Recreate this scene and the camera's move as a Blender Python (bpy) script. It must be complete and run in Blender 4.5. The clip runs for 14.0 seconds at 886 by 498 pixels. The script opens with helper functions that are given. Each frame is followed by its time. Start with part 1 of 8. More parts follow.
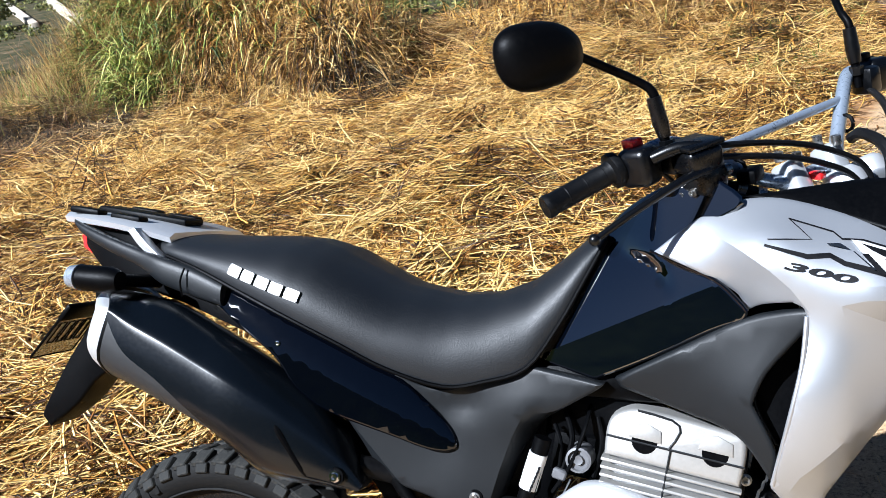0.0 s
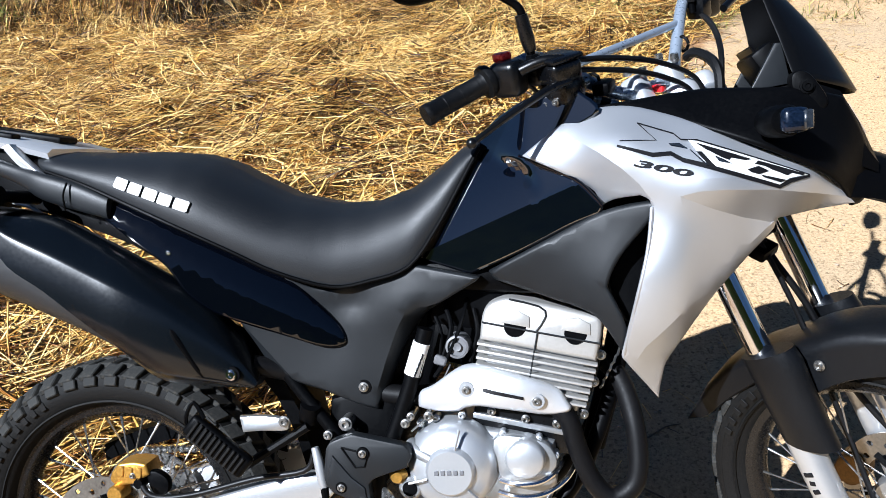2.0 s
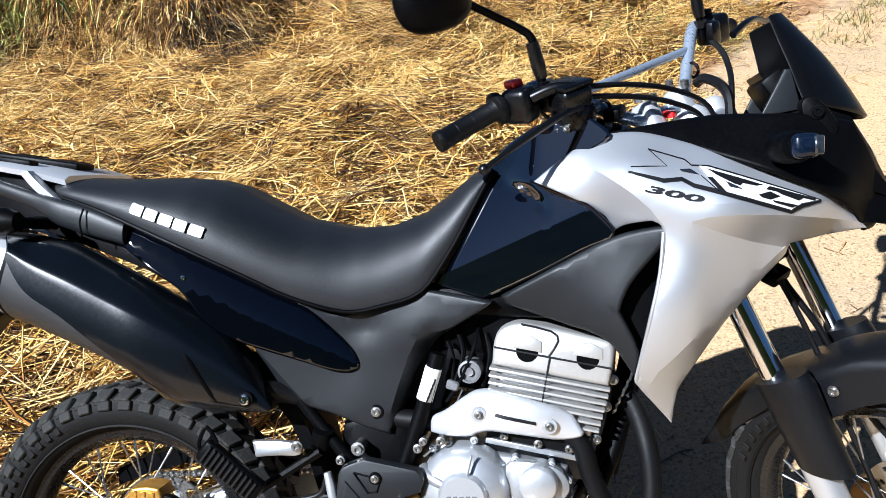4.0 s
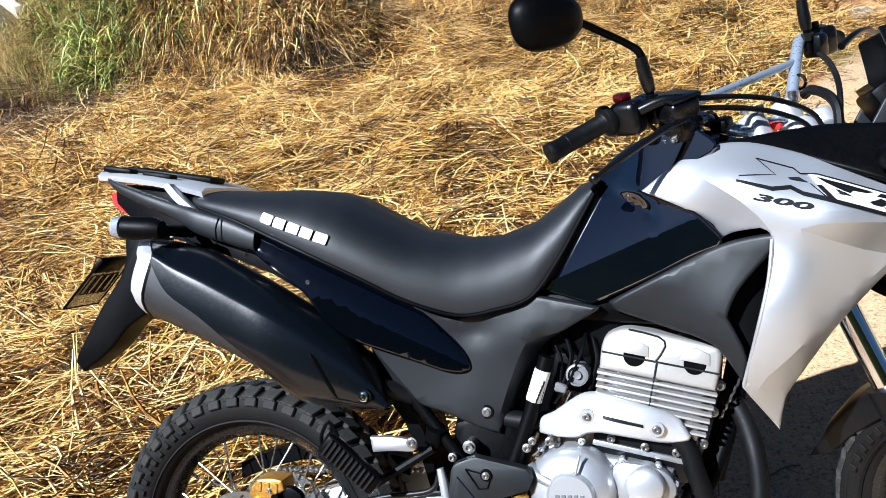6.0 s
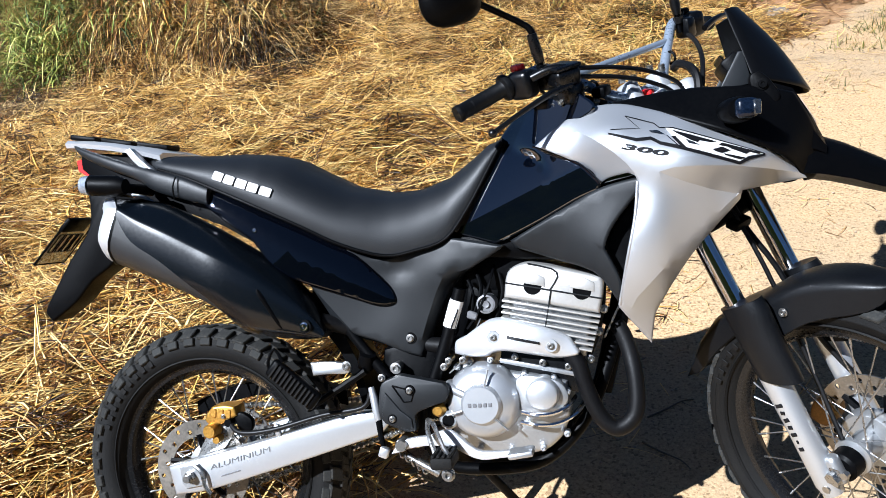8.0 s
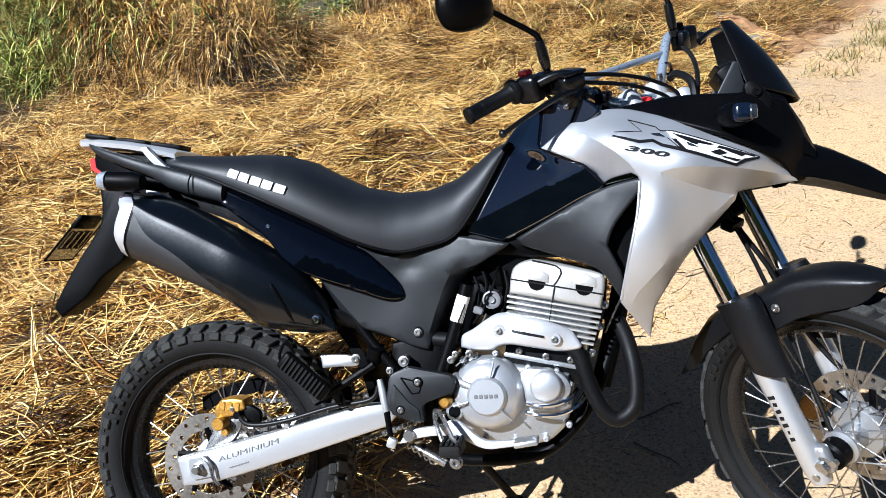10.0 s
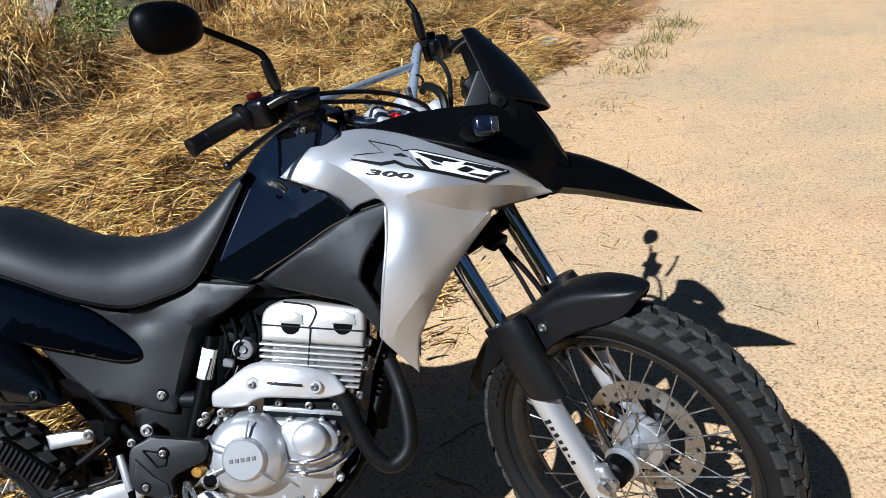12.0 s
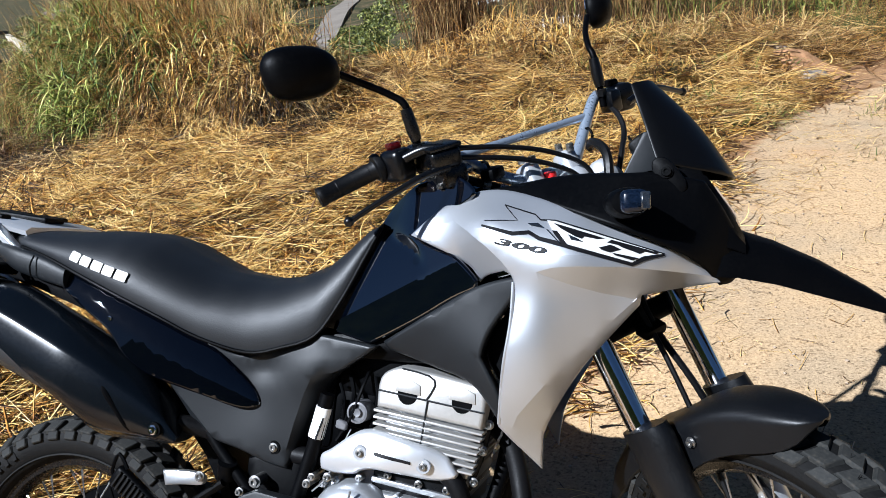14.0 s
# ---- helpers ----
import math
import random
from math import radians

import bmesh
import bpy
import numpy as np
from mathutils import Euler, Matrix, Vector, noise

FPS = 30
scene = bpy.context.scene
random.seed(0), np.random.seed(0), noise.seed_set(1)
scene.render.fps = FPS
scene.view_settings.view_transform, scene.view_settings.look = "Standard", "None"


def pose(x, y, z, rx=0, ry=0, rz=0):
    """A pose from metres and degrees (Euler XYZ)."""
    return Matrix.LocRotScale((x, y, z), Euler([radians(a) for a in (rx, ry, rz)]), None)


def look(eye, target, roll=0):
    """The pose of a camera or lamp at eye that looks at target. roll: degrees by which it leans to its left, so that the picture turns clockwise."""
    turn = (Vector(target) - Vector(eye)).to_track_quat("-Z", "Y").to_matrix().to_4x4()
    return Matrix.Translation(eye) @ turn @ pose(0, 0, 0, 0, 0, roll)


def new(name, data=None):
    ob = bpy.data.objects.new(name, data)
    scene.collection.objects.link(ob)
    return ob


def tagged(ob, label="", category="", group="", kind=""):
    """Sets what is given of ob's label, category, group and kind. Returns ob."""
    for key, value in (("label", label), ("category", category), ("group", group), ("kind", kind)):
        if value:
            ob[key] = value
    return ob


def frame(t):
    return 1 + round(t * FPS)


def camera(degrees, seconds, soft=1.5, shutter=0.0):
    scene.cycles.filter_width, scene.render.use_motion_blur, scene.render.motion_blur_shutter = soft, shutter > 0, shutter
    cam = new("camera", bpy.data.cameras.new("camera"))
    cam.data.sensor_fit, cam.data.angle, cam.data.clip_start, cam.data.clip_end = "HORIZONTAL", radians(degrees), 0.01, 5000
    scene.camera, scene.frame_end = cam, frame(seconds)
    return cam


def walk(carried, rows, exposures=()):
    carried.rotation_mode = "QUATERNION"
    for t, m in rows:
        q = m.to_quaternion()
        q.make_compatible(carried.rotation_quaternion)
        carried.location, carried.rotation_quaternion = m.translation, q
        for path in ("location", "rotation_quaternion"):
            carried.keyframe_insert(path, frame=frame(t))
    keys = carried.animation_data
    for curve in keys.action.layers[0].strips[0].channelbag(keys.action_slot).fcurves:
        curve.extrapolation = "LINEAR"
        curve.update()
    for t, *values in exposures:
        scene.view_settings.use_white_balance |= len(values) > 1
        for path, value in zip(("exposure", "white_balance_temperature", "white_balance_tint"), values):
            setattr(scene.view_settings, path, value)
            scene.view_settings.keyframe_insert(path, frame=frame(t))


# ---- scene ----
cam = camera(55.51, 14.0, 0.75)
PATH = [
    (0, (0.8783, -0.8582, 1.4956), (0.2540, 0.8694, 0.7047), -9.54),
    (0.5, (0.8085, -0.9634, 1.4780), (0.3816, 0.7334, 0.5090), -5.84),
    (1, (0.8387, -0.9790, 1.4810), (0.5771, 0.7453, 0.5022), -5.42),
    (1.5, (0.8473, -1.0005, 1.4924), (0.5842, 0.7336, 0.5313), -5.67),
    (2, (0.8497, -0.9868, 1.4952), (0.5671, 0.7467, 0.5386), -6.22),
    (2.2, (0.8439, -0.9804, 1.4939), (0.5333, 0.7493, 0.5390), -6.53),
    (4.3, (0.8488, -0.9940, 1.5046), (0.5423, 0.7640, 0.6016), -6.58),
    (4.5, (0.8460, -0.9966, 1.5065), (0.5113, 0.7578, 0.6064), -7.08),
    (5, (0.8272, -1.0285, 1.5142), (0.3732, 0.7143, 0.6444), -8.70),
    (5.5, (0.8163, -1.0569, 1.5106), (0.2929, 0.6780, 0.6643), -8.92),
    (6, (0.8273, -1.0702, 1.5171), (0.3132, 0.6723, 0.6807), -9.11),
    (6.5, (0.8942, -1.1325, 1.5275), (0.4050, 0.6479, 0.7587), -9.08),
    (7, (0.9848, -1.1995, 1.5062), (0.5012, 0.5688, 0.7067), -9.06),
    (7.5, (0.9858, -1.2558, 1.5028), (0.5432, 0.4931, 0.6392), -9.29),
    (8, (0.9366, -1.3345, 1.5199), (0.5339, 0.4326, 0.6743), -8.38),
    (8.2, (0.9208, -1.3563, 1.5215), (0.5315, 0.4129, 0.6741), -7.98),
    (10.3, (0.8741, -1.4310, 1.5034), (0.5470, 0.3799, 0.7203), -6.85),
    (10.5, (0.9026, -1.4198, 1.5053), (0.6050, 0.4029, 0.7377), -7.15),
    (11, (0.9592, -1.3544, 1.5086), (0.8804, 0.5104, 0.7901), -7.64),
    (11.5, (1.0225, -1.3061, 1.4899), (1.0042, 0.5480, 0.7401), -7.96),
    (12, (1.0528, -1.2559, 1.4637), (1.0789, 0.5677, 0.6429), -7.40),
    (12.5, (1.0516, -1.1703, 1.4804), (1.1561, 0.6550, 0.6695), -5.71),
    (13, (1.0894, -1.0762, 1.4810), (1.2006, 0.7825, 0.7510), -5.81),
    (13.5, (1.2250, -1.0040, 1.4785), (0.8765, 0.8362, 0.7771), -8.56),
    (14, (1.2334, -1.0433, 1.4649), (0.6947, 0.7452, 0.7501), -8.24),
]
walk(cam, [(t, look(eye, target, roll)) for t, eye, target, roll in PATH], [(0.0, 1.43, 5520, 10), (0.6, 1.48, 5520, 10), (2.2, 1.41, 5520, 10), (5.3, 1.51, 5520, 10), (6.5, 1.50, 5520, 10), (7.0, 1.38, 5520, 10), (8.0, 1.37, 5520, 10), (10.5, 1.32, 5520, 10), (12.2, 0.96, 5560, 10), (13.2, 0.84, 5600, 10), (14.0, 1.11, 5480, 10)])

# ---- daylight ----
SUN_WAY = Vector((-0.469, -0.553, 0.6885)).normalized()
world = bpy.data.worlds.new("sky")
scene.world = world
world.use_nodes = True
wn, wl = world.node_tree.nodes, world.node_tree.links
sky = wn.new("ShaderNodeTexSky")
sky.sky_type, sky.sun_disc = "NISHITA", False
sky.sun_elevation = math.asin(SUN_WAY.z)
sky.sun_rotation = math.atan2(SUN_WAY.x, SUN_WAY.y)
sky.dust_density, sky.ozone_density = 0.4, 6.0
wn["Background"].inputs["Strength"].default_value = 0.0155
wl.new(sky.outputs[0], wn["Background"].inputs[0])
sun = new("sun", bpy.data.lights.new("sun", "SUN"))
sun.data.energy, sun.data.angle, sun.data.color = 5.0, radians(0.5), (1.0, 0.975, 0.93)
sun.matrix_basis = look(SUN_WAY * 20, (0, 0, 0))


# ---- materials ----
def ramp_node(n, stops):
    r = n.new("ShaderNodeValToRGB")
    while len(r.color_ramp.elements) < len(stops):
        r.color_ramp.elements.new(0.5)
    for e, (p, c) in zip(r.color_ramp.elements, stops):
        e.position, e.color = p, (*c, 1)
    return r


def material(name, color, rough=0.5, metal=0.0, coat=0.0, vary=0.12, scale=6.0, fine=200.0, bump=0.0, bump_scale=300.0, rough_vary=0.1, dust=0.0, spec=0.5, random=0.0, coat_rough=0.03, coat_ior=1.5):
    """A surface with variation at two scales, fine relief and a little dust."""
    m = bpy.data.materials.new(name)
    m.use_nodes = True
    n, l = m.node_tree.nodes, m.node_tree.links
    b = n["Principled BSDF"]
    tc = n.new("ShaderNodeTexCoord")
    big, small = n.new("ShaderNodeTexNoise"), n.new("ShaderNodeTexNoise")
    big.inputs["Scale"].default_value, small.inputs["Scale"].default_value = scale, fine
    big.inputs["Detail"].default_value, small.inputs["Detail"].default_value = 5, 3
    l.new(tc.outputs["Object"], big.inputs["Vector"])
    l.new(tc.outputs["Object"], small.inputs["Vector"])
    mix = n.new("ShaderNodeMath")
    mix.operation = "ADD"
    l.new(big.outputs[0], mix.inputs[0])
    l.new(small.outputs[0], mix.inputs[1])
    lo, hi = [tuple(min(1, c * k) for c in color) for k in (1 - vary, 1 + vary)]
    r = ramp_node(n, [(0.35, lo), (0.65, hi)])
    half = n.new("ShaderNodeMath")
    half.operation, half.inputs[1].default_value = "MULTIPLY", 0.5
    l.new(mix.outputs[0], half.inputs[0])
    l.new(half.outputs[0], r.inputs[0])
    col = r.outputs[0]
    if random:
        oi, hs = n.new("ShaderNodeObjectInfo"), n.new("ShaderNodeHueSaturation")
        mr = n.new("ShaderNodeMapRange")
        mr.inputs["To Min"].default_value, mr.inputs["To Max"].default_value = 1 - random, 1 + random
        l.new(oi.outputs["Random"], mr.inputs["Value"])
        l.new(mr.outputs[0], hs.inputs["Value"])
        l.new(col, hs.inputs["Color"])
        col = hs.outputs[0]
    if dust:
        mx, dr = n.new("ShaderNodeMix"), ramp_node(n, [(0.5, (0, 0, 0)), (0.75, (dust, dust, dust))])
        mx.data_type = "RGBA"
        l.new(half.outputs[0], dr.inputs[0])
        l.new(dr.outputs[0], mx.inputs["Factor"])
        l.new(col, mx.inputs["A"])
        mx.inputs["B"].default_value = (0.42, 0.33, 0.22, 1)
        col = mx.outputs["Result"]
    l.new(col, b.inputs["Base Color"])
    rr = n.new("ShaderNodeMapRange")
    rr.inputs["To Min"].default_value, rr.inputs["To Max"].default_value = max(0.02, rough - rough_vary), min(1, rough + rough_vary)
    l.new(half.outputs[0], rr.inputs["Value"])
    rr.inputs["From Min"].default_value, rr.inputs["From Max"].default_value = 0.3, 0.7
    l.new(rr.outputs[0], b.inputs["Roughness"])
    b.inputs["Metallic"].default_value = metal
    b.inputs["Coat Weight"].default_value = coat
    b.inputs["Coat Roughness"].default_value, b.inputs["Coat IOR"].default_value = coat_rough, coat_ior
    b.inputs["Specular IOR Level"].default_value = spec
    if bump:
        bt, bn = n.new("ShaderNodeTexNoise"), n.new("ShaderNodeBump")
        bt.inputs["Scale"].default_value, bt.inputs["Detail"].default_value = bump_scale, 4
        l.new(tc.outputs["Object"], bt.inputs["Vector"])
        l.new(bt.outputs[0], bn.inputs["Height"])
        bn.inputs["Strength"].default_value, bn.inputs["Distance"].default_value = bump, 0.002
        l.new(bn.outputs[0], b.inputs["Normal"])
    return m


SEAT = material("seat_vinyl", (0.0038, 0.0049, 0.0066), 0.52, bump=0.14, bump_scale=420, fine=420, spec=0.46, dust=0.0015)
GLOSS = material("gloss_black_paint", (0.0005, 0.0008, 0.0018), 0.3, coat=1.0, rough_vary=0.02, vary=0.05, coat_rough=0.02, spec=0.0, coat_ior=1.6)
# black paint; blue tint and high coat IOR strengthen the sky's reflection
TANKGLOSS = material("gloss_black_sky_tint_paint", (0.0005, 0.0010, 0.0026), 0.3, coat=1.0, rough_vary=0.02, vary=0.05, coat_rough=0.02, spec=0.0, coat_ior=2.4)
DARK = material("charcoal_plastic", (0.0050, 0.0061, 0.0074), 0.47, bump=0.08, bump_scale=1200, fine=600, dust=0.0012, spec=0.30)
MUD = material("matt_black_plastic", (0.0026, 0.0030, 0.0038), 0.40, bump=0.06, bump_scale=1200, dust=0.0015, spec=0.22)
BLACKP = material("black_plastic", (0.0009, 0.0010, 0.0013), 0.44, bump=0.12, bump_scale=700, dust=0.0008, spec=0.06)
SILVER = material("silver_paint", (0.425, 0.440, 0.465), 0.42, metal=0.74, coat=0.4, rough_vary=0.03, vary=0.025, fine=900, coat_rough=0.12)
ALU = material("cast_aluminium", (0.38, 0.39, 0.40), 0.40, metal=0.85, bump=0.12, bump_scale=500, vary=0.04, rough_vary=0.03)
ALUW = material("brushed_aluminium", (0.48, 0.495, 0.515), 0.37, metal=0.75, vary=0.02, rough_vary=0.02)
HEADALU = material("bead_blasted_aluminium", (0.405, 0.395, 0.375), 0.45, metal=0.62, bump=0.10, bump_scale=420, vary=0.06, rough_vary=0.04)
WHITEALU = material("silver_painted_metal", (0.52, 0.53, 0.545), 0.38, metal=0.55, vary=0.02, rough_vary=0.02)
CHROME = material("chrome", (0.75, 0.75, 0.76), 0.08, metal=1.0, rough_vary=0.04, vary=0.05)
STEEL = material("steel", (0.34, 0.335, 0.325), 0.3, metal=0.95, vary=0.15, dust=0.06)
DISC = material("brake_disc_steel", (0.27, 0.25, 0.22), 0.36, metal=0.9, vary=0.2, dust=0.1)
RUBBER = material("tyre_rubber", (0.0042, 0.0041, 0.004), 0.70, bump=0.4, bump_scale=260, vary=0.25, dust=0.008, spec=0.16)
TREAD = material("tread_rubber", (0.015, 0.0153, 0.0145), 0.78, bump=0.5, bump_scale=200, vary=0.3, dust=0.06, random=0.2, spec=0.22)
HOSE = material("hose_rubber", (0.003, 0.003, 0.0034), 0.45, spec=0.22)
GRIP = material("grip_rubber", (0.0014, 0.0016, 0.0020), 0.5, bump=0.2, bump_scale=300, spec=0.22)
MUFFLER = material("satin_black_muffler", (0.0018, 0.0028, 0.0042), 0.23, coat=0.2, rough_vary=0.03, spec=0.34, coat_rough=0.12)
MUFGREY = material("muffler_grey", (0.018, 0.0185, 0.0195), 0.5, bump=0.2, bump_scale=700, dust=0.005, spec=0.3)
LENSGREY = material("clear_reflector_lens", (0.003, 0.006, 0.014), 0.22, coat=0.25, spec=0.3, vary=0.6, scale=60, fine=300)
HOUSING = material("satin_black_housing", (0.0012, 0.0014, 0.0019), 0.30, bump=0.05, bump_scale=500, spec=0.40, rough_vary=0.05)
HEADLENS = material("headlight_lens", (0.30, 0.235, 0.165), 0.25, coat=1.0, vary=0.15, scale=40, fine=200)
LENSPALE = material("pale_reflector_lens", (0.26, 0.29, 0.33), 0.15, metal=0.4, coat=1.0, vary=0.45, scale=50, fine=300)
GOLD = material("gold_anodised", (0.50, 0.27, 0.05), 0.38, metal=0.8, vary=0.25, dust=0.1)
DARKGOLD = material("dull_gold", (0.16, 0.085, 0.02), 0.45, metal=0.7, vary=0.3)
REDP = material("red_plastic", (0.75, 0.02, 0.02), 0.3, coat=0.4)
WHITEP = material("white_label", (0.78, 0.78, 0.76), 0.5)
WHITEPRINT = material("white_print", (0.55, 0.55, 0.54), 0.5)
BLACKPRINT = material("black_print", (0.006, 0.006, 0.007), 0.5, spec=0.15)
GREYPRINT = material("grey_print", (0.10, 0.10, 0.105), 0.45)
PIPE = material("exhaust_black_paint", (0.0024, 0.0024, 0.0028), 0.5, bump=0.1, dust=0.003, spec=0.14)
BARALU = material("bar_grey_paint", (0.30, 0.35, 0.42), 0.3, metal=0.6, vary=0.08)
PLATE = material("plate_bare_metal", (0.40, 0.39, 0.38), 0.28, metal=0.9)


SMOKE = material("smoked_screen", (0.0016, 0.0017, 0.0020), 0.36, coat=0.12, rough_vary=0.03, coat_rough=0.25, spec=0.14)
MIRROR = material("mirror_glass", (0.9, 0.9, 0.9), 0.03, metal=1.0, rough_vary=0.01, vary=0.01)


def straw_material(name, stops, rough=0.55, sub=0.25):
    """Dry or green blades: a colour for each blade, with a paler and darker grain along it."""
    m = bpy.data.materials.new(name)
    m.use_nodes = True
    n, l = m.node_tree.nodes, m.node_tree.links
    b = n["Principled BSDF"]
    g, tc, nz = n.new("ShaderNodeNewGeometry"), n.new("ShaderNodeTexCoord"), n.new("ShaderNodeTexNoise")
    nz.inputs["Scale"].default_value, nz.inputs["Detail"].default_value = 3.0, 6
    l.new(tc.outputs["Object"], nz.inputs["Vector"])
    add = n.new("ShaderNodeMath")
    add.operation = "MULTIPLY_ADD"
    l.new(nz.outputs[0], add.inputs[0])
    add.inputs[1].default_value = 1.3
    sub_ = n.new("ShaderNodeMath")
    sub_.operation, sub_.inputs[1].default_value = "SUBTRACT", 0.65
    l.new(g.outputs["Random Per Island"], sub_.inputs[0])
    l.new(sub_.outputs[0], add.inputs[2])
    r = ramp_node(n, stops)
    l.new(add.outputs[0], r.inputs[0])
    fine = n.new("ShaderNodeTexNoise")
    fine.inputs["Scale"].default_value = 90
    l.new(tc.outputs["Object"], fine.inputs["Vector"])
    hs = n.new("ShaderNodeHueSaturation")
    mr = n.new("ShaderNodeMapRange")
    mr.inputs["To Min"].default_value, mr.inputs["To Max"].default_value = 0.7, 1.3
    l.new(fine.outputs[0], mr.inputs["Value"])
    l.new(mr.outputs[0], hs.inputs["Value"])
    l.new(r.outputs[0], hs.inputs["Color"])
    l.new(hs.outputs[0], b.inputs["Base Color"])
    b.inputs["Roughness"].default_value = rough
    b.inputs["Specular IOR Level"].default_value = 0.4
    return m


BROWNSTRAW = straw_material("brown_straw", [(0.06, (0.04, 0.015, 0.0035)), (0.32, (0.24, 0.105, 0.021)), (0.58, (0.50, 0.275, 0.068)), (0.90, (0.76, 0.52, 0.22))], 0.45)
STRAW = straw_material("dry_straw", [(0.08, (0.036, 0.012, 0.0022)), (0.28, (0.26, 0.105, 0.014)), (0.52, (0.66, 0.375, 0.075)), (0.80, (0.86, 0.605, 0.225))], 0.42)
STALK = straw_material("standing_dry_stalks", [(0.0, (0.08, 0.033, 0.008)), (0.35, (0.26, 0.125, 0.030)), (0.65, (0.47, 0.28, 0.078)), (0.95, (0.68, 0.49, 0.21))])
REED = straw_material("brown_reeds", [(0.0, (0.035, 0.015, 0.005)), (0.4, (0.125, 0.062, 0.02)), (0.7, (0.28, 0.16, 0.054)), (1.0, (0.48, 0.35, 0.16))])
GREEN = straw_material("green_blades", [(0.0, (0.03, 0.055, 0.008)), (0.35, (0.125, 0.18, 0.024)), (0.65, (0.29, 0.34, 0.062)), (0.95, (0.52, 0.48, 0.15))])
LEAF = straw_material("shrub_leaves", [(0.0, (0.022, 0.033, 0.006)), (0.4, (0.080, 0.096, 0.017)), (0.75, (0.175, 0.185, 0.036)), (1.0, (0.30, 0.27, 0.075))])
FRESH = straw_material("fresh_green_blades", [(0.0, (0.050, 0.080, 0.010)), (0.4, (0.18, 0.235, 0.030)), (0.7, (0.37, 0.40, 0.078)), (1.0, (0.58, 0.54, 0.17))])
# dead grass, its colour darkened further to carry the shade by the bank
DEADSHADE = straw_material("dead_shaded_blades", [(0.0, (0.010, 0.007, 0.004)), (0.45, (0.040, 0.027, 0.014)), (0.8, (0.12, 0.085, 0.045)), (1.0, (0.34, 0.26, 0.14))], 0.7)


def edge_of_road(y):
    """x of the border between hay and road, by y."""
    return np.interp(y, [-6, 0.0, 0.4, 1.3, 3.5, 4.8, 5.4, 7.0, 8.0, 9.6, 30], [-1.6, 0.02, 0.24, 0.95, 1.5, 2.1, 2.75, 3.65, 4.25, 5.2, 17.0])


def ground_material():
    m = bpy.data.materials.new("road_and_soil")
    m.use_nodes = True
    n, l = m.node_tree.nodes, m.node_tree.links
    b = n["Principled BSDF"]
    tc = n.new("ShaderNodeTexCoord")

    def noise_tex(scale, detail=5, rough=0.6):
        t = n.new("ShaderNodeTexNoise")
        t.inputs["Scale"].default_value, t.inputs["Detail"].default_value, t.inputs["Roughness"].default_value = scale, detail, rough
        l.new(tc.outputs["Object"], t.inputs["Vector"])
        return t.outputs[0]

    def mixed(fac, a, c):
        x = n.new("ShaderNodeMix")
        x.data_type = "RGBA"
        l.new(fac, x.inputs["Factor"])
        for k, v in (("A", a), ("B", c)):
            if isinstance(v, tuple):
                x.inputs[k].default_value = (*v, 1)
            else:
                l.new(v, x.inputs[k])
        return x.outputs["Result"]

    # worn asphalt under pale sand, with small stones
    grain = ramp_node(n, [(0.36, (0.155, 0.094, 0.048)), (0.45, (0.405, 0.268, 0.138)), (0.55, (0.495, 0.340, 0.183)), (0.68, (0.54, 0.385, 0.222))])
    l.new(noise_tex(95, 5, 0.8), grain.inputs[0])
    blot = ramp_node(n, [(0.42, (0, 0, 0)), (0.62, (0.8, 0.8, 0.8))])
    l.new(noise_tex(1.1, 6, 0.65), blot.inputs[0])
    asph = ramp_node(n, [(0.36, (0.12, 0.087, 0.055)), (0.46, (0.325, 0.240, 0.146)), (0.64, (0.455, 0.337, 0.207))])
    l.new(noise_tex(120, 4, 0.8), asph.inputs[0])
    road = mixed(blot.outputs[0], grain.outputs[0], asph.outputs[0])
    red = ramp_node(n, [(0.6, (0, 0, 0)), (0.72, (0.5, 0.5, 0.5))])
    l.new(noise_tex(0.8, 4), red.inputs[0])
    road = mixed(red.outputs[0], road, (0.37, 0.21, 0.108))
    vor = n.new("ShaderNodeTexVoronoi")
    vor.inputs["Scale"].default_value = 75
    l.new(tc.outputs["Object"], vor.inputs["Vector"])
    spot = ramp_node(n, [(0.10, (0.75, 0.75, 0.75)), (0.17, (0, 0, 0))])
    l.new(vor.outputs["Distance"], spot.inputs[0])
    gate = ramp_node(n, [(0.46, (0, 0, 0)), (0.56, (1, 1, 1))])
    l.new(noise_tex(9, 3), gate.inputs[0])
    mul = n.new("ShaderNodeMath")
    mul.operation = "MULTIPLY"
    l.new(spot.outputs[0], mul.inputs[0])
    l.new(gate.outputs[0], mul.inputs[1])
    road = mixed(mul.outputs[0], road, (0.16, 0.12, 0.085))
    # single grains, some dark, some pale
    peb = n.new("ShaderNodeTexVoronoi")
    peb.inputs["Scale"].default_value = 125
    l.new(tc.outputs["Object"], peb.inputs["Vector"])
    tone = n.new("ShaderNodeSeparateColor")
    l.new(peb.outputs["Color"], tone.inputs[0])
    pick = ramp_node(n, [(0.0, (0.42, 0.40, 0.38)), (0.09, (0.62, 0.6, 0.58)), (0.18, (1, 1, 1)), (0.85, (1, 1, 1)), (1.0, (1.2, 1.2, 1.18))])
    l.new(tone.outputs[0], pick.inputs[0])
    grained = n.new("ShaderNodeMix")
    grained.data_type, grained.blend_type = "RGBA", "MULTIPLY"
    grained.inputs["Factor"].default_value = 0.75
    l.new(road, grained.inputs["A"])
    l.new(pick.outputs[0], grained.inputs["B"])
    road = grained.outputs["Result"]
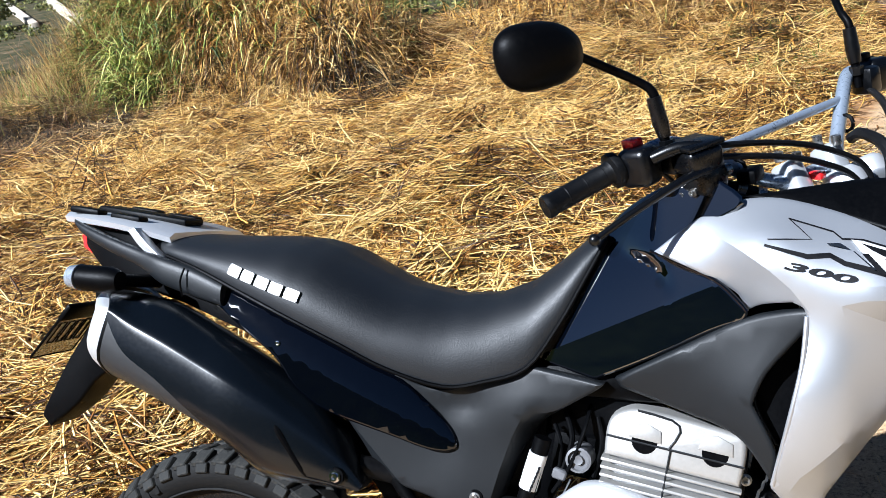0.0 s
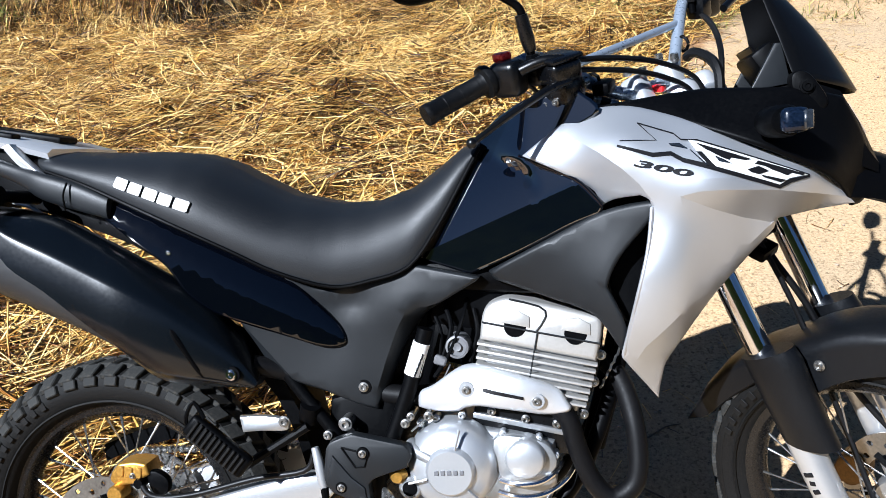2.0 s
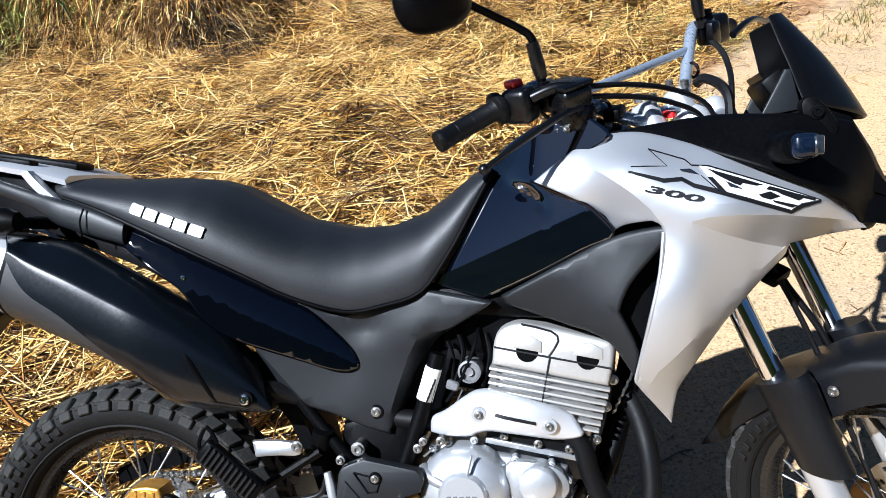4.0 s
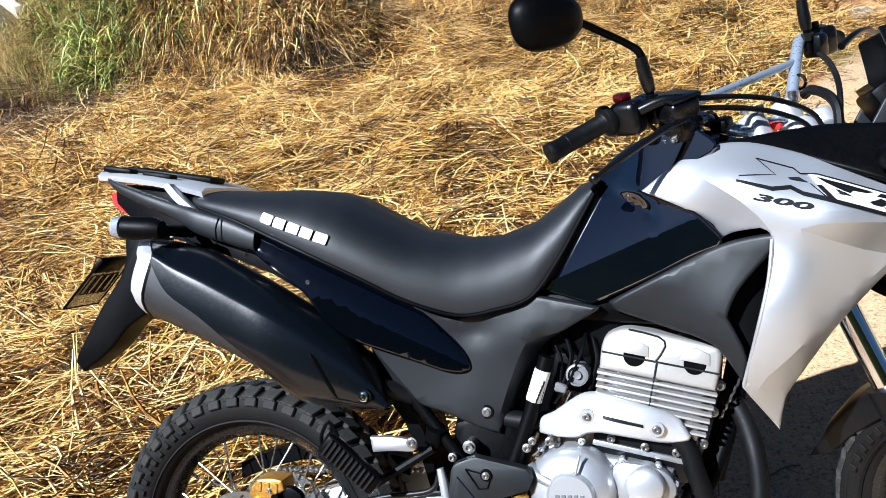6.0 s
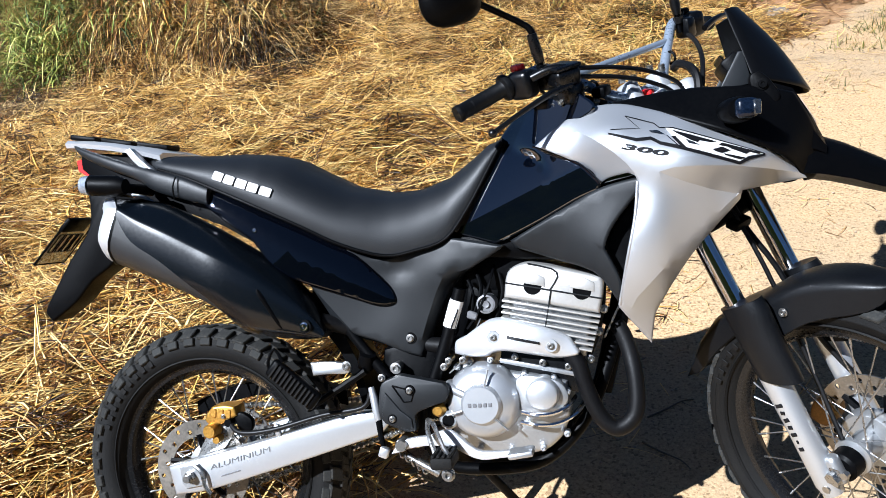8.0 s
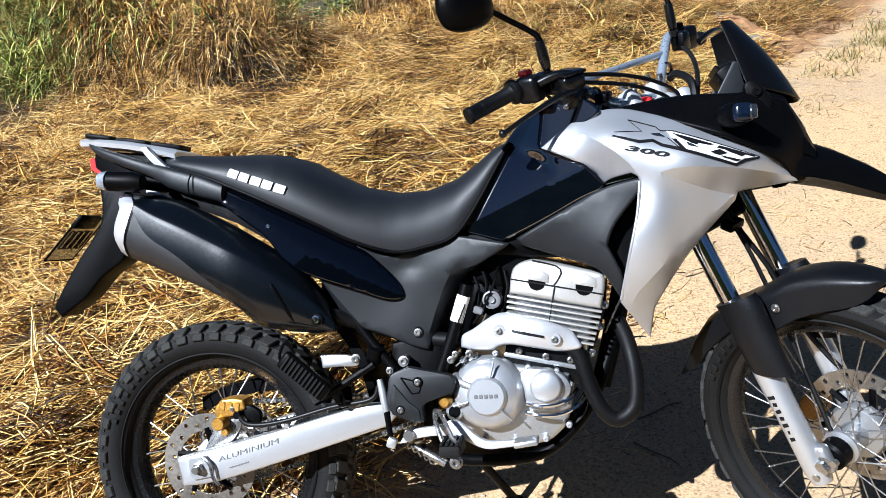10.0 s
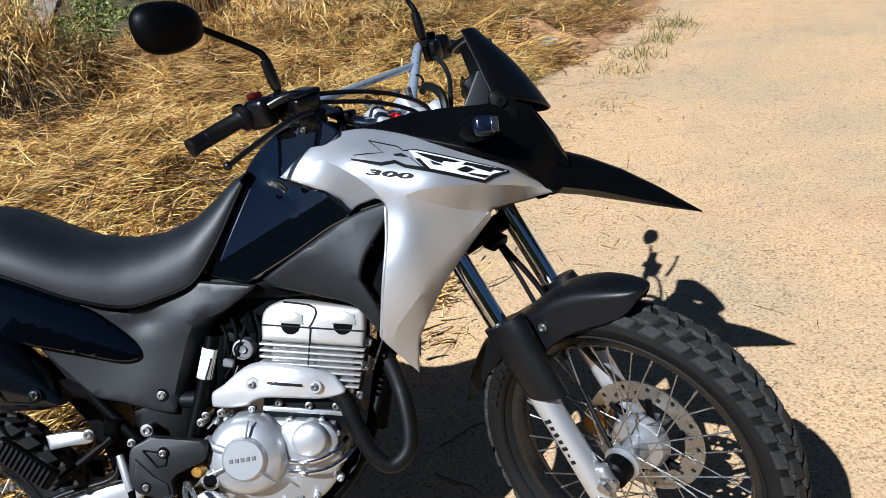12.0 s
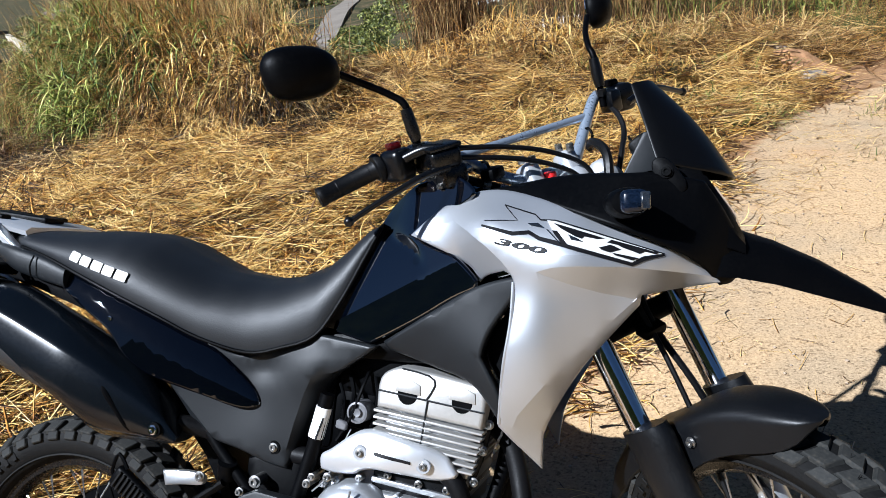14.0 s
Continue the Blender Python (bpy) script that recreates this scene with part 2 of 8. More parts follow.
    # soil and dry litter under the hay
    soil = ramp_node(n, [(0.3, (0.12, 0.062, 0.027)), (0.55, (0.30, 0.170, 0.080)), (0.75, (0.44, 0.27, 0.14))])
    l.new(noise_tex(26, 8, 0.8), soil.inputs[0])
    # far land below: scrub and bare earth
    land = ramp_node(n, [(0.40, (0.010, 0.016, 0.005)), (0.47, (0.030, 0.034, 0.012)), (0.54, (0.075, 0.055, 0.026)), (0.66, (0.20, 0.145, 0.085))])
    l.new(noise_tex(0.22, 12, 0.84), land.inputs[0])
    at = n.new("ShaderNodeAttribute")
    at.attribute_name = "cover"
    sep = n.new("ShaderNodeSeparateColor")
    l.new(at.outputs["Color"], sep.inputs[0])
    wob = n.new("ShaderNodeMath")
    wob.operation = "ADD"
    l.new(sep.outputs[0], wob.inputs[0])
    fr = n.new("ShaderNodeMapRange")
    fr.inputs["To Min"].default_value, fr.inputs["To Max"].default_value = -0.75, 0.75
    l.new(noise_tex(2.2, 8, 0.72), fr.inputs["Value"])
    l.new(fr.outputs[0], wob.inputs[1])
    st = ramp_node(n, [(0.42, (0, 0, 0)), (0.58, (1, 1, 1))])
    l.new(wob.outputs[0], st.inputs[0])
    col = mixed(st.outputs[0], soil.outputs[0], road)
    col = mixed(sep.outputs[1], col, land.outputs[0])
    # added hillside across the road: near-black colour carries its shade, for dark reflections
    hill_shade = ramp_node(n, [(0.35, (0.006, 0.009, 0.003)), (0.6, (0.022, 0.028, 0.010))])
    l.new(noise_tex(0.6, 8, 0.8), hill_shade.inputs[0])
    col = mixed(sep.outputs[2], col, hill_shade.outputs[0])
    l.new(col, b.inputs["Base Color"])
    b.inputs["Roughness"].default_value = 0.85
    bare = n.new("ShaderNodeMath")
    bare.operation, bare.inputs[1].default_value, bare.inputs[2].default_value = "MULTIPLY_ADD", -0.2, 0.2
    l.new(sep.outputs[2], bare.inputs[0])
    l.new(bare.outputs[0], b.inputs["Specular IOR Level"])
    bn = n.new("ShaderNodeBump")
    bn.inputs["Strength"].default_value, bn.inputs["Distance"].default_value = 0.34, 0.006
    tall = n.new("ShaderNodeMath")
    tall.operation = "MULTIPLY_ADD"
    l.new(peb.outputs["Distance"], tall.inputs[0])
    tall.inputs[1].default_value = -0.5
    l.new(noise_tex(60, 6, 0.8), tall.inputs[2])
    l.new(tall.outputs[0], bn.inputs["Height"])
    l.new(bn.outputs[0], b.inputs["Normal"])
    return m


GROUND = ground_material()


# ---- building helpers ----
from mathutils.geometry import delaunay_2d_cdt


def link_mesh(name, me, mat, parent=None, label="", m=None, sharp=38):
    me.materials.append(mat)
    if sharp:
        me.polygons.foreach_set("use_smooth", [True] * len(me.polygons))
        me.set_sharp_from_angle(angle=radians(sharp))
    ob = new(name, me)
    ob.parent = parent
    if m is not None:
        ob.matrix_basis = m
    return tagged(ob, label)


def part(name, bm, mat, parent, label="", m=None, sharp=38):
    """Links a bmesh as one mesh object under a thing or a part."""
    bmesh.ops.recalc_face_normals(bm, faces=bm.faces)
    me = bpy.data.meshes.new(name)
    bm.to_mesh(me)
    bm.free()
    return link_mesh(name, me, mat, parent, label, m, sharp)


def mirrored(bm):
    """A copy of a bmesh on the other side of the centre plane."""
    other = bm.copy()
    for v in other.verts:
        v.co.y = -v.co.y
    bmesh.ops.reverse_faces(other, faces=other.faces)
    return other


def pair(name, bm, mat, parent, label="", m=None, sharp=38):
    """The same part on both sides; returns the near one."""
    part(name, mirrored(bm), mat, parent, label, m, sharp)
    return part(name, bm, mat, parent, label, m, sharp)


def spline(pts, steps=5, closed=False):
    """Catmull-Rom through points of any dimension; returns an array."""
    p = np.array(pts, float)
    out = []
    count = len(p) if closed else len(p) - 1
    for i in range(count):
        if closed:
            a, b, c, d = p[i - 1], p[i], p[(i + 1) % len(p)], p[(i + 2) % len(p)]
        else:
            a, b, c, d = p[max(i - 1, 0)], p[i], p[i + 1], p[min(i + 2, len(p) - 1)]
        for k in range(steps):
            t = k / steps
            out.append(0.5 * (2 * b + (c - a) * t + (2 * a - 5 * b + 4 * c - d) * t * t + (3 * b - a - 3 * c + d) * t**3))
    if not closed:
        out.append(p[-1])
    return np.array(out)


def outline(pts, steps=4):
    """A closed outline of (x, z), rounded between the points marked as corners by a third value."""
    corners = [i for i, p in enumerate(pts) if len(p) > 2]
    xy = [p[:2] for p in pts]
    if not corners:
        return spline(xy, steps, True)
    out = []
    for a, b in zip(corners, corners[1:] + [corners[0] + len(pts)]):
        out.extend(spline([xy[i % len(pts)] for i in range(a, b + 1)], steps)[:-1])
    return np.array(out)


def loft(sections, bm=None, caps=True, closed=True):
    bm = bm or bmesh.new()
    rows = [[bm.verts.new(tuple(map(float, p))) for p in s] for s in sections]
    n = len(rows[0])
    for a, b in zip(rows, rows[1:]):
        for i in range(n if closed else n - 1):
            j = (i + 1) % n
            bm.faces.new((a[i], a[j], b[j], b[i]))
    if caps:
        bm.faces.new(rows[0][::-1])
        bm.faces.new(rows[-1])
    return bm


def tube(pts, r, sides=10, steps=5, bm=None):
    """A round bar along a smooth line; r is one radius or one for each point."""
    p = spline(pts, steps) if steps > 1 else np.array(pts, float)
    rs = np.interp(np.linspace(0, 1, len(p)), np.linspace(0, 1, len(pts)), r if hasattr(r, "__len__") else [r] * len(pts))
    t = np.gradient(p, axis=0)
    t /= np.linalg.norm(t, axis=1)[:, None] + 1e-12
    up = np.array([0, 0, 1.0]) if abs(t[0][2]) < 0.9 else np.array([1.0, 0, 0])
    u = np.cross(t[0], up)
    u /= np.linalg.norm(u)
    secs = []
    for q, d, rad in zip(p, t, rs):
        u = u - d * (u @ d)
        u /= np.linalg.norm(u)
        v = np.cross(d, u)
        secs.append([q + rad * (math.cos(a) * u + math.sin(a) * v) for a in np.arange(sides) * 2 * math.pi / sides])
    return loft(secs, bm)


def lathe(profile, centre, sides=48, closed=False, bm=None, axis="y"):
    """Turns a profile of (radius, place along the axis) round an axis through centre."""
    bm = bm or bmesh.new()
    rows = []
    for k in range(sides):
        a = 2 * math.pi * k / sides
        row = []
        for r, s in profile:
            c, d = r * math.cos(a), r * math.sin(a)
            co = {"y": (c, s, d), "x": (s, c, d), "z": (c, d, s)}[axis]
            row.append(bm.verts.new(Vector(centre) + Vector(co)))
        rows.append(row)
    n = len(profile)
    for k in range(sides):
        a, b = rows[k], rows[(k + 1) % sides]
        for i in range(n if closed else n - 1):
            j = (i + 1) % n
            bm.faces.new((a[i], a[j], b[j], b[i]))
    if not closed:
        for i in (0, n - 1):
            bm.faces.new([row[i] for row in rows])
    return bm


def plate(pts, y0, y1, bevel=0.003, seg=2, bm=None, lean=0.0):
    """An outline in x and z made solid from y0 to y1, with rounded edges."""
    one = bmesh.new()
    a = [one.verts.new((float(x), y0, float(z))) for x, z in pts]
    f = one.faces.new(a)
    r = bmesh.ops.extrude_face_region(one, geom=[f])
    bmesh.ops.translate(one, verts=[v for v in r["geom"] if isinstance(v, bmesh.types.BMVert)], vec=(0, y1 - y0, 0))
    if bevel:
        edges = [e for e in one.edges if abs(e.verts[0].co.y - e.verts[1].co.y) < 1e-6]
        bmesh.ops.bevel(one, geom=edges, offset=bevel, segments=seg, affect="EDGES", profile=0.5, clamp_overlap=True)
    return joined(bm, one)


def joined(bm, one):
    if bm is None:
        return one
    me = bpy.data.meshes.new("joint")
    one.to_mesh(me)
    one.free()
    bm.from_mesh(me)
    bpy.data.meshes.remove(me)
    return bm


def block(size, bevel=0.003, seg=2, m=None, bm=None):
    one = bmesh.new()
    bmesh.ops.create_cube(one, size=1.0, matrix=Matrix.Diagonal((*size, 1)))
    if bevel:
        bmesh.ops.bevel(one, geom=one.edges[:], offset=bevel, segments=seg, affect="EDGES", profile=0.5, clamp_overlap=True)
    if m is not None:
        one.transform(m)
    return joined(bm, one)


def rod(a, b, r, sides=12, bm=None):
    return tube([a, b], r, sides, 1, bm)


def surface(points):
    """A smooth y over x and z through given (x, z, y)."""
    p = np.array(points, float)
    xz, y = p[:, :2], p[:, 2]
    n = len(p)

    def kernel(d):
        return np.where(d > 1e-9, d * d * np.log(d + 1e-12), 0.0)

    a = np.zeros((n + 3, n + 3))
    a[:n, :n] = kernel(np.linalg.norm(xz[:, None] - xz[None], axis=2)) + np.eye(n) * 1e-6
    a[:n, n], a[:n, n + 1 :] = 1, xz
    a[n, :n], a[n + 1 :, :n] = 1, xz.T
    w = np.linalg.solve(a, np.r_[y, 0, 0, 0])

    def f(x, z):
        return float(w[:n] @ kernel(np.hypot(xz[:, 0] - x, xz[:, 1] - z)) + w[n] + w[n + 1] * x + w[n + 2] * z)

    return f


def panel(pts, yf, thick=0.012, inset=0.007, drop=0.005, step=0.022, bm=None, creases=()):
    """A curved shell: the outline in x and z, laid on the surface y = yf(x, z), with a rounded rim, thickness towards the centre and sharp folds along the creases."""
    pts = np.array(pts, float)
    rim = []
    for p, q in zip(pts, np.roll(pts, -1, axis=0)):
        k = max(1, int(np.linalg.norm(q - p) / (step * 0.6)))
        rim += [p + (q - p) * t / k for t in range(k)]
    rim = np.array(rim)
    if inset:
        rim = rim[np.linalg.norm(rim - np.roll(rim, 1, axis=0), axis=1) > 1e-4]
    a, ab = rim, np.roll(rim, -1, axis=0) - rim

    def depth(q):
        t = np.clip(((q - a) * ab).sum(1) / ((ab**2).sum(1) + 1e-12), 0, 1)
        return np.linalg.norm(a + t[:, None] * ab - q, axis=1).min()

    def inside(q):
        x, z = q
        b = np.roll(a, -1, axis=0)
        hit = ((a[:, 1] > z) != (b[:, 1] > z)) & (x < (b[:, 0] - a[:, 0]) * (z - a[:, 1]) / (b[:, 1] - a[:, 1] + 1e-15) + a[:, 0])
        return hit.sum() % 2 == 1

    cloud = []
    if inset:
        way = np.roll(rim, -1, axis=0) - np.roll(rim, 1, axis=0)
        way /= np.linalg.norm(way, axis=1)[:, None] + 1e-12
        side = np.stack([-way[:, 1], way[:, 0]], 1)
        if ((rim[:, 0] * np.roll(rim[:, 1], -1)) - (np.roll(rim[:, 0], -1) * rim[:, 1])).sum() < 0:
            side = -side
        for f in (0.3, 0.62, 1.0):
            cloud += [q for q in rim + side * inset * f if inside(q) and depth(q) > inset * f * 0.85]
    lo, hi = rim.min(0), rim.max(0)
    for r, z in enumerate(np.arange(lo[1], hi[1], step * 0.8)):
        for x in np.arange(lo[0] + (step / 2 if r % 2 else 0), hi[0], step):
            q = np.array([x, z])
            if inside(q) and depth(q) > max(inset * 1.5, step * 0.35):
                cloud.append(q)
    folds = []
    for line in creases:
        run = []
        for p, q in zip(np.array(line, float)[:-1], np.array(line, float)[1:]):
            k = max(1, int(np.linalg.norm(q - p) / (step * 0.6)))
            run += [p + (q - p) * t / k for t in range(k)]
        run = [q for q in run + [np.array(line[-1], float)] if inside(q) and depth(q) > 0.001]
        if run:
            cloud = [q for q in cloud if min(np.hypot(*(q - r)) for r in run) > step * 0.3]
        folds.append(run)
    links = []
    for run in folds:
        first = len(rim) + len(cloud)
        links += [(first + k, first + k + 1) for k in range(len(run) - 1)]
        cloud += run
    flat = [Vector((float(x), float(z))) for x, z in list(rim) + cloud]
    n = len(rim)
    verts, _, faces, *_ = delaunay_2d_cdt(flat, [(k, (k + 1) % n) for k in range(n)] + links, [], 1, 1e-6)
    one = bmesh.new()
    vs = []
    for v in verts:
        fall = drop * max(0.0, 1 - depth(np.array([v.x, v.y])) / inset) ** 2 if inset else 0.0
        vs.append(one.verts.new((v.x, yf(v.x, v.y) + fall, v.y)))
    for f in faces:
        if len(set(f)) == len(f):
            one.faces.new([vs[k] for k in f])
    r = bmesh.ops.extrude_face_region(one, geom=one.faces[:])
    for v in r["geom"]:
        if isinstance(v, bmesh.types.BMVert):
            v.co.y += thick
    return joined(bm, one)


def print_on(name, pts, yf, mat, parent, label="", lift=0.0015, step=0.02):
    """A thin printed or stuck-on mark that follows a panel."""
    bm = panel(pts, lambda x, z: yf(x, z) - lift, 0.001, 0, 0, step)
    return part(name, bm, mat, parent, label, sharp=60)


def hexbolt(at, r=0.007, h=0.006, way=-1, bm=None):
    """A flanged bolt head that faces along y."""
    x, y, z = at
    prof = [(r * 1.25, 0), (r * 1.25, way * h * 0.3), (r * 0.9, way * h * 0.35), (r * 0.85, way * h), (r * 0.45, way * h), (r * 0.4, way * h * 0.6)]
    return lathe(prof, (x, y, z), 12, bm=bm)


# ---- ground: one sheet from the road to the far valley ----
def smooth(t):
    t = np.clip(t, 0, 1)
    return t * t * (3 - 2 * t)


def ripple(x, y, seed, scale):
    """Cheap rolling unevenness."""
    out = 0
    for k in range(6):
        a = seed * 1.7 + k * 2.4
        f = scale * (1 + 0.55 * k)
        out = out + np.sin(f * (x * math.cos(a) + y * math.sin(a)) + a * 3.1) / (1 + 0.5 * k)
    return out / 2.6


def crest(x):
    return np.interp(x, [-9, -4.5, -2, 0, 1.5, 4, 12], [2.5, 5.8, 7.6, 8.6, 9.5, 15, 45])


def bare_height(x, y):
    """The earth itself: flat shoulder and road, the fall to the valley, and an unseen hillside added across the road to
    darken reflections.
    """
    fall = y - crest(x)
    z = -14 * (1 - np.exp(-np.maximum(fall, 0) ** 1.3 / 60))
    z = z + 24 * smooth((-y - 13) / 45) * (1 + 0.12 * ripple(x, y, 9, 0.05))
    return z + np.where(fall > 40, 1.2 * ripple(x, y, 5, 0.03), 0) + 60 * smooth((np.hypot(x, y) - 700) / 1500)


def bank_frame(x, y):
    """Metres along the foot of the bank from its near end, and behind its foot."""
    return -0.953 * (x + 1.35) + 0.302 * (y - 4.72), 0.302 * (x + 1.35) + 0.953 * (y - 4.72)


def hay_height(x, y):
    """The top of the matted hay over the earth."""
    inland = smooth((edge_of_road(y) - x) / 0.9)
    lumps = 0.065 * ripple(x, y, 1, 2.6) + 0.065 * ripple(x, y, 2, 6.5) + 0.03 * ripple(x, y, 4, 15.0)
    along, back = bank_frame(x, y)
    mound = (0.36 + 0.24 * smooth(along / 2.2)) * smooth((along - 0.2) / 0.5) * smooth((back + 0.15) / 0.5) * (1 - smooth((back - 1.0) / 0.9)) * (1 - 0.45 * smooth((along - 3.5) / 2))
    mound += 0.28 * np.exp(-(((x + 0.2) / 1.0) ** 2) - (((y - 6.3) / 0.8) ** 2)) + 0.16 * np.exp(-(((x - 1.5) / 0.8) ** 2) - (((y - 6.4) / 0.7) ** 2))
    mound -= 0.30 * np.exp(-(((x + 4.6) / 0.8) ** 2) - (((y - 4.65) / 0.45) ** 2))
    mound += 0.10 * np.exp(-(((x - 2.1) / 0.4) ** 2) - (((y - 5.75) / 0.35) ** 2))
    return bare_height(x, y) + inland * (0.075 + lumps) + mound * inland


def axis_steps(lo, hi, step, far):
    near = list(np.arange(lo, hi + 1e-6, step))
    out, d = [], step
    p = hi
    while p < far:
        d *= 1.22
        p += d
        out.append(p)
    back, d, p = [], step, lo
    while p > -far:
        d *= 1.22
        p -= d
        back.append(p)
    return np.array(back[::-1] + near + out)


def build_ground():
    xs, ys = axis_steps(-5.5, 6.5, 0.1, 3500), axis_steps(-2.5, 11, 0.1, 3500)
    gx, gy = np.meshgrid(xs, ys)
    gz = bare_height(gx, gy) + 0.004 * ripple(gx, gy, 3, 3.0) * (np.hypot(gx, gy) < 60)
    gz = np.where(gx < edge_of_road(gy) - 0.05, gz + 0.35 * (hay_height(gx, gy) - bare_height(gx, gy)), gz)
    verts = np.stack([gx.ravel(), gy.ravel(), gz.ravel()], 1)
    w, h = len(xs), len(ys)
    idx = np.arange(w * h).reshape(h, w)
    faces = np.stack([idx[:-1, :-1], idx[:-1, 1:], idx[1:, 1:], idx[1:, :-1]], -1).reshape(-1, 4)
    me = bpy.data.meshes.new("ground")
    me.from_pydata(verts.tolist(), [], faces.tolist())
    cover = me.color_attributes.new("cover", "FLOAT_COLOR", "POINT")
    wide = 0.5 + 0.16 * np.clip(gy - 2.5, 0, 6)
    road = smooth((gx - edge_of_road(gy) + wide * 0.6) / wide).ravel()
    far, hill = smooth((gy - crest(gx) - 4) / 8).ravel(), smooth((-gy - 13) / 4).ravel()
    cover.data.foreach_set("color", np.stack([road, far, hill, 0 * far + 1], 1).ravel())
    ob = link_mesh("ground", me, GROUND, sharp=0)
    me.polygons.foreach_set("use_smooth", [True] * len(me.polygons))
    return tagged(ob, "sandy worn roadside ground falling away to a valley", "ground", kind="structure")


build_ground()


# ---- straw, stalks and leaves ----
rng = np.random.default_rng(7)


def blades(name, root, way, length, width, droop, mat, label, category, rings=4, taper=0.5, sides=3, curl=0.0):
    """Many thin three-sided blades: root places, starting ways, lengths, widths and how far each sags."""
    n = len(root)
    way = way / np.linalg.norm(way, axis=1)[:, None]
    side = np.cross(way, np.array([0, 0, 1.0]))
    side += 1e-4
    side /= np.linalg.norm(side, axis=1)[:, None]
    t = np.linspace(0, 1, rings)
    bend = rng.normal(0, 1, n) * curl
    verts = np.zeros((n, rings, sides, 3))
    for k, s in enumerate(t):
        c = root + way * (length * s)[:, None] + side * (bend * length * s * s)[:, None]
        c[:, 2] -= droop * length * s * s
        w = width * (1 - taper * s)
        up = np.cross(side, way)
        for j in range(sides):
            a = 2 * math.pi * j / sides + 0.5
            verts[:, k, j] = c + side * (w * math.cos(a))[:, None] + up * (w * 0.32 * math.sin(a))[:, None]
    base = (np.arange(n) * rings * sides)[:, None, None]
    quads = []
    for k in range(rings - 1):
        for j in range(sides):
            j2 = (j + 1) % sides
            quads.append((k * sides + j, k * sides + j2, (k + 1) * sides + j2, (k + 1) * sides + j))
    faces = (base + np.array(quads)[None]).reshape(-1, 4)
    me = bpy.data.meshes.new(name)
    me.vertices.add(n * rings * sides)
    me.vertices.foreach_set("co", verts.ravel())
    me.loops.add(faces.size)
    me.loops.foreach_set("vertex_index", faces.ravel().astype(np.int32))
    me.polygons.add(len(faces))
    me.polygons.foreach_set("loop_start", np.arange(0, faces.size, 4, dtype=np.int32))
    me.update(calc_edges=True)
    ob = link_mesh(name, me, mat, sharp=0)
    me.polygons.foreach_set("use_smooth", [True] * len(me.polygons))
    return tagged(ob, label, category, kind="stuff")


def lying_angle(x, y):
    """The way the cut grass lies: swirls of neighbouring bundles."""
    return 0.25 + 1.0 * ripple(x, y, 11, 1.1) + 0.8 * ripple(x, y, 12, 3.2)


def scatter(n, x0, x1, y0, y1, dens=None):
    pts = np.zeros((0, 2))
    while len(pts) < n:
        p = np.stack([rng.uniform(x0, x1, n), rng.uniform(y0, y1, n)], 1)
        ok = rng.uniform(0, 1, n) < (dens(p[:, 0], p[:, 1]) if dens else 1)
        pts = np.concatenate([pts, p[ok]])
    return pts[:n]


def hay_density(x, y):
    wide = 0.42 + 0.16 * np.clip(y - 2.5, 0, 6)
    d = smooth((edge_of_road(y) - x + 0.05 + 0.2 * wide + 0.4 * wide * ripple(x, y, 21, 4.0)) / wide)
    along, back = bank_frame(x, y)
    steep = (along > -0.15) & (along < 0.55) & (back > -0.2) & (back < 1.0)
    d = d * (1 - 0.96 * np.exp(-(((x - 2.22) / 0.36) ** 4) - (((y - 5.64) / 0.26) ** 4)))
    d = d * (1 - 0.93 * np.exp(-(((x + 4.45) / 0.75) ** 4) - (((y - 4.75) / 0.50) ** 4)))
    d = d * smooth((y + 3.7 + 0.8 * ripple(x, y, 27, 1.3)) / 1.4)
    return d * (y < crest(x) + 0.7) * np.where(steep, 0.4, 1.0)


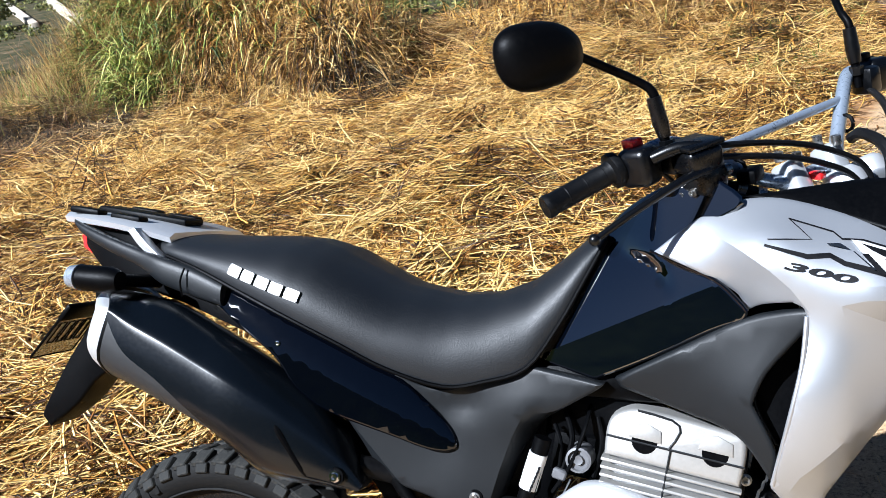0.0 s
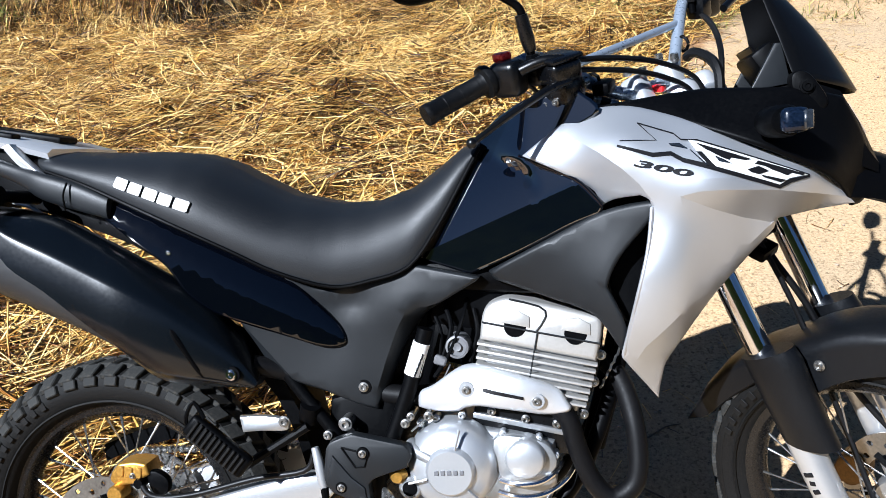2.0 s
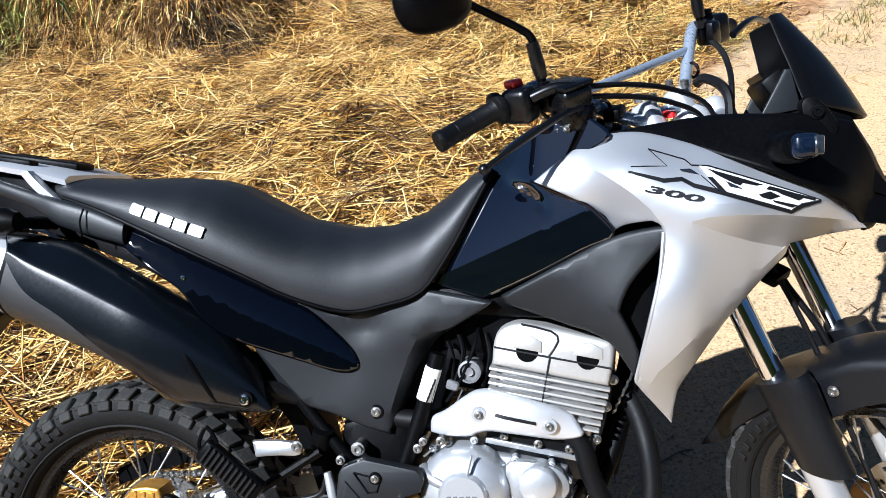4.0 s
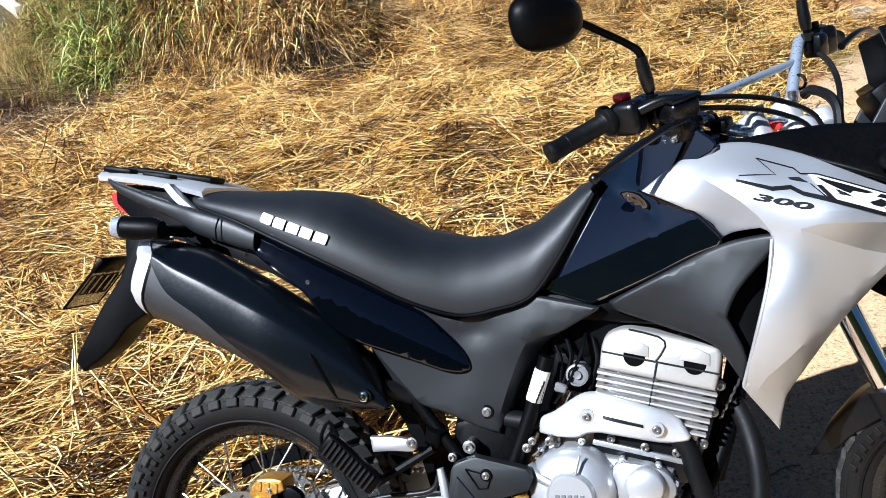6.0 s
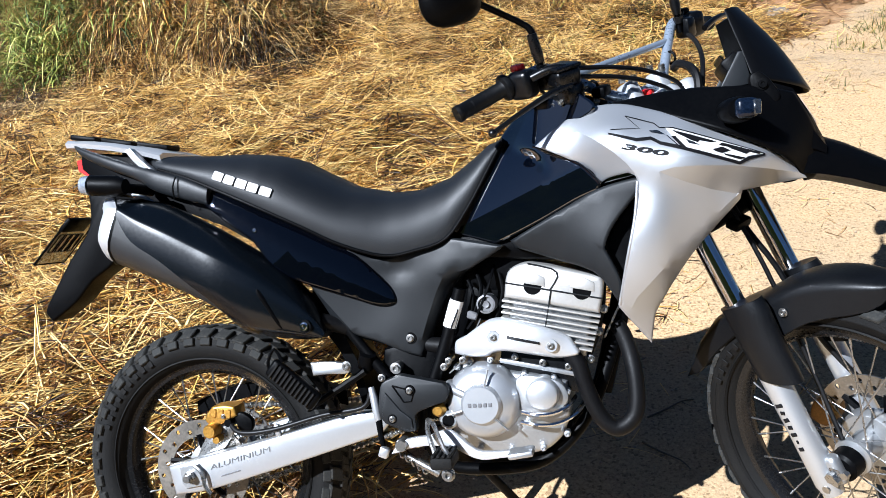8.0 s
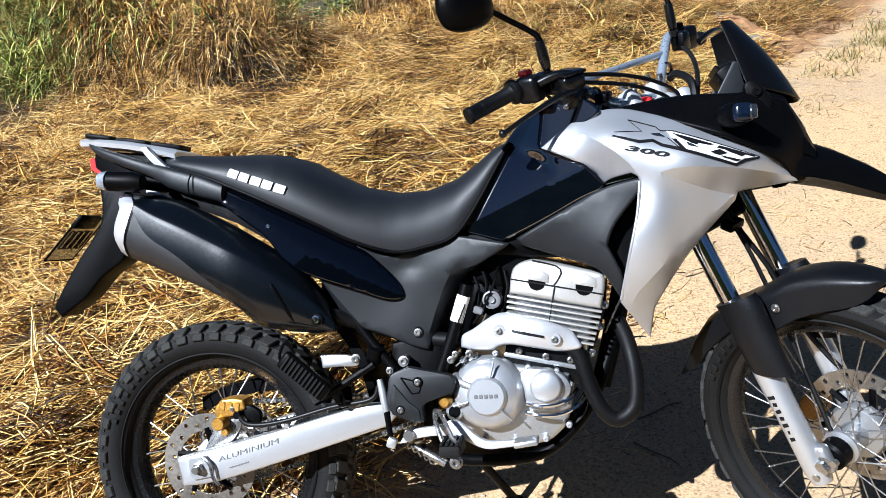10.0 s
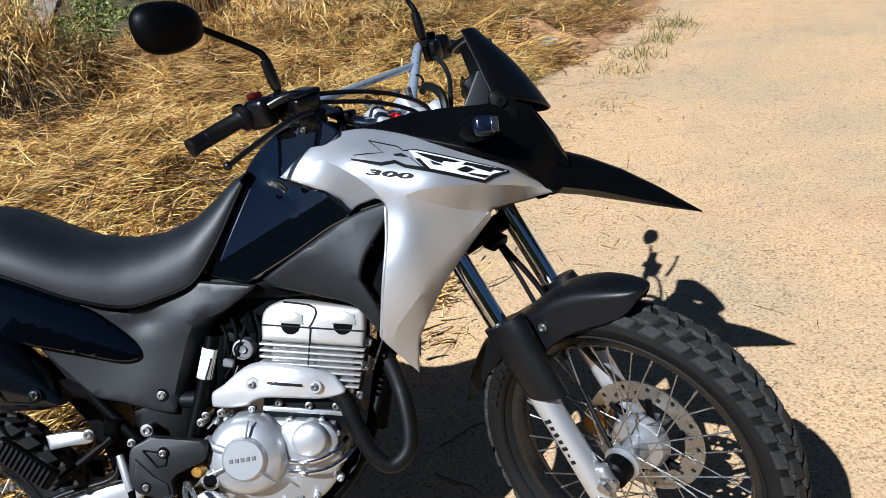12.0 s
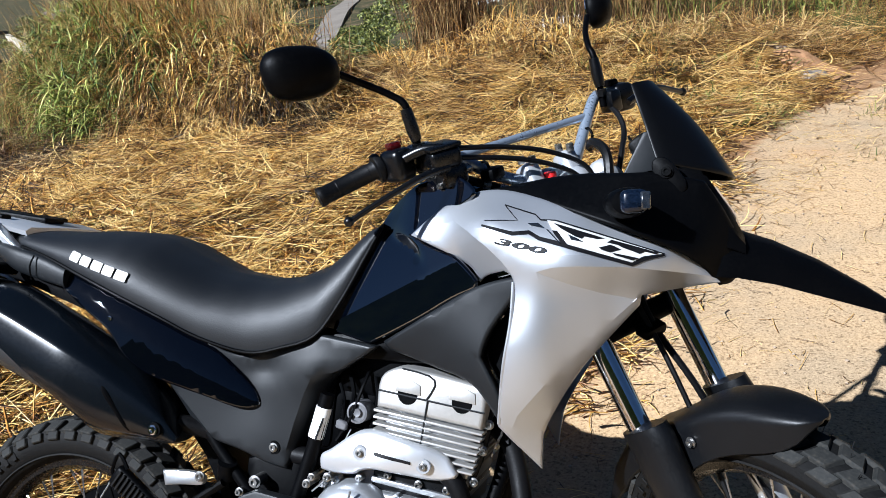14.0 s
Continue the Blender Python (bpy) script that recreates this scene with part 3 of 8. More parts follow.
def lay_hay(n, x0, x1, y0, y1, lmin, lmax, width, lift, spread, seed_name, label, bundle=12, mat=STRAW):
    """Cut grass in overlapping bundles: each has its own way, height and bend."""
    heads = scatter(n // bundle, x0, x1, y0, y1, hay_density)
    which = rng.integers(0, len(heads), n)
    hx, hy = heads.T
    way_of = lying_angle(hx, hy) + rng.normal(0, spread, len(heads))
    rise = rng.uniform(0, 1, len(heads)) ** 2 * lift * 1.35
    tip = rng.normal(0.05, 0.16, len(heads))
    x, y = hx[which] + rng.normal(0, 0.07, n), hy[which] + rng.normal(0, 0.05, n)
    ang = way_of[which] + rng.normal(0, 0.17, n) + np.where(rng.uniform(0, 1, n) < 0.5, math.pi, 0)
    stray = rng.uniform(0, 1, n) < 0.06
    ang = np.where(stray, rng.uniform(0, 2 * math.pi, n), ang)
    pitch = tip[which] + rng.normal(0.04, 0.12, n) + np.where(stray, np.abs(rng.normal(0, 0.3, n)), 0)
    length = rng.uniform(lmin, lmax, n) * (0.4 + 0.6 * smooth((edge_of_road(y) - x) / 0.55))
    z = hay_height(x, y) + rise[which] + rng.uniform(-0.05, 0.02, n)
    way = np.stack([np.cos(ang) * np.cos(pitch), np.sin(ang) * np.cos(pitch), np.sin(pitch)], 1)
    mid = np.stack([x, y, z], 1)
    root, end = mid - way * (length * 0.5)[:, None], mid + way * (length * 0.5)[:, None]
    # keep both ends near the matted surface
    root[:, 2] = np.maximum(root[:, 2], hay_height(root[:, 0], root[:, 1]) - 0.07)
    end[:, 2] = np.clip(end[:, 2], hay_height(end[:, 0], end[:, 1]) - 0.06, hay_height(end[:, 0], end[:, 1]) + 0.16)
    way = end - root
    length = np.linalg.norm(way, axis=1)
    blades(seed_name, root, way, length, width * rng.uniform(0.35, 1.25, n), rng.uniform(-0.25, 0.3, n), mat, label, "hay", curl=0.75)


def leafy(name, n, cx, cy, rx, ry, h, lmin, lmax, width, mat, label, lean=0.7):
    """Arching leaf blades growing from many heights inside a bushy clump."""
    a, q = rng.uniform(0, 2 * math.pi, n), np.sqrt(rng.uniform(0, 1, n))
    x, y = cx + rx * q * np.cos(a), cy + ry * q * np.sin(a)
    top = h * (1 - 0.55 * q**2) * (0.8 + 0.3 * ripple(x, y, 41, 3.0))
    z = hay_height(x, y) + np.maximum(top, 0.05) * rng.uniform(0, 1, n) ** 0.8
    way = np.stack([np.cos(a) * q * 0.6 + rng.normal(0, lean, n), np.sin(a) * q * 0.6 - 0.15 + rng.normal(0, lean, n), rng.uniform(0.1, 1.3, n)], 1)
    blades(name, np.stack([x, y, z], 1), way, rng.uniform(lmin, lmax, n), width * rng.uniform(0.4, 1.3, n), rng.uniform(0.2, 1.1, n), mat, label, "grass", rings=5, taper=0.8, curl=0.2)


def build_mat():
    """The dense body of the hay under the loose straws."""
    xs, ys = np.arange(-7.5, 4.4, 0.07), np.arange(-4, 12, 0.07)
    gx, gy = np.meshgrid(xs, ys)
    gz = hay_height(gx, gy) - 0.065 + 0.02 * ripple(gx, gy, 31, 17.0) + rng.normal(0, 0.006, gx.shape)
    gz = np.where((gx > edge_of_road(gy) - 0.12 + 0.1 * ripple(gx, gy, 33, 6.0)), bare_height(gx, gy) - 0.06, gz)
    w, h = len(xs), len(ys)
    idx = np.arange(w * h).reshape(h, w)
    faces = np.stack([idx[:-1, :-1], idx[:-1, 1:], idx[1:, 1:], idx[1:, :-1]], -1).reshape(-1, 4)
    keep = (gx < edge_of_road(gy) + 0.15) & (gy < crest(gx) + 1.5)
    faces = faces[keep.ravel()[faces].all(axis=1)]
    me = bpy.data.meshes.new("hay_mat")
    me.from_pydata(np.stack([gx.ravel(), gy.ravel(), gz.ravel()], 1).tolist(), [], faces.tolist())
    m = material("hay_litter", (0.18, 0.105, 0.031), 0.9, vary=0.75, scale=9, fine=120, bump=1.0, bump_scale=90, spec=0.1)
    tagged(link_mesh("hay_mat", me, m, sharp=0), "matted brown layer of rotting cut grass", "hay", kind="stuff")
    me.polygons.foreach_set("use_smooth", [True] * len(me.polygons))


build_mat()
lay_hay(33000, -3.2, 1.8, 0.3, 3.4, 0.11, 0.40, 0.0062, 0.10, 0.42, "hay", "golden dry cut grass lying in flattened swirls")
lay_hay(26000, -3.4, 2.4, 3.0, 5.6, 0.12, 0.40, 0.0062, 0.11, 0.45, "hay", "golden dry cut grass lying in flattened swirls")
lay_hay(3500, -5.5, 4.2, 5.0, 10.2, 0.2, 0.55, 0.0080, 0.13, 0.7, "hay", "golden dry cut grass lying in flattened swirls")
lay_hay(19000, -2.0, 4.2, 4.4, 10.2, 0.12, 0.34, 0.0056, 0.12, 0.7, "hay", "browner dry cut grass towards the brow", mat=BROWNSTRAW)
lay_hay(6500, -6.5, -3.4, 3.9, 6.2, 0.15, 0.45, 0.0075, 0.15, 0.6, "hay", "dark dead grass at the foot of the bank", mat=REED)
lay_hay(9000, -3.2, 1.8, 0.5, 5.4, 0.07, 0.24, 0.0092, 0.12, 0.8, "hay", "broad yellow straw leaves strewn over the hay", bundle=6)
lay_hay(5200, -3.2, 1.6, 0.5, 5.4, 0.05, 0.17, 0.0120, 0.12, 1.2, "hay", "short broad straw leaves strewn over the hay")
leafy("green_grass_clump", 420, 0.6, 5.4, 1.6, 1.0, 0.10, 0.08, 0.22, 0.006, GREEN, "short green grass growing through the hay")
leafy("green_grass_clump", 260, 0.2, 2.9, 0.9, 0.7, 0.08, 0.06, 0.18, 0.0042, GREEN, "short green grass growing through the hay")
leafy("green_grass_clump", 200, -1.9, 2.6, 0.7, 0.5, 0.08, 0.06, 0.18, 0.0042, GREEN, "short green grass growing through the hay")
leafy("green_grass_clump", 240, -0.6, 3.6, 1.2, 0.7, 0.08, 0.08, 0.2, 0.005, GREEN, "short green grass growing through the hay")
lay_hay(7000, -6.0, -3.0, 0.0, 5.6, 0.2, 0.5, 0.0075, 0.11, 0.6, "hay", "golden dry cut grass lying in flattened swirls")
lay_hay(2600, -7.0, -0.8, -3.6, 0.6, 0.15, 0.45, 0.0085, 0.08, 0.7, "hay", "golden dry cut grass lying beside the road")
lay_hay(3000, -2.6, 0.8, -2.5, 0.6, 0.12, 0.36, 0.0050, 0.05, 0.7, "hay", "golden dry cut grass lying beside the road")


def stand(name, n, cx, cy, sx, sy, hmin, hmax, width, lean, droop, mat, label, category, curl=0.15):
    x, y = rng.normal(cx, sx, n), rng.normal(cy, sy, n)
    if name.endswith("shoots"):
        x = np.minimum(x, edge_of_road(y) - np.abs(rng.normal(0.15, 0.3, n)))
    root = np.stack([x, y, hay_height(x, y) - 0.04], 1)
    way = np.stack([rng.normal(0, lean, n), rng.normal(0, lean, n), np.ones(n)], 1)
    blades(name, root, way, rng.uniform(hmin, hmax, n), width * rng.uniform(0.6, 1.4, n), rng.uniform(0, droop, n), mat, label, category, rings=5, taper=0.75, curl=curl)


def bank(along, back):
    """A place on the bank: metres along its foot from the near end, and behind the foot."""
    return -1.35 - 0.953 * along + 0.302 * back, 4.72 + 0.302 * along + 0.953 * back


# the hollow at the foot of the bank: dead growth, its shade put into dark blades
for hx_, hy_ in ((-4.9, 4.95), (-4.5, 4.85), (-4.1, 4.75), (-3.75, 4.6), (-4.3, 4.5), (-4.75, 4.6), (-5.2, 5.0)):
    leafy("dark_grass_clump", 420, hx_, hy_, 0.36, 0.26, 0.20, 0.08, 0.26, 0.0065, DEADSHADE, "dead grass coloured dark for the shade in the hollow under the bank")
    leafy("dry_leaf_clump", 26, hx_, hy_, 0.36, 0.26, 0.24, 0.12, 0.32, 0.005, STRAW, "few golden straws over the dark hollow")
for hx_, hy_, n_, h_ in ((-3.95, 5.35, 300, 0.62), (-3.6, 5.3, 260, 0.78), (-4.25, 5.55, 200, 0.5)):
    leafy("green_grass_clump", n_, hx_, hy_, 0.24, 0.2, h_, 0.16, 0.42, 0.013, FRESH, "fresh bright green blades at the foot of the bank")
# pale grass standing behind the hollow
for hx_, hy_, n_, h_ in ((-5.0, 5.7, 420, 0.62), (-5.5, 6.0, 460, 0.70), (-6.0, 6.2, 460, 0.74), (-6.5, 6.4, 420, 0.74), (-5.2, 6.4, 360, 0.7), (-4.6, 5.6, 360, 0.6), (-5.7, 5.5, 360, 0.5)):
    stand("dry_grass_clump", n_ // 2, hx_, hy_, 0.28, 0.2, h_ * 0.4, h_ * 1.15, 0.0042, 0.35, 0.5, STALK, "pale dry grass standing behind the hollow", "grass")
    stand("green_grass_clump", n_, hx_, hy_, 0.28, 0.2, h_ * 0.3, h_ * 0.95, 0.0048, 0.45, 0.7, GREEN if n_ % 100 else FRESH, "pale olive grass standing behind the hollow", "grass")
    leafy("dark_grass_clump", n_ // 2, hx_, hy_, 0.4, 0.3, h_ * 0.45, 0.1, 0.3, 0.007, DEADSHADE, "dark blades low in the olive grass")
# the end of the bank, where straws hang over a gap; dark blades give its shade
leafy("dark_grass_clump", 700, -1.72, 5.05, 0.34, 0.26, 0.26, 0.10, 0.34, 0.008, DEADSHADE, "dark blades coloured for the shade under the end of the bank")


# the tall uncut clump on the bank behind the tail of the motorcycle
leafy("brown_leaf_clump", 260, *bank(0.75, 0.45), 0.4, 0.4, 0.2, 0.16, 0.42, 0.010, BROWNSTRAW, "dead brown leaf blades on the end of the bank")
leafy("brown_leaf_clump", 260, *bank(1.5, 0.25), 0.8, 0.4, 0.4, 0.16, 0.42, 0.010, REED, "dead brown leaf blades on the bank")
for al, ba, n_dry, n_leaf, n_green, tall in ((0.70, 0.65, 160, 260, 40, 0.42), (1.15, 0.65, 520, 420, 160, 0.80), (1.75, 0.6, 800, 700, 400, 0.90), (2.3, 0.6, 1000, 1300, 800, 0.95), (2.5, 0.55, 800, 1000, 1700, 1.0), (3.4, 0.6, 500, 500, 1400, 0.85), (4.6, 0.6, 400, 500, 900, 0.55), (5.6, 0.4, 250, 500, 800, 0.35), (6.6, 0.3, 150, 500, 700, 0.3)):
    bx, by = bank(al, ba)
    stand("dry_grass_clump", n_dry, bx, by, 0.32, 0.24, tall * 0.5, tall * 1.25, 0.0036, 0.22, 0.3, STALK, "tall dry grass stalks standing on the bank", "grass")
    leafy("dry_leaf_clump", n_leaf, bx, by - 0.05, 0.6, 0.5, tall * 0.6, 0.14, 0.4, 0.013, STRAW, "curled golden leaf blades on the uncut bank")
    leafy("green_grass_clump", n_green, bx - 0.1, by - 0.1, 0.65, 0.5, tall * 0.75, 0.14, 0.4, 0.014, GREEN, "fresh green leaf blades among dry stalks")


for gx_, gy_, n_, tall in ((-5.4, 6.0, 500, 0.75), (-4.75, 6.05, 420, 0.8), (-6.1, 5.9, 420, 0.7), (-4.2, 5.7, 260, 0.6)):
    stand("dry_grass_clump", n_, gx_, gy_, 0.35, 0.25, tall * 0.5, tall * 1.2, 0.0036, 0.2, 0.3, STALK, "sparse pale dry grass standing behind the hollow", "grass")
    leafy("green_grass_clump", n_ // 2, gx_, gy_, 0.5, 0.3, tall * 0.5, 0.1, 0.3, 0.007, GREEN, "pale green leaf blades among dry stalks")
for gx_, gy_, n_ in ((1.1, 5.3, 500), (1.5, 4.7, 300), (2.6, 6.9, 500), (1.2, 6.6, 500), (3.0, 7.4, 500), (0.4, 4.6, 260), (3.6, 8.3, 500)):
    leafy("green_grass_clump", n_, gx_, gy_, 0.5, 0.4, 0.16, 0.06, 0.2, 0.0050, LEAF if n_ > 400 else GREEN, "short olive green grass growing through the hay")


for gx_, gy_, n_, h_ in ((1.9, 9.2, 700, 0.6), (3.3, 9.7, 500, 0.5), (0.9, 8.6, 400, 0.7)):
    leafy("green_bush", n_, gx_, gy_, 0.6, 0.4, h_, 0.08, 0.2, 0.018, LEAF, "low leafy green weeds on the brow")


def hang(n, x0, x1, y0, y1, lmin, lmax, mat, label, ahead=-0.8, on_bank=False):
    """Long blades that arch over the edge of a mound and fall towards the road."""
    x, y = rng.uniform(x0, x1, n), rng.uniform(y0, y1, n)
    if on_bank:
        x, y = bank(x, y)
    root = np.stack([x, y, hay_height(x, y) - 0.05], 1)
    way = np.stack([rng.normal(0.2, 0.8, n), ahead * 0.8 + rng.normal(0, 0.5, n), rng.uniform(0.2, 1.2, n)], 1)
    blades("hanging_grass", root, way, rng.uniform(lmin, lmax, n), 0.0062 * rng.uniform(0.4, 1.4, n), rng.uniform(0.5, 1.2, n), mat, label, "grass", rings=6, taper=0.6, curl=0.12)


hang(800, 0.7, 3.2, -0.1, 0.6, 0.25, 0.7, STRAW, "bent straw blades arching over the bank", on_bank=True)
hang(900, 0.5, 3.4, -0.1, 0.6, 0.25, 0.7, BROWNSTRAW, "bent brown straw blades arching over the bank", on_bank=True)
hang(260, 0.2, 1.1, -0.1, 0.7, 0.3, 0.6, REED, "dead brown blades arching over the bank", on_bank=True)
hang(320, 0.15, 1.0, -0.1, 0.5, 0.15, 0.4, DEADSHADE, "dark blades coloured for the shade under the end of the bank", ahead=-0.4, on_bank=True)
hang(260, 0.2, 1.6, 0.2, 0.7, 0.3, 0.6, STRAW, "bent straw blades lying on the end of the bank", ahead=0.1, on_bank=True)
hang(160, 0.1, 0.9, 0.0, 0.7, 0.3, 0.7, STRAW, "bent straw blades arching over the bank", on_bank=True)
hang(700, 0.1, 4.5, -0.1, 0.6, 0.35, 0.8, STALK, "bent brown blades arching over the bank", on_bank=True)
hang(900, -0.9, 1.2, 5.9, 6.8, 0.3, 0.6, STRAW, "bent straw blades arching over the hay mound")
leafy("dry_leaf_clump", 1500, -0.3, 6.5, 1.1, 0.5, 0.35, 0.15, 0.4, 0.008, STRAW, "curled golden leaf blades over the hay")
leafy("dry_leaf_clump", 1100, 1.6, 6.9, 1.0, 0.5, 0.35, 0.15, 0.4, 0.008, STALK, "curled golden leaf blades over the hay")
leafy("reed_leaves", 350, 0.5, 8.0, 0.9, 0.4, 1.2, 0.2, 0.5, 0.009, STALK, "dry leaves hanging from the reeds")
leafy("reed_leaves", 200, 1.6, 8.0, 0.8, 0.4, 1.0, 0.2, 0.5, 0.010, GREEN, "olive leaves among the reeds")
# reeds along the brow behind the handlebar
leafy("reed_leaves", 450, -1.15, 8.5, 0.4, 0.3, 1.5, 0.2, 0.5, 0.009, STALK, "dry leaves hanging from the reeds")
stand("reed_clump", 1100, -1.15, 8.5, 0.2, 0.18, 0.9, 2.2, 0.0058, 0.13, 0.2, REED, "tall brown reed stalks standing on the brow", "grass")
stand("reed_clump", 420, -0.1, 8.2, 0.4, 0.25, 0.7, 1.9, 0.0052, 0.12, 0.15, REED, "sparse brown reed stalks standing on the brow", "grass")
stand("reed_clump", 700, 0.75, 7.9, 0.3, 0.25, 0.7, 1.9, 0.0052, 0.12, 0.15, REED, "tall brown reed stalks standing on the brow", "grass")
stand("reed_clump", 500, 1.7, 7.9, 0.45, 0.35, 0.6, 1.5, 0.005, 0.2, 0.3, REED, "tall brown reed stalks standing on the brow", "grass")
stand("green_grass_clump", 280, 1.25, 7.9, 0.45, 0.3, 0.6, 1.5, 0.005, 0.15, 0.25, GREEN, "tall olive green grass on the brow", "grass")
stand("green_grass_clump", 300, 2.3, 8.3, 0.5, 0.3, 0.3, 0.8, 0.005, 0.3, 0.4, GREEN, "low green grass on the brow", "grass")
stand("dry_grass_clump", 1300, 3.0, 9.0, 0.7, 0.5, 0.3, 0.9, 0.005, 0.3, 0.4, STALK, "dry grass along the brow", "grass")
leafy("green_grass_clump", 420, 1.9, 8.0, 1.0, 0.5, 0.7, 0.2, 0.5, 0.010, GREEN, "olive green leaf blades along the brow")
leafy("dry_leaf_clump", 1100, 3.2, 8.9, 1.1, 0.6, 0.6, 0.2, 0.5, 0.010, STRAW, "curled golden leaf blades along the brow")
leafy("dry_leaf_clump", 900, 1.2, 7.9, 1.0, 0.5, 0.5, 0.2, 0.5, 0.010, REED, "curled brown leaf blades along the brow")
leafy("green_grass_clump", 260, 4.4, 10.0, 1.0, 0.5, 0.6, 0.2, 0.5, 0.010, GREEN, "olive green leaf blades along the brow")
for tx, ty, tn, th in ((2.17, 3.72, 90, 0.14), (2.55, 4.6, 120, 0.2), (2.82, 5.05, 150, 0.24), (3.1, 5.5, 150, 0.24), (3.35, 5.95, 150, 0.28), (1.75, 4.6, 160, 0.22), (2.9, 7.6, 260, 0.45)):
    stand("grass_tuft", tn, tx, ty, 0.11, 0.11, th * 0.3, th * 0.8, 0.0034, 1.1, 1.0, BROWNSTRAW, "small dry tuft growing through the sandy road edge", "grass")
    stand("grass_tuft", tn * 2, tx, ty, 0.10, 0.10, th * 0.25, th * 0.75, 0.0052, 0.9, 0.9, LEAF, "small green tuft growing through the sandy road edge", "grass")
    stand("grass_tuft", tn // 2, tx, ty, 0.12, 0.12, th * 0.2, th * 0.5, 0.004, 1.3, 0.8, DEADSHADE, "dead dark blades in a small tuft", "grass")
stand("green_shoots", 260, -0.2, 3.0, 1.1, 0.9, 0.08, 0.24, 0.003, 0.4, 0.4, GREEN, "single green shoots pushing through the hay", "grass")
stand("dry_shoots", 350, -0.2, 3.2, 1.4, 1.2, 0.08, 0.28, 0.0022, 0.9, 0.5, STRAW, "short upright straws in the hay", "grass")


def build_litter():
    """Loose straws and twigs on the sand."""
    n = 1500
    y = rng.uniform(0.5, 9.0, n)
    x = edge_of_road(y) + np.abs(rng.normal(0, 0.55, n)) + 0.02
    for k, (tx, ty) in enumerate(((2.2, 3.8), (2.55, 4.55), (2.9, 5.4), (1.85, 3.45), (2.25, 4.2), (1.6, 3.1))):
        x[k * 90 : k * 90 + 90], y[k * 90 : k * 90 + 90] = rng.normal(tx, 0.17, 90), rng.normal(ty, 0.14, 90)
    a = rng.uniform(0, 2 * math.pi, n)
    root = np.stack([x, y, bare_height(x, y) + 0.006], 1)
    way = np.stack([np.cos(a), np.sin(a), rng.normal(0, 0.03, n)], 1)
    blades("straw_litter", root, way, rng.uniform(0.02, 0.13, n), rng.uniform(0.0008, 0.0022, n), rng.uniform(-0.05, 0.05, n), STRAW, "loose straws lying on the sandy road", "litter", curl=0.2)


build_litter()


def twig(x, y, a, length):
    c, s = math.cos(a), math.sin(a)
    bm = tube([(0, 0, 0.004), (0.4 * length * c, 0.4 * length * s, 0.007), (0.75 * length * c - 0.01 * s, 0.75 * length * s + 0.01 * c, 0.005), (length * c, length * s, 0.004)], [0.003, 0.0026, 0.002, 0.001], 6, 4)
    m = pose(x, y, 0.0)
    ob = part("twig", bm, TWIG, None, m=m)
    tagged(ob, "thin dry twig lying on the road in the shade", "twig", "twigs on the road")


TWIG = material("twig_bark", (0.13, 0.09, 0.055), 0.8, vary=0.3)
twig(1.00, 0.66, 0.55, 0.16)
twig(0.98, 0.55, -0.75, 0.16)
twig(0.35, 0.55, 0.5, 0.3)


def pebbles():
    n = 2600
    y = rng.uniform(-0.5, 10, n)
    x = edge_of_road(y) + rng.exponential(1.0, n) - 0.05
    bm = bmesh.new()
    bmesh.ops.create_icosphere(bm, subdivisions=1, radius=1)
    v = np.array([q.co[:] for q in bm.verts])
    f = np.array([[q.index for q in p.verts] for p in bm.faces])
    bm.free()
    r = 0.0015 + 0.006 * rng.uniform(0, 1, n) ** 2.5
    verts = v[None] * rng.uniform(0.7, 1.3, (n, len(v), 1)) * (r[:, None] * np.array([1, 0.8, 0.6]))[:, None] + np.stack([x, y, bare_height(x, y) + 0.0045], 1)[:, None]
    faces = f[None] + (np.arange(n) * len(v))[:, None, None]
    me = bpy.data.meshes.new("gravel")
    me.from_pydata(verts.reshape(-1, 3).tolist(), [], faces.reshape(-1, 3).tolist())
    tagged(link_mesh("gravel", me, material("gravel_stone", (0.30, 0.23, 0.16), 0.85, vary=0.5, fine=60), sharp=0), "small brown stones scattered on the road", "gravel", kind="stuff")


pebbles()


def dirt_mound(cx, cy, rx, ry):
    """A low heap of orange earth that shows between the straws."""
    bm = bmesh.new()
    rows = [[bm.verts.new((cx, cy, float(hay_height(np.array(cx), np.array(cy))) + 0.02))]]
    for k in range(1, 15):
        ring = []
        for j in range(48):
            a = 2 * math.pi * j / 48
            q = k / 14 * (1 + 0.14 * math.sin(3 * a + 1) + 0.08 * math.sin(7 * a))
            x, y = cx + rx * q * math.cos(a), cy + ry * q * math.sin(a)
            z = float(hay_height(np.array(x), np.array(y))) + 0.02 - 0.10 * max(0.0, k / 14 - 0.55) + 0.022 * noise.noise(Vector((x * 9, y * 9, 0))) + 0.012 * noise.noise(Vector((x * 31, y * 31, 0)))
            ring.append(bm.verts.new((x, y, z)))
        rows.append(ring)
    for j in range(48):
        bm.faces.new((rows[0][0], rows[1][j], rows[1][(j + 1) % 48]))
        for k in range(1, 14):
            bm.faces.new((rows[k][j], rows[k + 1][j], rows[k + 1][(j + 1) % 48], rows[k][(j + 1) % 48]))
    soil = material("orange_earth", (0.30, 0.165, 0.082), 0.95, vary=0.3, scale=14, fine=160, bump=0.8, bump_scale=120, spec=0.08)
    tagged(part("dirt_mound", bm, soil, None), "low heap of crumbly orange earth in the hay", "earth", kind="stuff")


dirt_mound(2.20, 5.62, 0.24, 0.15)


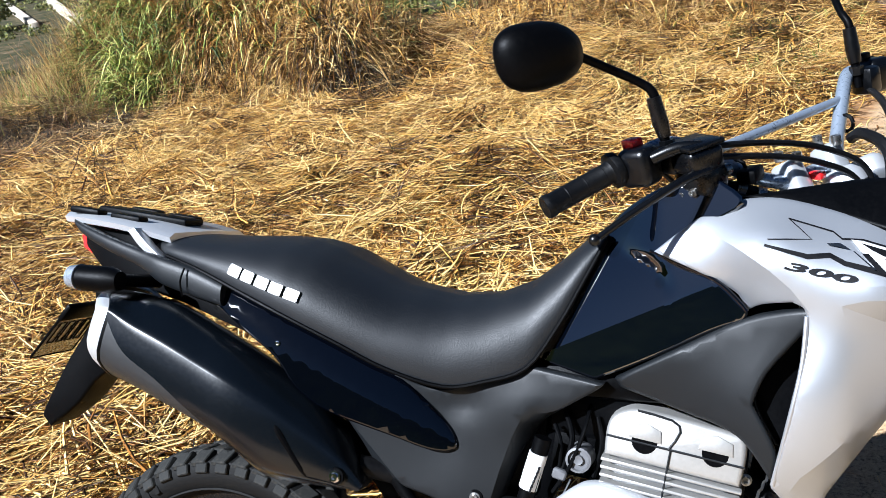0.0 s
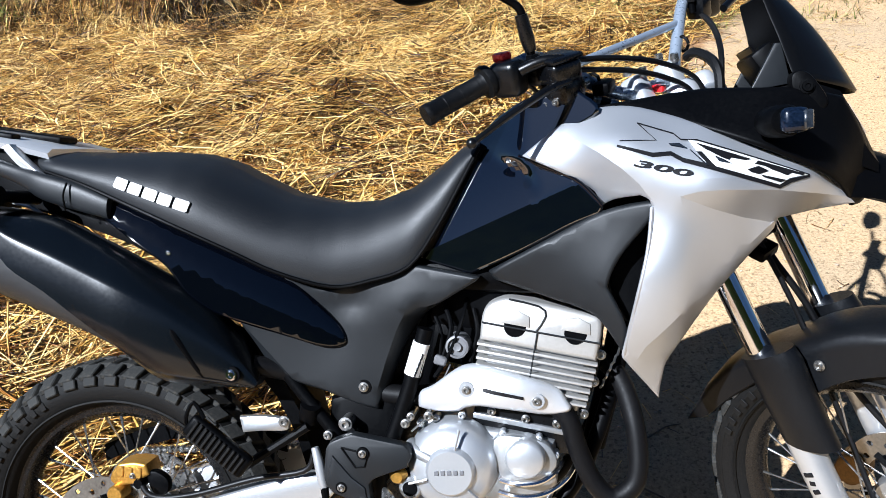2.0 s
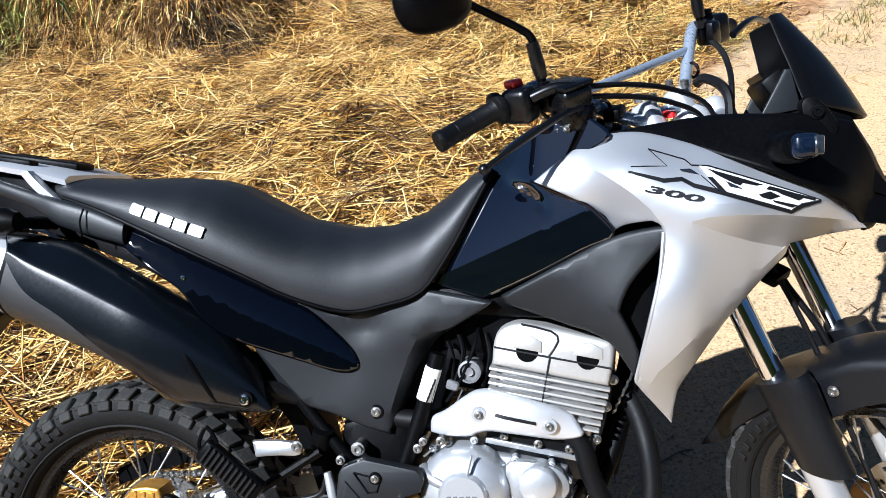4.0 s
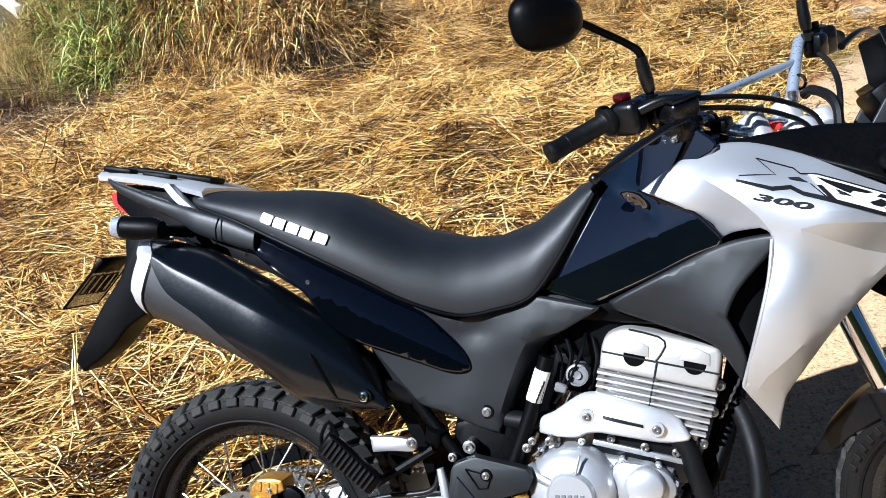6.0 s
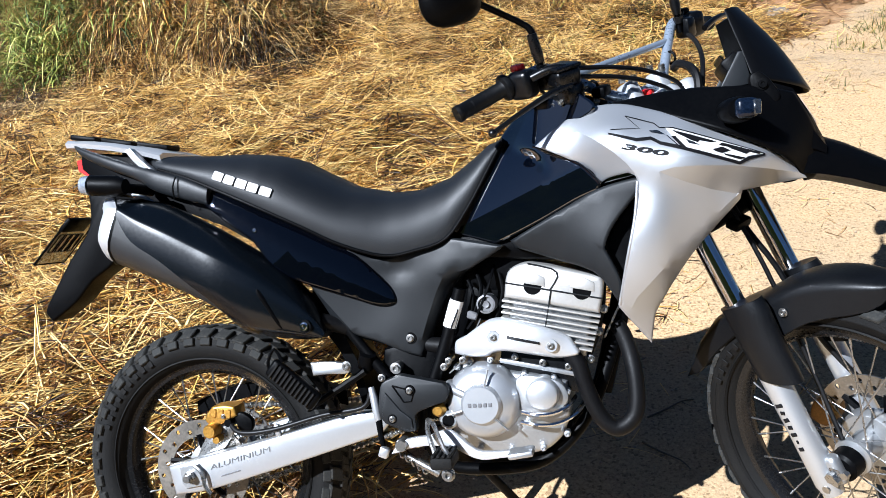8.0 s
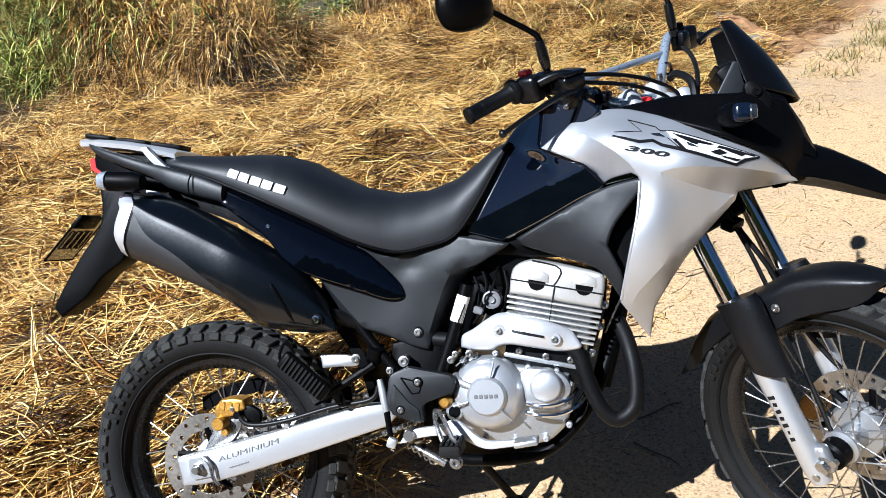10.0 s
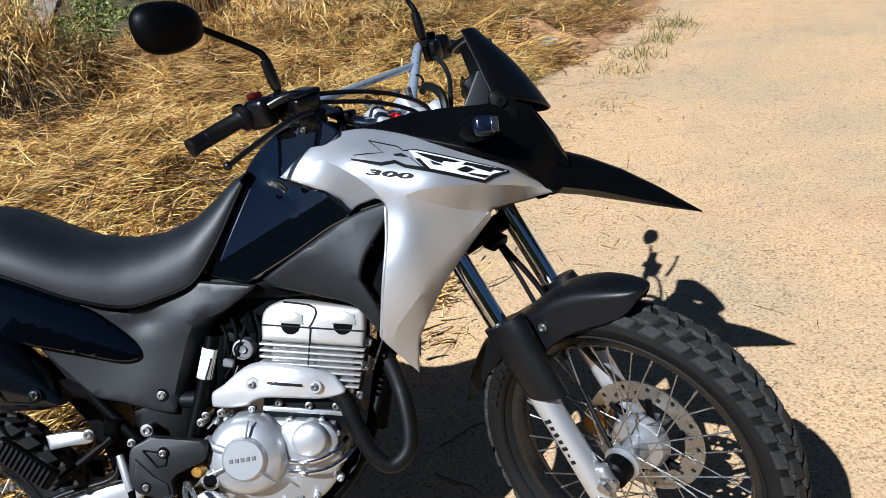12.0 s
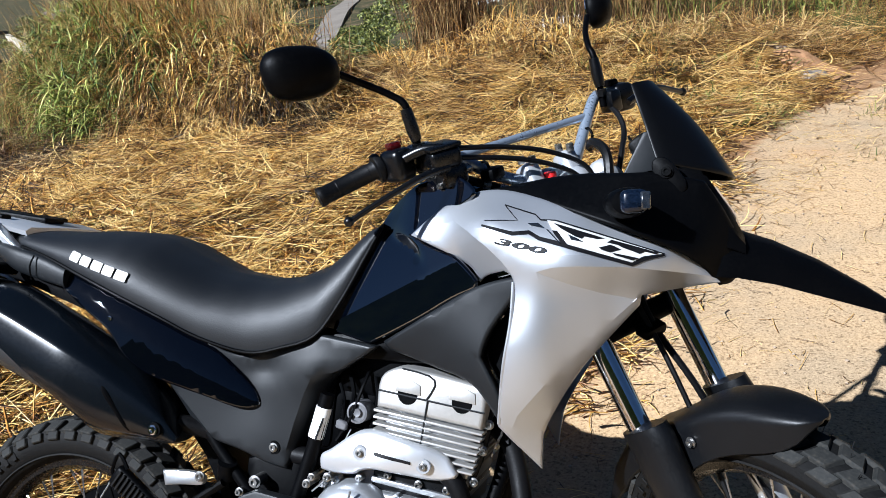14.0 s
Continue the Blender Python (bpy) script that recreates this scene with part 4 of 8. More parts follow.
def stone(x, y, r):
    bm = bmesh.new()
    bmesh.ops.create_icosphere(bm, subdivisions=3, radius=r)
    for v in bm.verts:
        v.co *= 1 + 0.25 * noise.noise(v.co * 9 + Vector((x, y, 0)))
        v.co.z *= 0.55
    tagged(part("stone", bm, material("pale_stone", (0.21, 0.175, 0.14), 0.85, vary=0.3, bump=0.6, bump_scale=40), None, m=pose(x, y, float(hay_height(np.array(x), np.array(y))) - r * 0.12)), "pale rounded stone at the edge of the hay", "stone")


stone(2.2, 5.46, 0.10)
stone(2.05, 6.05, 0.06)


# ---- the valley far below ----
VAL_WALL = material("white_render", (0.78, 0.76, 0.72), 0.8, vary=0.12, scale=0.8, fine=9)
VAL_ROOF = material("clay_roof", (0.42, 0.2, 0.12), 0.8, vary=0.25, scale=1.5, fine=12)
VAL_ROAD = material("far_asphalt", (0.185, 0.160, 0.132), 0.9, vary=0.2, scale=0.2, fine=3, spec=0.1)
PANE = material("dark_window_pane", (0.03, 0.035, 0.04), 0.1, coat=0.5)
BARK = material("bark", (0.12, 0.085, 0.055), 0.85, vary=0.3, bump=0.8, bump_scale=30)
CARPAINTS = [material("car_paint", c, 0.25, coat=1.0, vary=0.04) for c in ((0.03, 0.03, 0.035), (0.5, 0.5, 0.5), (0.25, 0.03, 0.03), (0.7, 0.7, 0.7))]


def earth(x, y):
    return float(bare_height(np.array(float(x)), np.array(float(y))))


def far_strip(name, line, width, mat, label, lift):
    """A road laid over the far land."""
    p = spline(line, 10)
    t = np.gradient(p, axis=0)
    t /= np.linalg.norm(t, axis=1)[:, None]
    s = np.stack([-t[:, 1], t[:, 0]], 1)
    bm = bmesh.new()
    rows = []
    for q, d in zip(p, s):
        row = []
        for k in (-1, -0.5, 0, 0.5, 1):
            e = q + d * width * 0.5 * k
            row.append(bm.verts.new((e[0], e[1], earth(*e) + lift)))
        rows.append(row)
    for a, b in zip(rows, rows[1:]):
        for i in range(4):
            bm.faces.new((a[i], a[i + 1], b[i + 1], b[i]))
    r = bmesh.ops.extrude_face_region(bm, geom=bm.faces[:])
    bmesh.ops.translate(bm, verts=[v for v in r["geom"] if isinstance(v, bmesh.types.BMVert)], vec=(0, 0, -1.0))
    tagged(part(name, bm, mat, None), label, "road", kind="structure")


ROADS = [[(-330, 420), (-270, 348), (-230, 300), (-200, 264)], [(-148, 450), (-104, 308), (-83, 232), (-68.5, 179), (-57, 140), (-50, 117), (-41, 88), (-33, 62)], [(-260, 330), (-140, 320), (-60, 240), (30, 180)]]
far_strip("road", ROADS[0], 15, VAL_ROAD, "grey asphalt road down in the valley", 0.5)
far_strip("road", ROADS[1], 4.6, VAL_ROAD, "narrow grey road down in the valley", 0.4)
far_strip("road", ROADS[2], 10, VAL_ROAD, "grey asphalt road down in the valley", 0.7)


def leaf_cloud(cx, cy, cz, rx, ry, rz, n, size, mat, r):
    """Leaf clumps through an uneven crown, as one mesh of small bent leaves."""
    d = r.normal(0, 1, (n, 3))
    d /= np.linalg.norm(d, axis=1)[:, None]
    lobes = 1 + 0.28 * np.sin(d[:, 0] * 5 + cx) * np.sin(d[:, 1] * 6 + cy) + 0.18 * np.sin(d[:, 2] * 9 + cx)
    c = d * (r.uniform(0.45, 1, n) ** 0.4 * lobes)[:, None] * np.array([rx, ry, rz]) + np.array([cx, cy, cz])
    a, b = r.normal(0, 1, (n, 3)), r.normal(0, 1, (n, 3))
    a /= np.linalg.norm(a, axis=1)[:, None]
    b -= a * (a * b).sum(1)[:, None]
    b /= np.linalg.norm(b, axis=1)[:, None]
    s = (size * r.uniform(0.5, 1.4, n))[:, None]
    up = np.cross(a, b)
    v = np.stack([c - a * s, c + b * s * 0.5, c + a * s + up * s * 0.2, c - b * s * 0.5], 1)
    i = np.arange(n)[:, None] * 4
    f = np.concatenate([i + np.array([[0, 1, 2]]), i + np.array([[0, 2, 3]])])
    me = bpy.data.meshes.new("crown")
    me.from_pydata(v.reshape(-1, 3).tolist(), [], f.tolist())
    return me


def shrub(x, y, w, h, n, seed, name="tree", label="leafy green tree standing in the valley"):
    r = np.random.default_rng(seed)
    z = earth(x, y)
    root = tagged(new(name), label, "tree", "trees in the valley")
    root.matrix_basis = pose(x, y, z)
    bm = bmesh.new()
    tube([(0, 0, -0.3), (0.1 * w, 0, h * 0.3), (0.05 * w, 0.05 * w, h * 0.6)], [w * 0.07, w * 0.05, w * 0.03], 8, 4, bm)
    for k in range(5):
        a = k * 1.26 + seed
        tube([(0.08 * w, 0.01 * w, h * 0.3), (0.2 * w * math.cos(a), 0.2 * w * math.sin(a), h * 0.5), (0.36 * w * math.cos(a), 0.36 * w * math.sin(a), h * 0.72)], [w * 0.035, w * 0.022, w * 0.01], 6, 3, bm)
    part("trunk", bm, BARK, root)
    crown = link_mesh("crown", leaf_cloud(0, 0, h * 0.62, w * 0.5, w * 0.5, h * 0.42, n, w * (0.028 if n > 3000 else 0.04), LEAF, r), LEAF, root, sharp=0)
    return root


for k, (x, y, w, h) in enumerate(((-78, 262, 20, 14), (-66, 255, 18, 13), (-90, 275, 22, 13), (-128, 176, 14, 9), (-36, 98, 7.5, 4.6), (-38.5, 107, 7.5, 4.4), (-46, 170, 14, 9), (-52, 186, 14, 9), (-34, 89, 6.5, 4.2), (-64, 122, 12, 8), (-76, 150, 13, 8), (-57, 106, 9, 6), (-52, 90, 8, 5), (-38, 210, 16, 10), (-16, 190, 14, 9), (-6, 230, 18, 12), (20, 240, 20, 12), (-150, 150, 14, 8), (-250, 260, 22, 13), (-60, 300, 24, 14), (-180, 330, 26, 15), (-30, 330, 28, 15), (40, 300, 28, 16), (-110, 250, 20, 11), (-125, 285, 22, 12), (-150, 300, 24, 13), (-118, 380, 30, 16), (-175, 400, 32, 16), (-60, 380, 30, 16), (-215, 330, 26, 13), (-95, 205, 14, 8), (-106, 225, 15, 9), (-60, 215, 14, 8))):
    shrub(x, y, w, h, 5000 if y < 260 else 2600, k)


def scrub():
    """Low bushes over the slope and the valley floor, clear of the roads."""
    r = np.random.default_rng(23)
    lines = [spline(l, 6) for l in ROADS]
    meshes, count = [], 0
    while count < 560:
        y = 18 + 300 * r.uniform(0, 1) ** 1.5
        x = -0.5 * y + r.normal(0, 0.28) * y + 6
        if min(np.hypot(l[:, 0] - x, l[:, 1] - y).min() for l in lines) < 7 or y < float(crest(np.array(x))) + 8:
            continue
        w = r.uniform(1.2, 3.0) * (1 + y / 130)
        h = w * r.uniform(0.22, 0.4)
        meshes.append(leaf_cloud(x, y, earth(x, y) + h * 0.4, w * 0.5, w * 0.5, h * 0.6, 240, w * 0.055, LEAF, r))
        count += 1
    bm = bmesh.new()
    for me in meshes:
        bm.from_mesh(me)
        bpy.data.meshes.remove(me)
    me = bpy.data.meshes.new("scrub")
    bm.to_mesh(me)
    bm.free()
    tagged(link_mesh("scrub", me, LEAF, sharp=0), "low green and brown scrub over the valley", "shrubs", kind="stuff")


scrub()


def house(x, y, w, d, h, turn, roof_mat, flat=False):
    """A low white house with its own windows, door and roof."""
    root = tagged(new("house"), "low white rendered house down in the valley", "house", "houses in the valley")
    root.matrix_basis = pose(x, y, earth(x, y) - 0.4, 0, 0, turn)
    part("wall", block((w, d, h), 0.05, 1, Matrix.Translation((0, 0, h / 2))), VAL_WALL, root)
    if flat:
        part("roof", block((w + 0.6, d + 0.6, 0.5), 0.08, 1, Matrix.Translation((0, 0, h + 0.25))), VAL_WALL, root, "flat white slab roof")
    else:
        o = 0.7
        e = [(-w / 2 - o, -d / 2 - o, h), (w / 2 + o, -d / 2 - o, h), (w / 2 + o, d / 2 + o, h), (-w / 2 - o, d / 2 + o, h)]
        bm = bmesh.new()
        lo = [bm.verts.new(p) for p in e]
        hi = [bm.verts.new((p[0], p[1], p[2] + 0.25)) for p in e]
        r1, r2 = bm.verts.new((-w / 2 - o, 0, h + d * 0.28)), bm.verts.new((w / 2 + o, 0, h + d * 0.28))
        bm.faces.new(lo[::-1])
        for i in range(4):
            bm.faces.new((lo[i], lo[(i + 1) % 4], hi[(i + 1) % 4], hi[i]))
        bm.faces.new((hi[0], hi[1], r2, r1))
        bm.faces.new((hi[2], hi[3], r1, r2))
        bm.faces.new((hi[1], hi[2], r2))
        bm.faces.new((hi[3], hi[0], r1))
        part("roof", bm, roof_mat, root, "clay tiled roof")
    count = max(2, int(w // 3.5))
    for k in range(count):
        wx = -w / 2 + (k + 0.5) * w / count
        win = part("window", block((1.5, 0.3, 1.4), 0.04, 1, Matrix.Translation((wx, -d / 2, h * 0.55))), VAL_WALL, root)
        part("pane", block((1.25, 0.3, 1.15), 0.02, 1, Matrix.Translation((wx, -d / 2 - 0.05, h * 0.55))), PANE, win)
    return root


house(-70, 245, 13, 9, 6.0, 15, VAL_ROOF)
house(-12, 106, 9, 6, 3.0, 10, VAL_ROOF, True)
house(-20, 176, 12, 8, 5.0, 4, VAL_ROOF)
house(-28, 215, 14, 9, 6.5, 5, VAL_ROOF)
house(8, 185, 13, 8, 3.6, -12, VAL_ROOF)
house(22, 165, 12, 8, 3.4, 8, VAL_ROOF, True)
house(-110, 330, 16, 10, 6, 20, VAL_ROOF)


def car(x, y, turn, paint):
    """A small parked car: body, cabin, windows and wheels."""
    root = tagged(new("car"), "small car parked beside the valley road", "car", "cars in the valley")
    root.matrix_basis = pose(x, y, earth(x, y) + 0.75, 0, 0, turn)
    side = [(-2.1, 0.3), (-2.1, 0.8), (-1.5, 0.92), (-0.9, 1.42), (0.7, 1.45), (1.35, 0.95), (2.05, 0.8), (2.1, 0.35)]
    part("body", plate(outline([(*p, 1) if i in (0, 7) else p for i, p in enumerate(side)], 3), -0.85, 0.85, 0.1), paint, root)
    for s in (-1, 1):
        part("window", plate([(-0.95, 0.98), (-0.75, 1.32), (0.6, 1.34), (1.05, 0.98)], s * 0.84, s * 0.865, 0.01), PANE, root, "dark side windows")
    for wx in (-1.3, 1.3):
        for s in (-1, 1):
            part("wheel", lathe([(0.1, -0.1), (0.31, -0.1), (0.33, 0), (0.31, 0.1), (0.1, 0.1)], (wx, s * 0.78, 0.33), 16), RUBBER, root)
    return root


for x, y, a, k in ((-113, 304, 60, 0), (-118, 311, 60, 1), (-104, 296, 100, 2), (-102, 321, 40, 0), (-79, 222, 70, 0), (-155, 215, 50, 0), (-30, 152, 10, 3)):
    car(x, y, a, CARPAINTS[k])


def rail(x, y, length, turn):
    """A pale concrete beam lying across the slope."""
    ob = part("concrete_beam", block((length, 1.5, 2.6), 0.12, 2), material("pale_concrete", (0.50, 0.43, 0.33), 0.85, vary=0.15, scale=0.5, fine=8), None, m=pose(x, y, earth(x, y) + 0.6, 0, 0, turn))
    tagged(ob, "pale concrete wall down on the slope", "wall", "walls on the slope")


rail(-181, 194, 138, 135.3)
rail(-149, 174.5, 112, 133.4)


# ---- the motorcycle, in its own upright frame: x ahead, y to its left, z up, rear wheel over the origin ----
BIKE = Matrix(((0.99983, 0.00729, -0.01707, 0), (0, 0.9196, 0.39285, 0.001), (0.01856, -0.39278, 0.91944, 0.002), (0, 0, 0, 1)))
RAKE, AXIS_FOOT = radians(23), Vector((1.5, 0, 0))
STEER = Matrix.Translation(AXIS_FOOT) @ Matrix.Rotation(radians(-46.07), 4, Vector((-math.sin(RAKE), 0, math.cos(RAKE)))) @ Matrix.Translation(-AXIS_FOOT)
bike = tagged(new("motorcycle"), "silver and black trail motorcycle leaning on its side stand, bars turned", "motorcycle")
bike.matrix_basis = BIKE


def disc_ring(r0, r1, y0, y1, centre, holes, hole_r):
    """A brake disc with a ring of real drilled holes."""
    bm = bmesh.new()
    cx, cz = centre
    rm = (r0 + r1) / 2
    for k in range(holes):
        a0, a1 = 2 * math.pi * k / holes, 2 * math.pi * (k + 1) / holes
        am = (a0 + a1) / 2
        rim = [(r0, a0), (rm, a0), (r1, a0), (r1, am), (r1, a1), (rm, a1), (r0, a1), (r0, am)]
        off = (rm - r0) * (0.35 if k % 2 else -0.35)
        hx, hz = (rm + off) * math.cos(am), (rm + off) * math.sin(am)
        pts = [(r * math.cos(a), r * math.sin(a)) for r, a in rim]
        hole = []
        for x, z in pts:
            d = math.hypot(x - hx, z - hz)
            hole.append((hx + (x - hx) / d * hole_r, hz + (z - hz) / d * hole_r))
        rows = [[bm.verts.new((cx + x, y, cz + z)) for x, z in q] for y in (y0, y1) for q in (pts, hole)]
        o0, h0, o1, h1 = rows
        for i in range(8):
            j = (i + 1) % 8
            bm.faces.new((o0[i], o0[j], h0[j], h0[i]))
            bm.faces.new((o1[i], h1[i], h1[j], o1[j]))
            bm.faces.new((h0[i], h0[j], h1[j], h1[i]))
            if i in (2, 3, 6, 7):
                bm.faces.new((o0[i], o1[i], o1[j], o0[j]))
    bmesh.ops.remove_doubles(bm, verts=bm.verts, dist=1e-5)
    return bm


def tread_mesh(length, width, height, skew):
    bm = block((length, width, height), 0.002, 1)
    for v in bm.verts:
        top = v.co.z > 0
        v.co.x += skew * v.co.y
        if top:
            v.co.x *= 0.88
            v.co.y *= 0.9
    me = bpy.data.meshes.new("tread_block")
    bmesh.ops.recalc_face_normals(bm, faces=bm.faces)
    bm.to_mesh(me)
    bm.free()
    me.materials.append(TREAD)
    return me


def wheel(side, cx, cz, bead, crown, half, rim_half, count, spokes, m):
    """Tyre with its tread blocks, rim with its spokes."""
    prof = [(bead - 0.004, -rim_half), (bead + 0.012, -half * 0.86), (bead + 0.03, -half), (crown - 0.03, -half), (crown - 0.014, -half * 0.9), (crown - 0.004, -half * 0.55), (crown, 0)]
    prof = prof + [(r, -y) for r, y in prof[-2::-1]] + [(bead - 0.012, rim_half * 0.6), (bead - 0.012, -rim_half * 0.6)]
    bm = lathe(prof, (cx, 0, cz), 96, True)
    lathe([(bead + 0.004, -half * 0.8 - 0.001), (bead + 0.007, -half * 0.84 - 0.004), (bead + 0.010, -half * 0.86 - 0.001), (bead + 0.007, -half * 0.8)], (cx, 0, cz), 96, True, bm)
    tyre = part(side + "_tyre", bm, RUBBER, bike, "dusty black knobbly tyre", m)
    pitch = 2 * math.pi * crown / count
    if side == "rear":
        shapes = ((0.76, 0.60, 0.011, 0.55), (0.74, 0.56, 0.011, 0.35), (0.62, 0.34, 0.009, 0.0))
        rows_ = ((0.28, 6, 0.0, 0, 0.0035), (0.79, 36, 0.35, 1, 0.0115), (1.01, 70, 0.42, 2, 0.028))
    else:
        shapes = ((0.78, 0.64, 0.010, 0.45), (0.70, 0.46, 0.009, 0.50))
        rows_ = ((0.31, 8, 0.0, 0, 0.0040), (0.80, 34, 0.36, 1, 0.0115))
    kinds = [[tread_mesh(pitch * a, half * b, h, skew * way) for a, b, h, skew in shapes] for way in (1, -1)]
    rows_ = [(-y, tilt, phase, kinds[0][k], sink) for y, tilt, phase, k, sink in rows_] + [(y, -tilt, phase + 0.5, kinds[1][k], sink) for y, tilt, phase, k, sink in rows_]
    for k in range(count):
        for yy, tilt, phase, kind, sink in rows_:
            y = yy * half
            a = 360 * (k + phase) / count
            ob = new("tread_block", kind)
            ob.parent = tyre
            ob.matrix_basis = Matrix.Translation((cx, 0, cz)) @ Matrix.Rotation(radians(a), 4, "Y") @ Matrix.Translation((0, y, crown + 0.0035 - sink)) @ Matrix.Rotation(radians(tilt), 4, "X")
    # moulding hairs that stand off a new tyre
    hairs = bmesh.new()
    hr = np.random.default_rng(count)
    for k in range(150):
        a, y, h = hr.uniform(0, 2 * math.pi), hr.choice([-0.62, -0.3, 0.3, 0.62]) * half + hr.normal(0, 0.003), hr.uniform(0.006, 0.014)
        way = Vector((math.cos(a) + hr.normal(0, 0.25), y / half * 0.5, math.sin(a) + hr.normal(0, 0.25))).normalized()
        p = Vector((cx + (crown - 0.004) * math.cos(a), y, cz + (crown - 0.004) * math.sin(a)))
        rod(p, p + way * (h + 0.008), 0.0006, 3, hairs)
    tagged(part("rubber_hairs", hairs, RUBBER, tyre), kind="stuff")
    # raised lettering on the sidewall, as plain bars
    for k in range(9):
        a = radians(118 + k * 5.2)
        bar = block((0.012, 0.003, 0.016), 0.001, 1, Matrix.Translation((cx, -half - 0.0005, cz)) @ Matrix.Rotation(-a + math.pi / 2, 4, "Y") @ Matrix.Translation((0, 0, (bead + crown) / 2 - 0.004)))
        part("raised_mark", bar, RUBBER, tyre)
    rp = [(bead + 0.002, -rim_half - 0.004), (bead + 0.006, -rim_half), (bead, -rim_half + 0.004), (bead - 0.02, -rim_half * 0.8), (bead - 0.032, -rim_half * 0.35), (bead - 0.034, 0)]
    rp = rp + [(r, -y) for r, y in rp[-2::-1]] + [(bead - 0.012, rim_half * 0.6), (bead - 0.02, 0), (bead - 0.012, -rim_half * 0.6)]
    rim = part(side + "_rim", lathe(rp, (cx, 0, cz), 80, True), RIMBLACK, bike, "black spoked rim", m)
    for k in range(spokes):
        a = 2 * math.pi * k / spokes
        s = 1 if k % 2 else -1
        off = (0.95 if (k // 2) % 2 else -0.95)
        r0 = 0.042 if side == "rear" else 0.036
        p0 = (cx + r0 * math.cos(a + off), s * 0.034, cz + r0 * math.sin(a + off))
        p1 = (cx + (bead - 0.031) * math.cos(a), s * 0.006, cz + (bead - 0.031) * math.sin(a))
        sp = rod(p0, p1, 0.0017, 6)
        q = Vector(p1) + (Vector(p0) - Vector(p1)).normalized() * 0.018
        rod(p1, tuple(q), 0.0026, 6, sp)
        part("spoke", sp, STEEL, rim)
    return tyre, rim


RIMBLACK = material("black_anodised_rim", (0.006, 0.006, 0.0065), 0.26, metal=0.3, vary=0.2, dust=0.01)
wheel("rear", 0, 0.325, 0.238, 0.3115, 0.058, 0.033, 43, 32, None)
wheel("front", 1.417, 0.345, 0.276, 0.3335, 0.050, 0.03, 39, 32, STEER)

# hubs, discs
hub = part("rear_hub", lathe([(0.012, -0.1), (0.03, -0.1), (0.032, -0.06), (0.05, -0.055), (0.052, -0.04), (0.034, -0.032), (0.034, 0.04), (0.052, 0.045), (0.05, 0.07), (0.02, 0.09)], (0, 0, 0.325), 32), ALU, bike, "cast aluminium rear hub")
part("brake_disc", disc_ring(0.075, 0.113, -0.084, -0.088, (0, 0.325), 22, 0.0055), DISC, hub, "drilled steel brake disc")
for k in range(5):
    car_ = bmesh.new()
    a = k * 1.2566
    tube([(0.03 * math.cos(a), -0.085, 0.325 + 0.03 * math.sin(a)), (0.08 * math.cos(a + 0.35), -0.086, 0.325 + 0.08 * math.sin(a + 0.35))], 0.007, 6, 1, car_)
    part("carrier_arm", car_, BLACKP, hub)
part("sprocket", disc_ring(0.06, 0.105, 0.082, 0.088, (0, 0.325), 12, 0.012), STEEL, hub, "steel rear sprocket")
fhub = part("front_hub", lathe([(0.012, -0.075), (0.022, -0.07), (0.024, -0.045), (0.037, -0.04), (0.039, -0.030), (0.026, -0.024), (0.03, 0.02), (0.056, 0.026), (0.062, 0.036), (0.062, 0.052), (0.03, 0.06), (0.02, 0.08)], (1.417, 0, 0.345), 36), ALU, bike, "cast aluminium front hub", STEER)
part("brake_disc", disc_ring(0.088, 0.128, 0.062, 0.066, (1.417, 0.345), 26, 0.0058), DISC, fhub, "drilled steel brake disc")
for k in range(6):
    arm = bmesh.new()
    a = k * 1.0472
    tube([(1.417 + 0.05 * math.cos(a), 0.058, 0.345 + 0.05 * math.sin(a)), (1.417 + 0.094 * math.cos(a + 0.25), 0.064, 0.345 + 0.094 * math.sin(a + 0.25))], 0.008, 6, 1, arm)
    part("carrier_arm", arm, BLACKP, fhub)

part("hub_cap", lathe([(0.004, -0.088), (0.024, -0.086), (0.030, -0.080), (0.031, -0.05)], (1.417, 0, 0.345), 24), BLACKP, fhub, "black speedometer drive")
# swing arm
SWING = [(-0.056, 0.346, 1), (-0.044, 0.282, 1), (0.045, 0.294), (0.24, 0.348), (0.44, 0.408, 1), (0.47, 0.44, 1), (0.40, 0.456), (0.18, 0.402)]
sw = pair("swing_arm", plate(outline(SWING), -0.138, -0.102, 0.006, 3), ALUW, bike, "bare aluminium swing arm")


def text_mesh(words, size, heavy=0.03):
    cu = bpy.data.curves.new("words", "FONT")
    cu.body, cu.size, cu.extrude, cu.offset = words, size, 0, size * heavy
    cu.resolution_u = 3
    ob = bpy.data.objects.new("words", cu)
    scene.collection.objects.link(ob)
    me = bpy.data.meshes.new_from_object(ob.evaluated_get(bpy.context.evaluated_depsgraph_get()))
    bpy.data.objects.remove(ob)
    return me


def words_on(name, words, size, start, along, yf, mat, parent, wide=1.0, slant=0.0, lift=0.0012, label="", heavy=0.03):
    """Printed words laid on a surface y = yf(x, z), from start along a way in x and z."""
    me = text_mesh(words, size, heavy)
    a = Vector(along).normalized()
    b = Vector((-a.y, a.x))
    for v in me.vertices:
        u, w = v.co.x * wide + slant * v.co.y, v.co.y
        x, z = start[0] + a.x * u + b.x * w, start[1] + a.y * u + b.y * w
        v.co = (x, yf(x, z) - lift, z)
    me.materials.clear()
    return link_mesh(name, me, mat, parent, label, sharp=0)


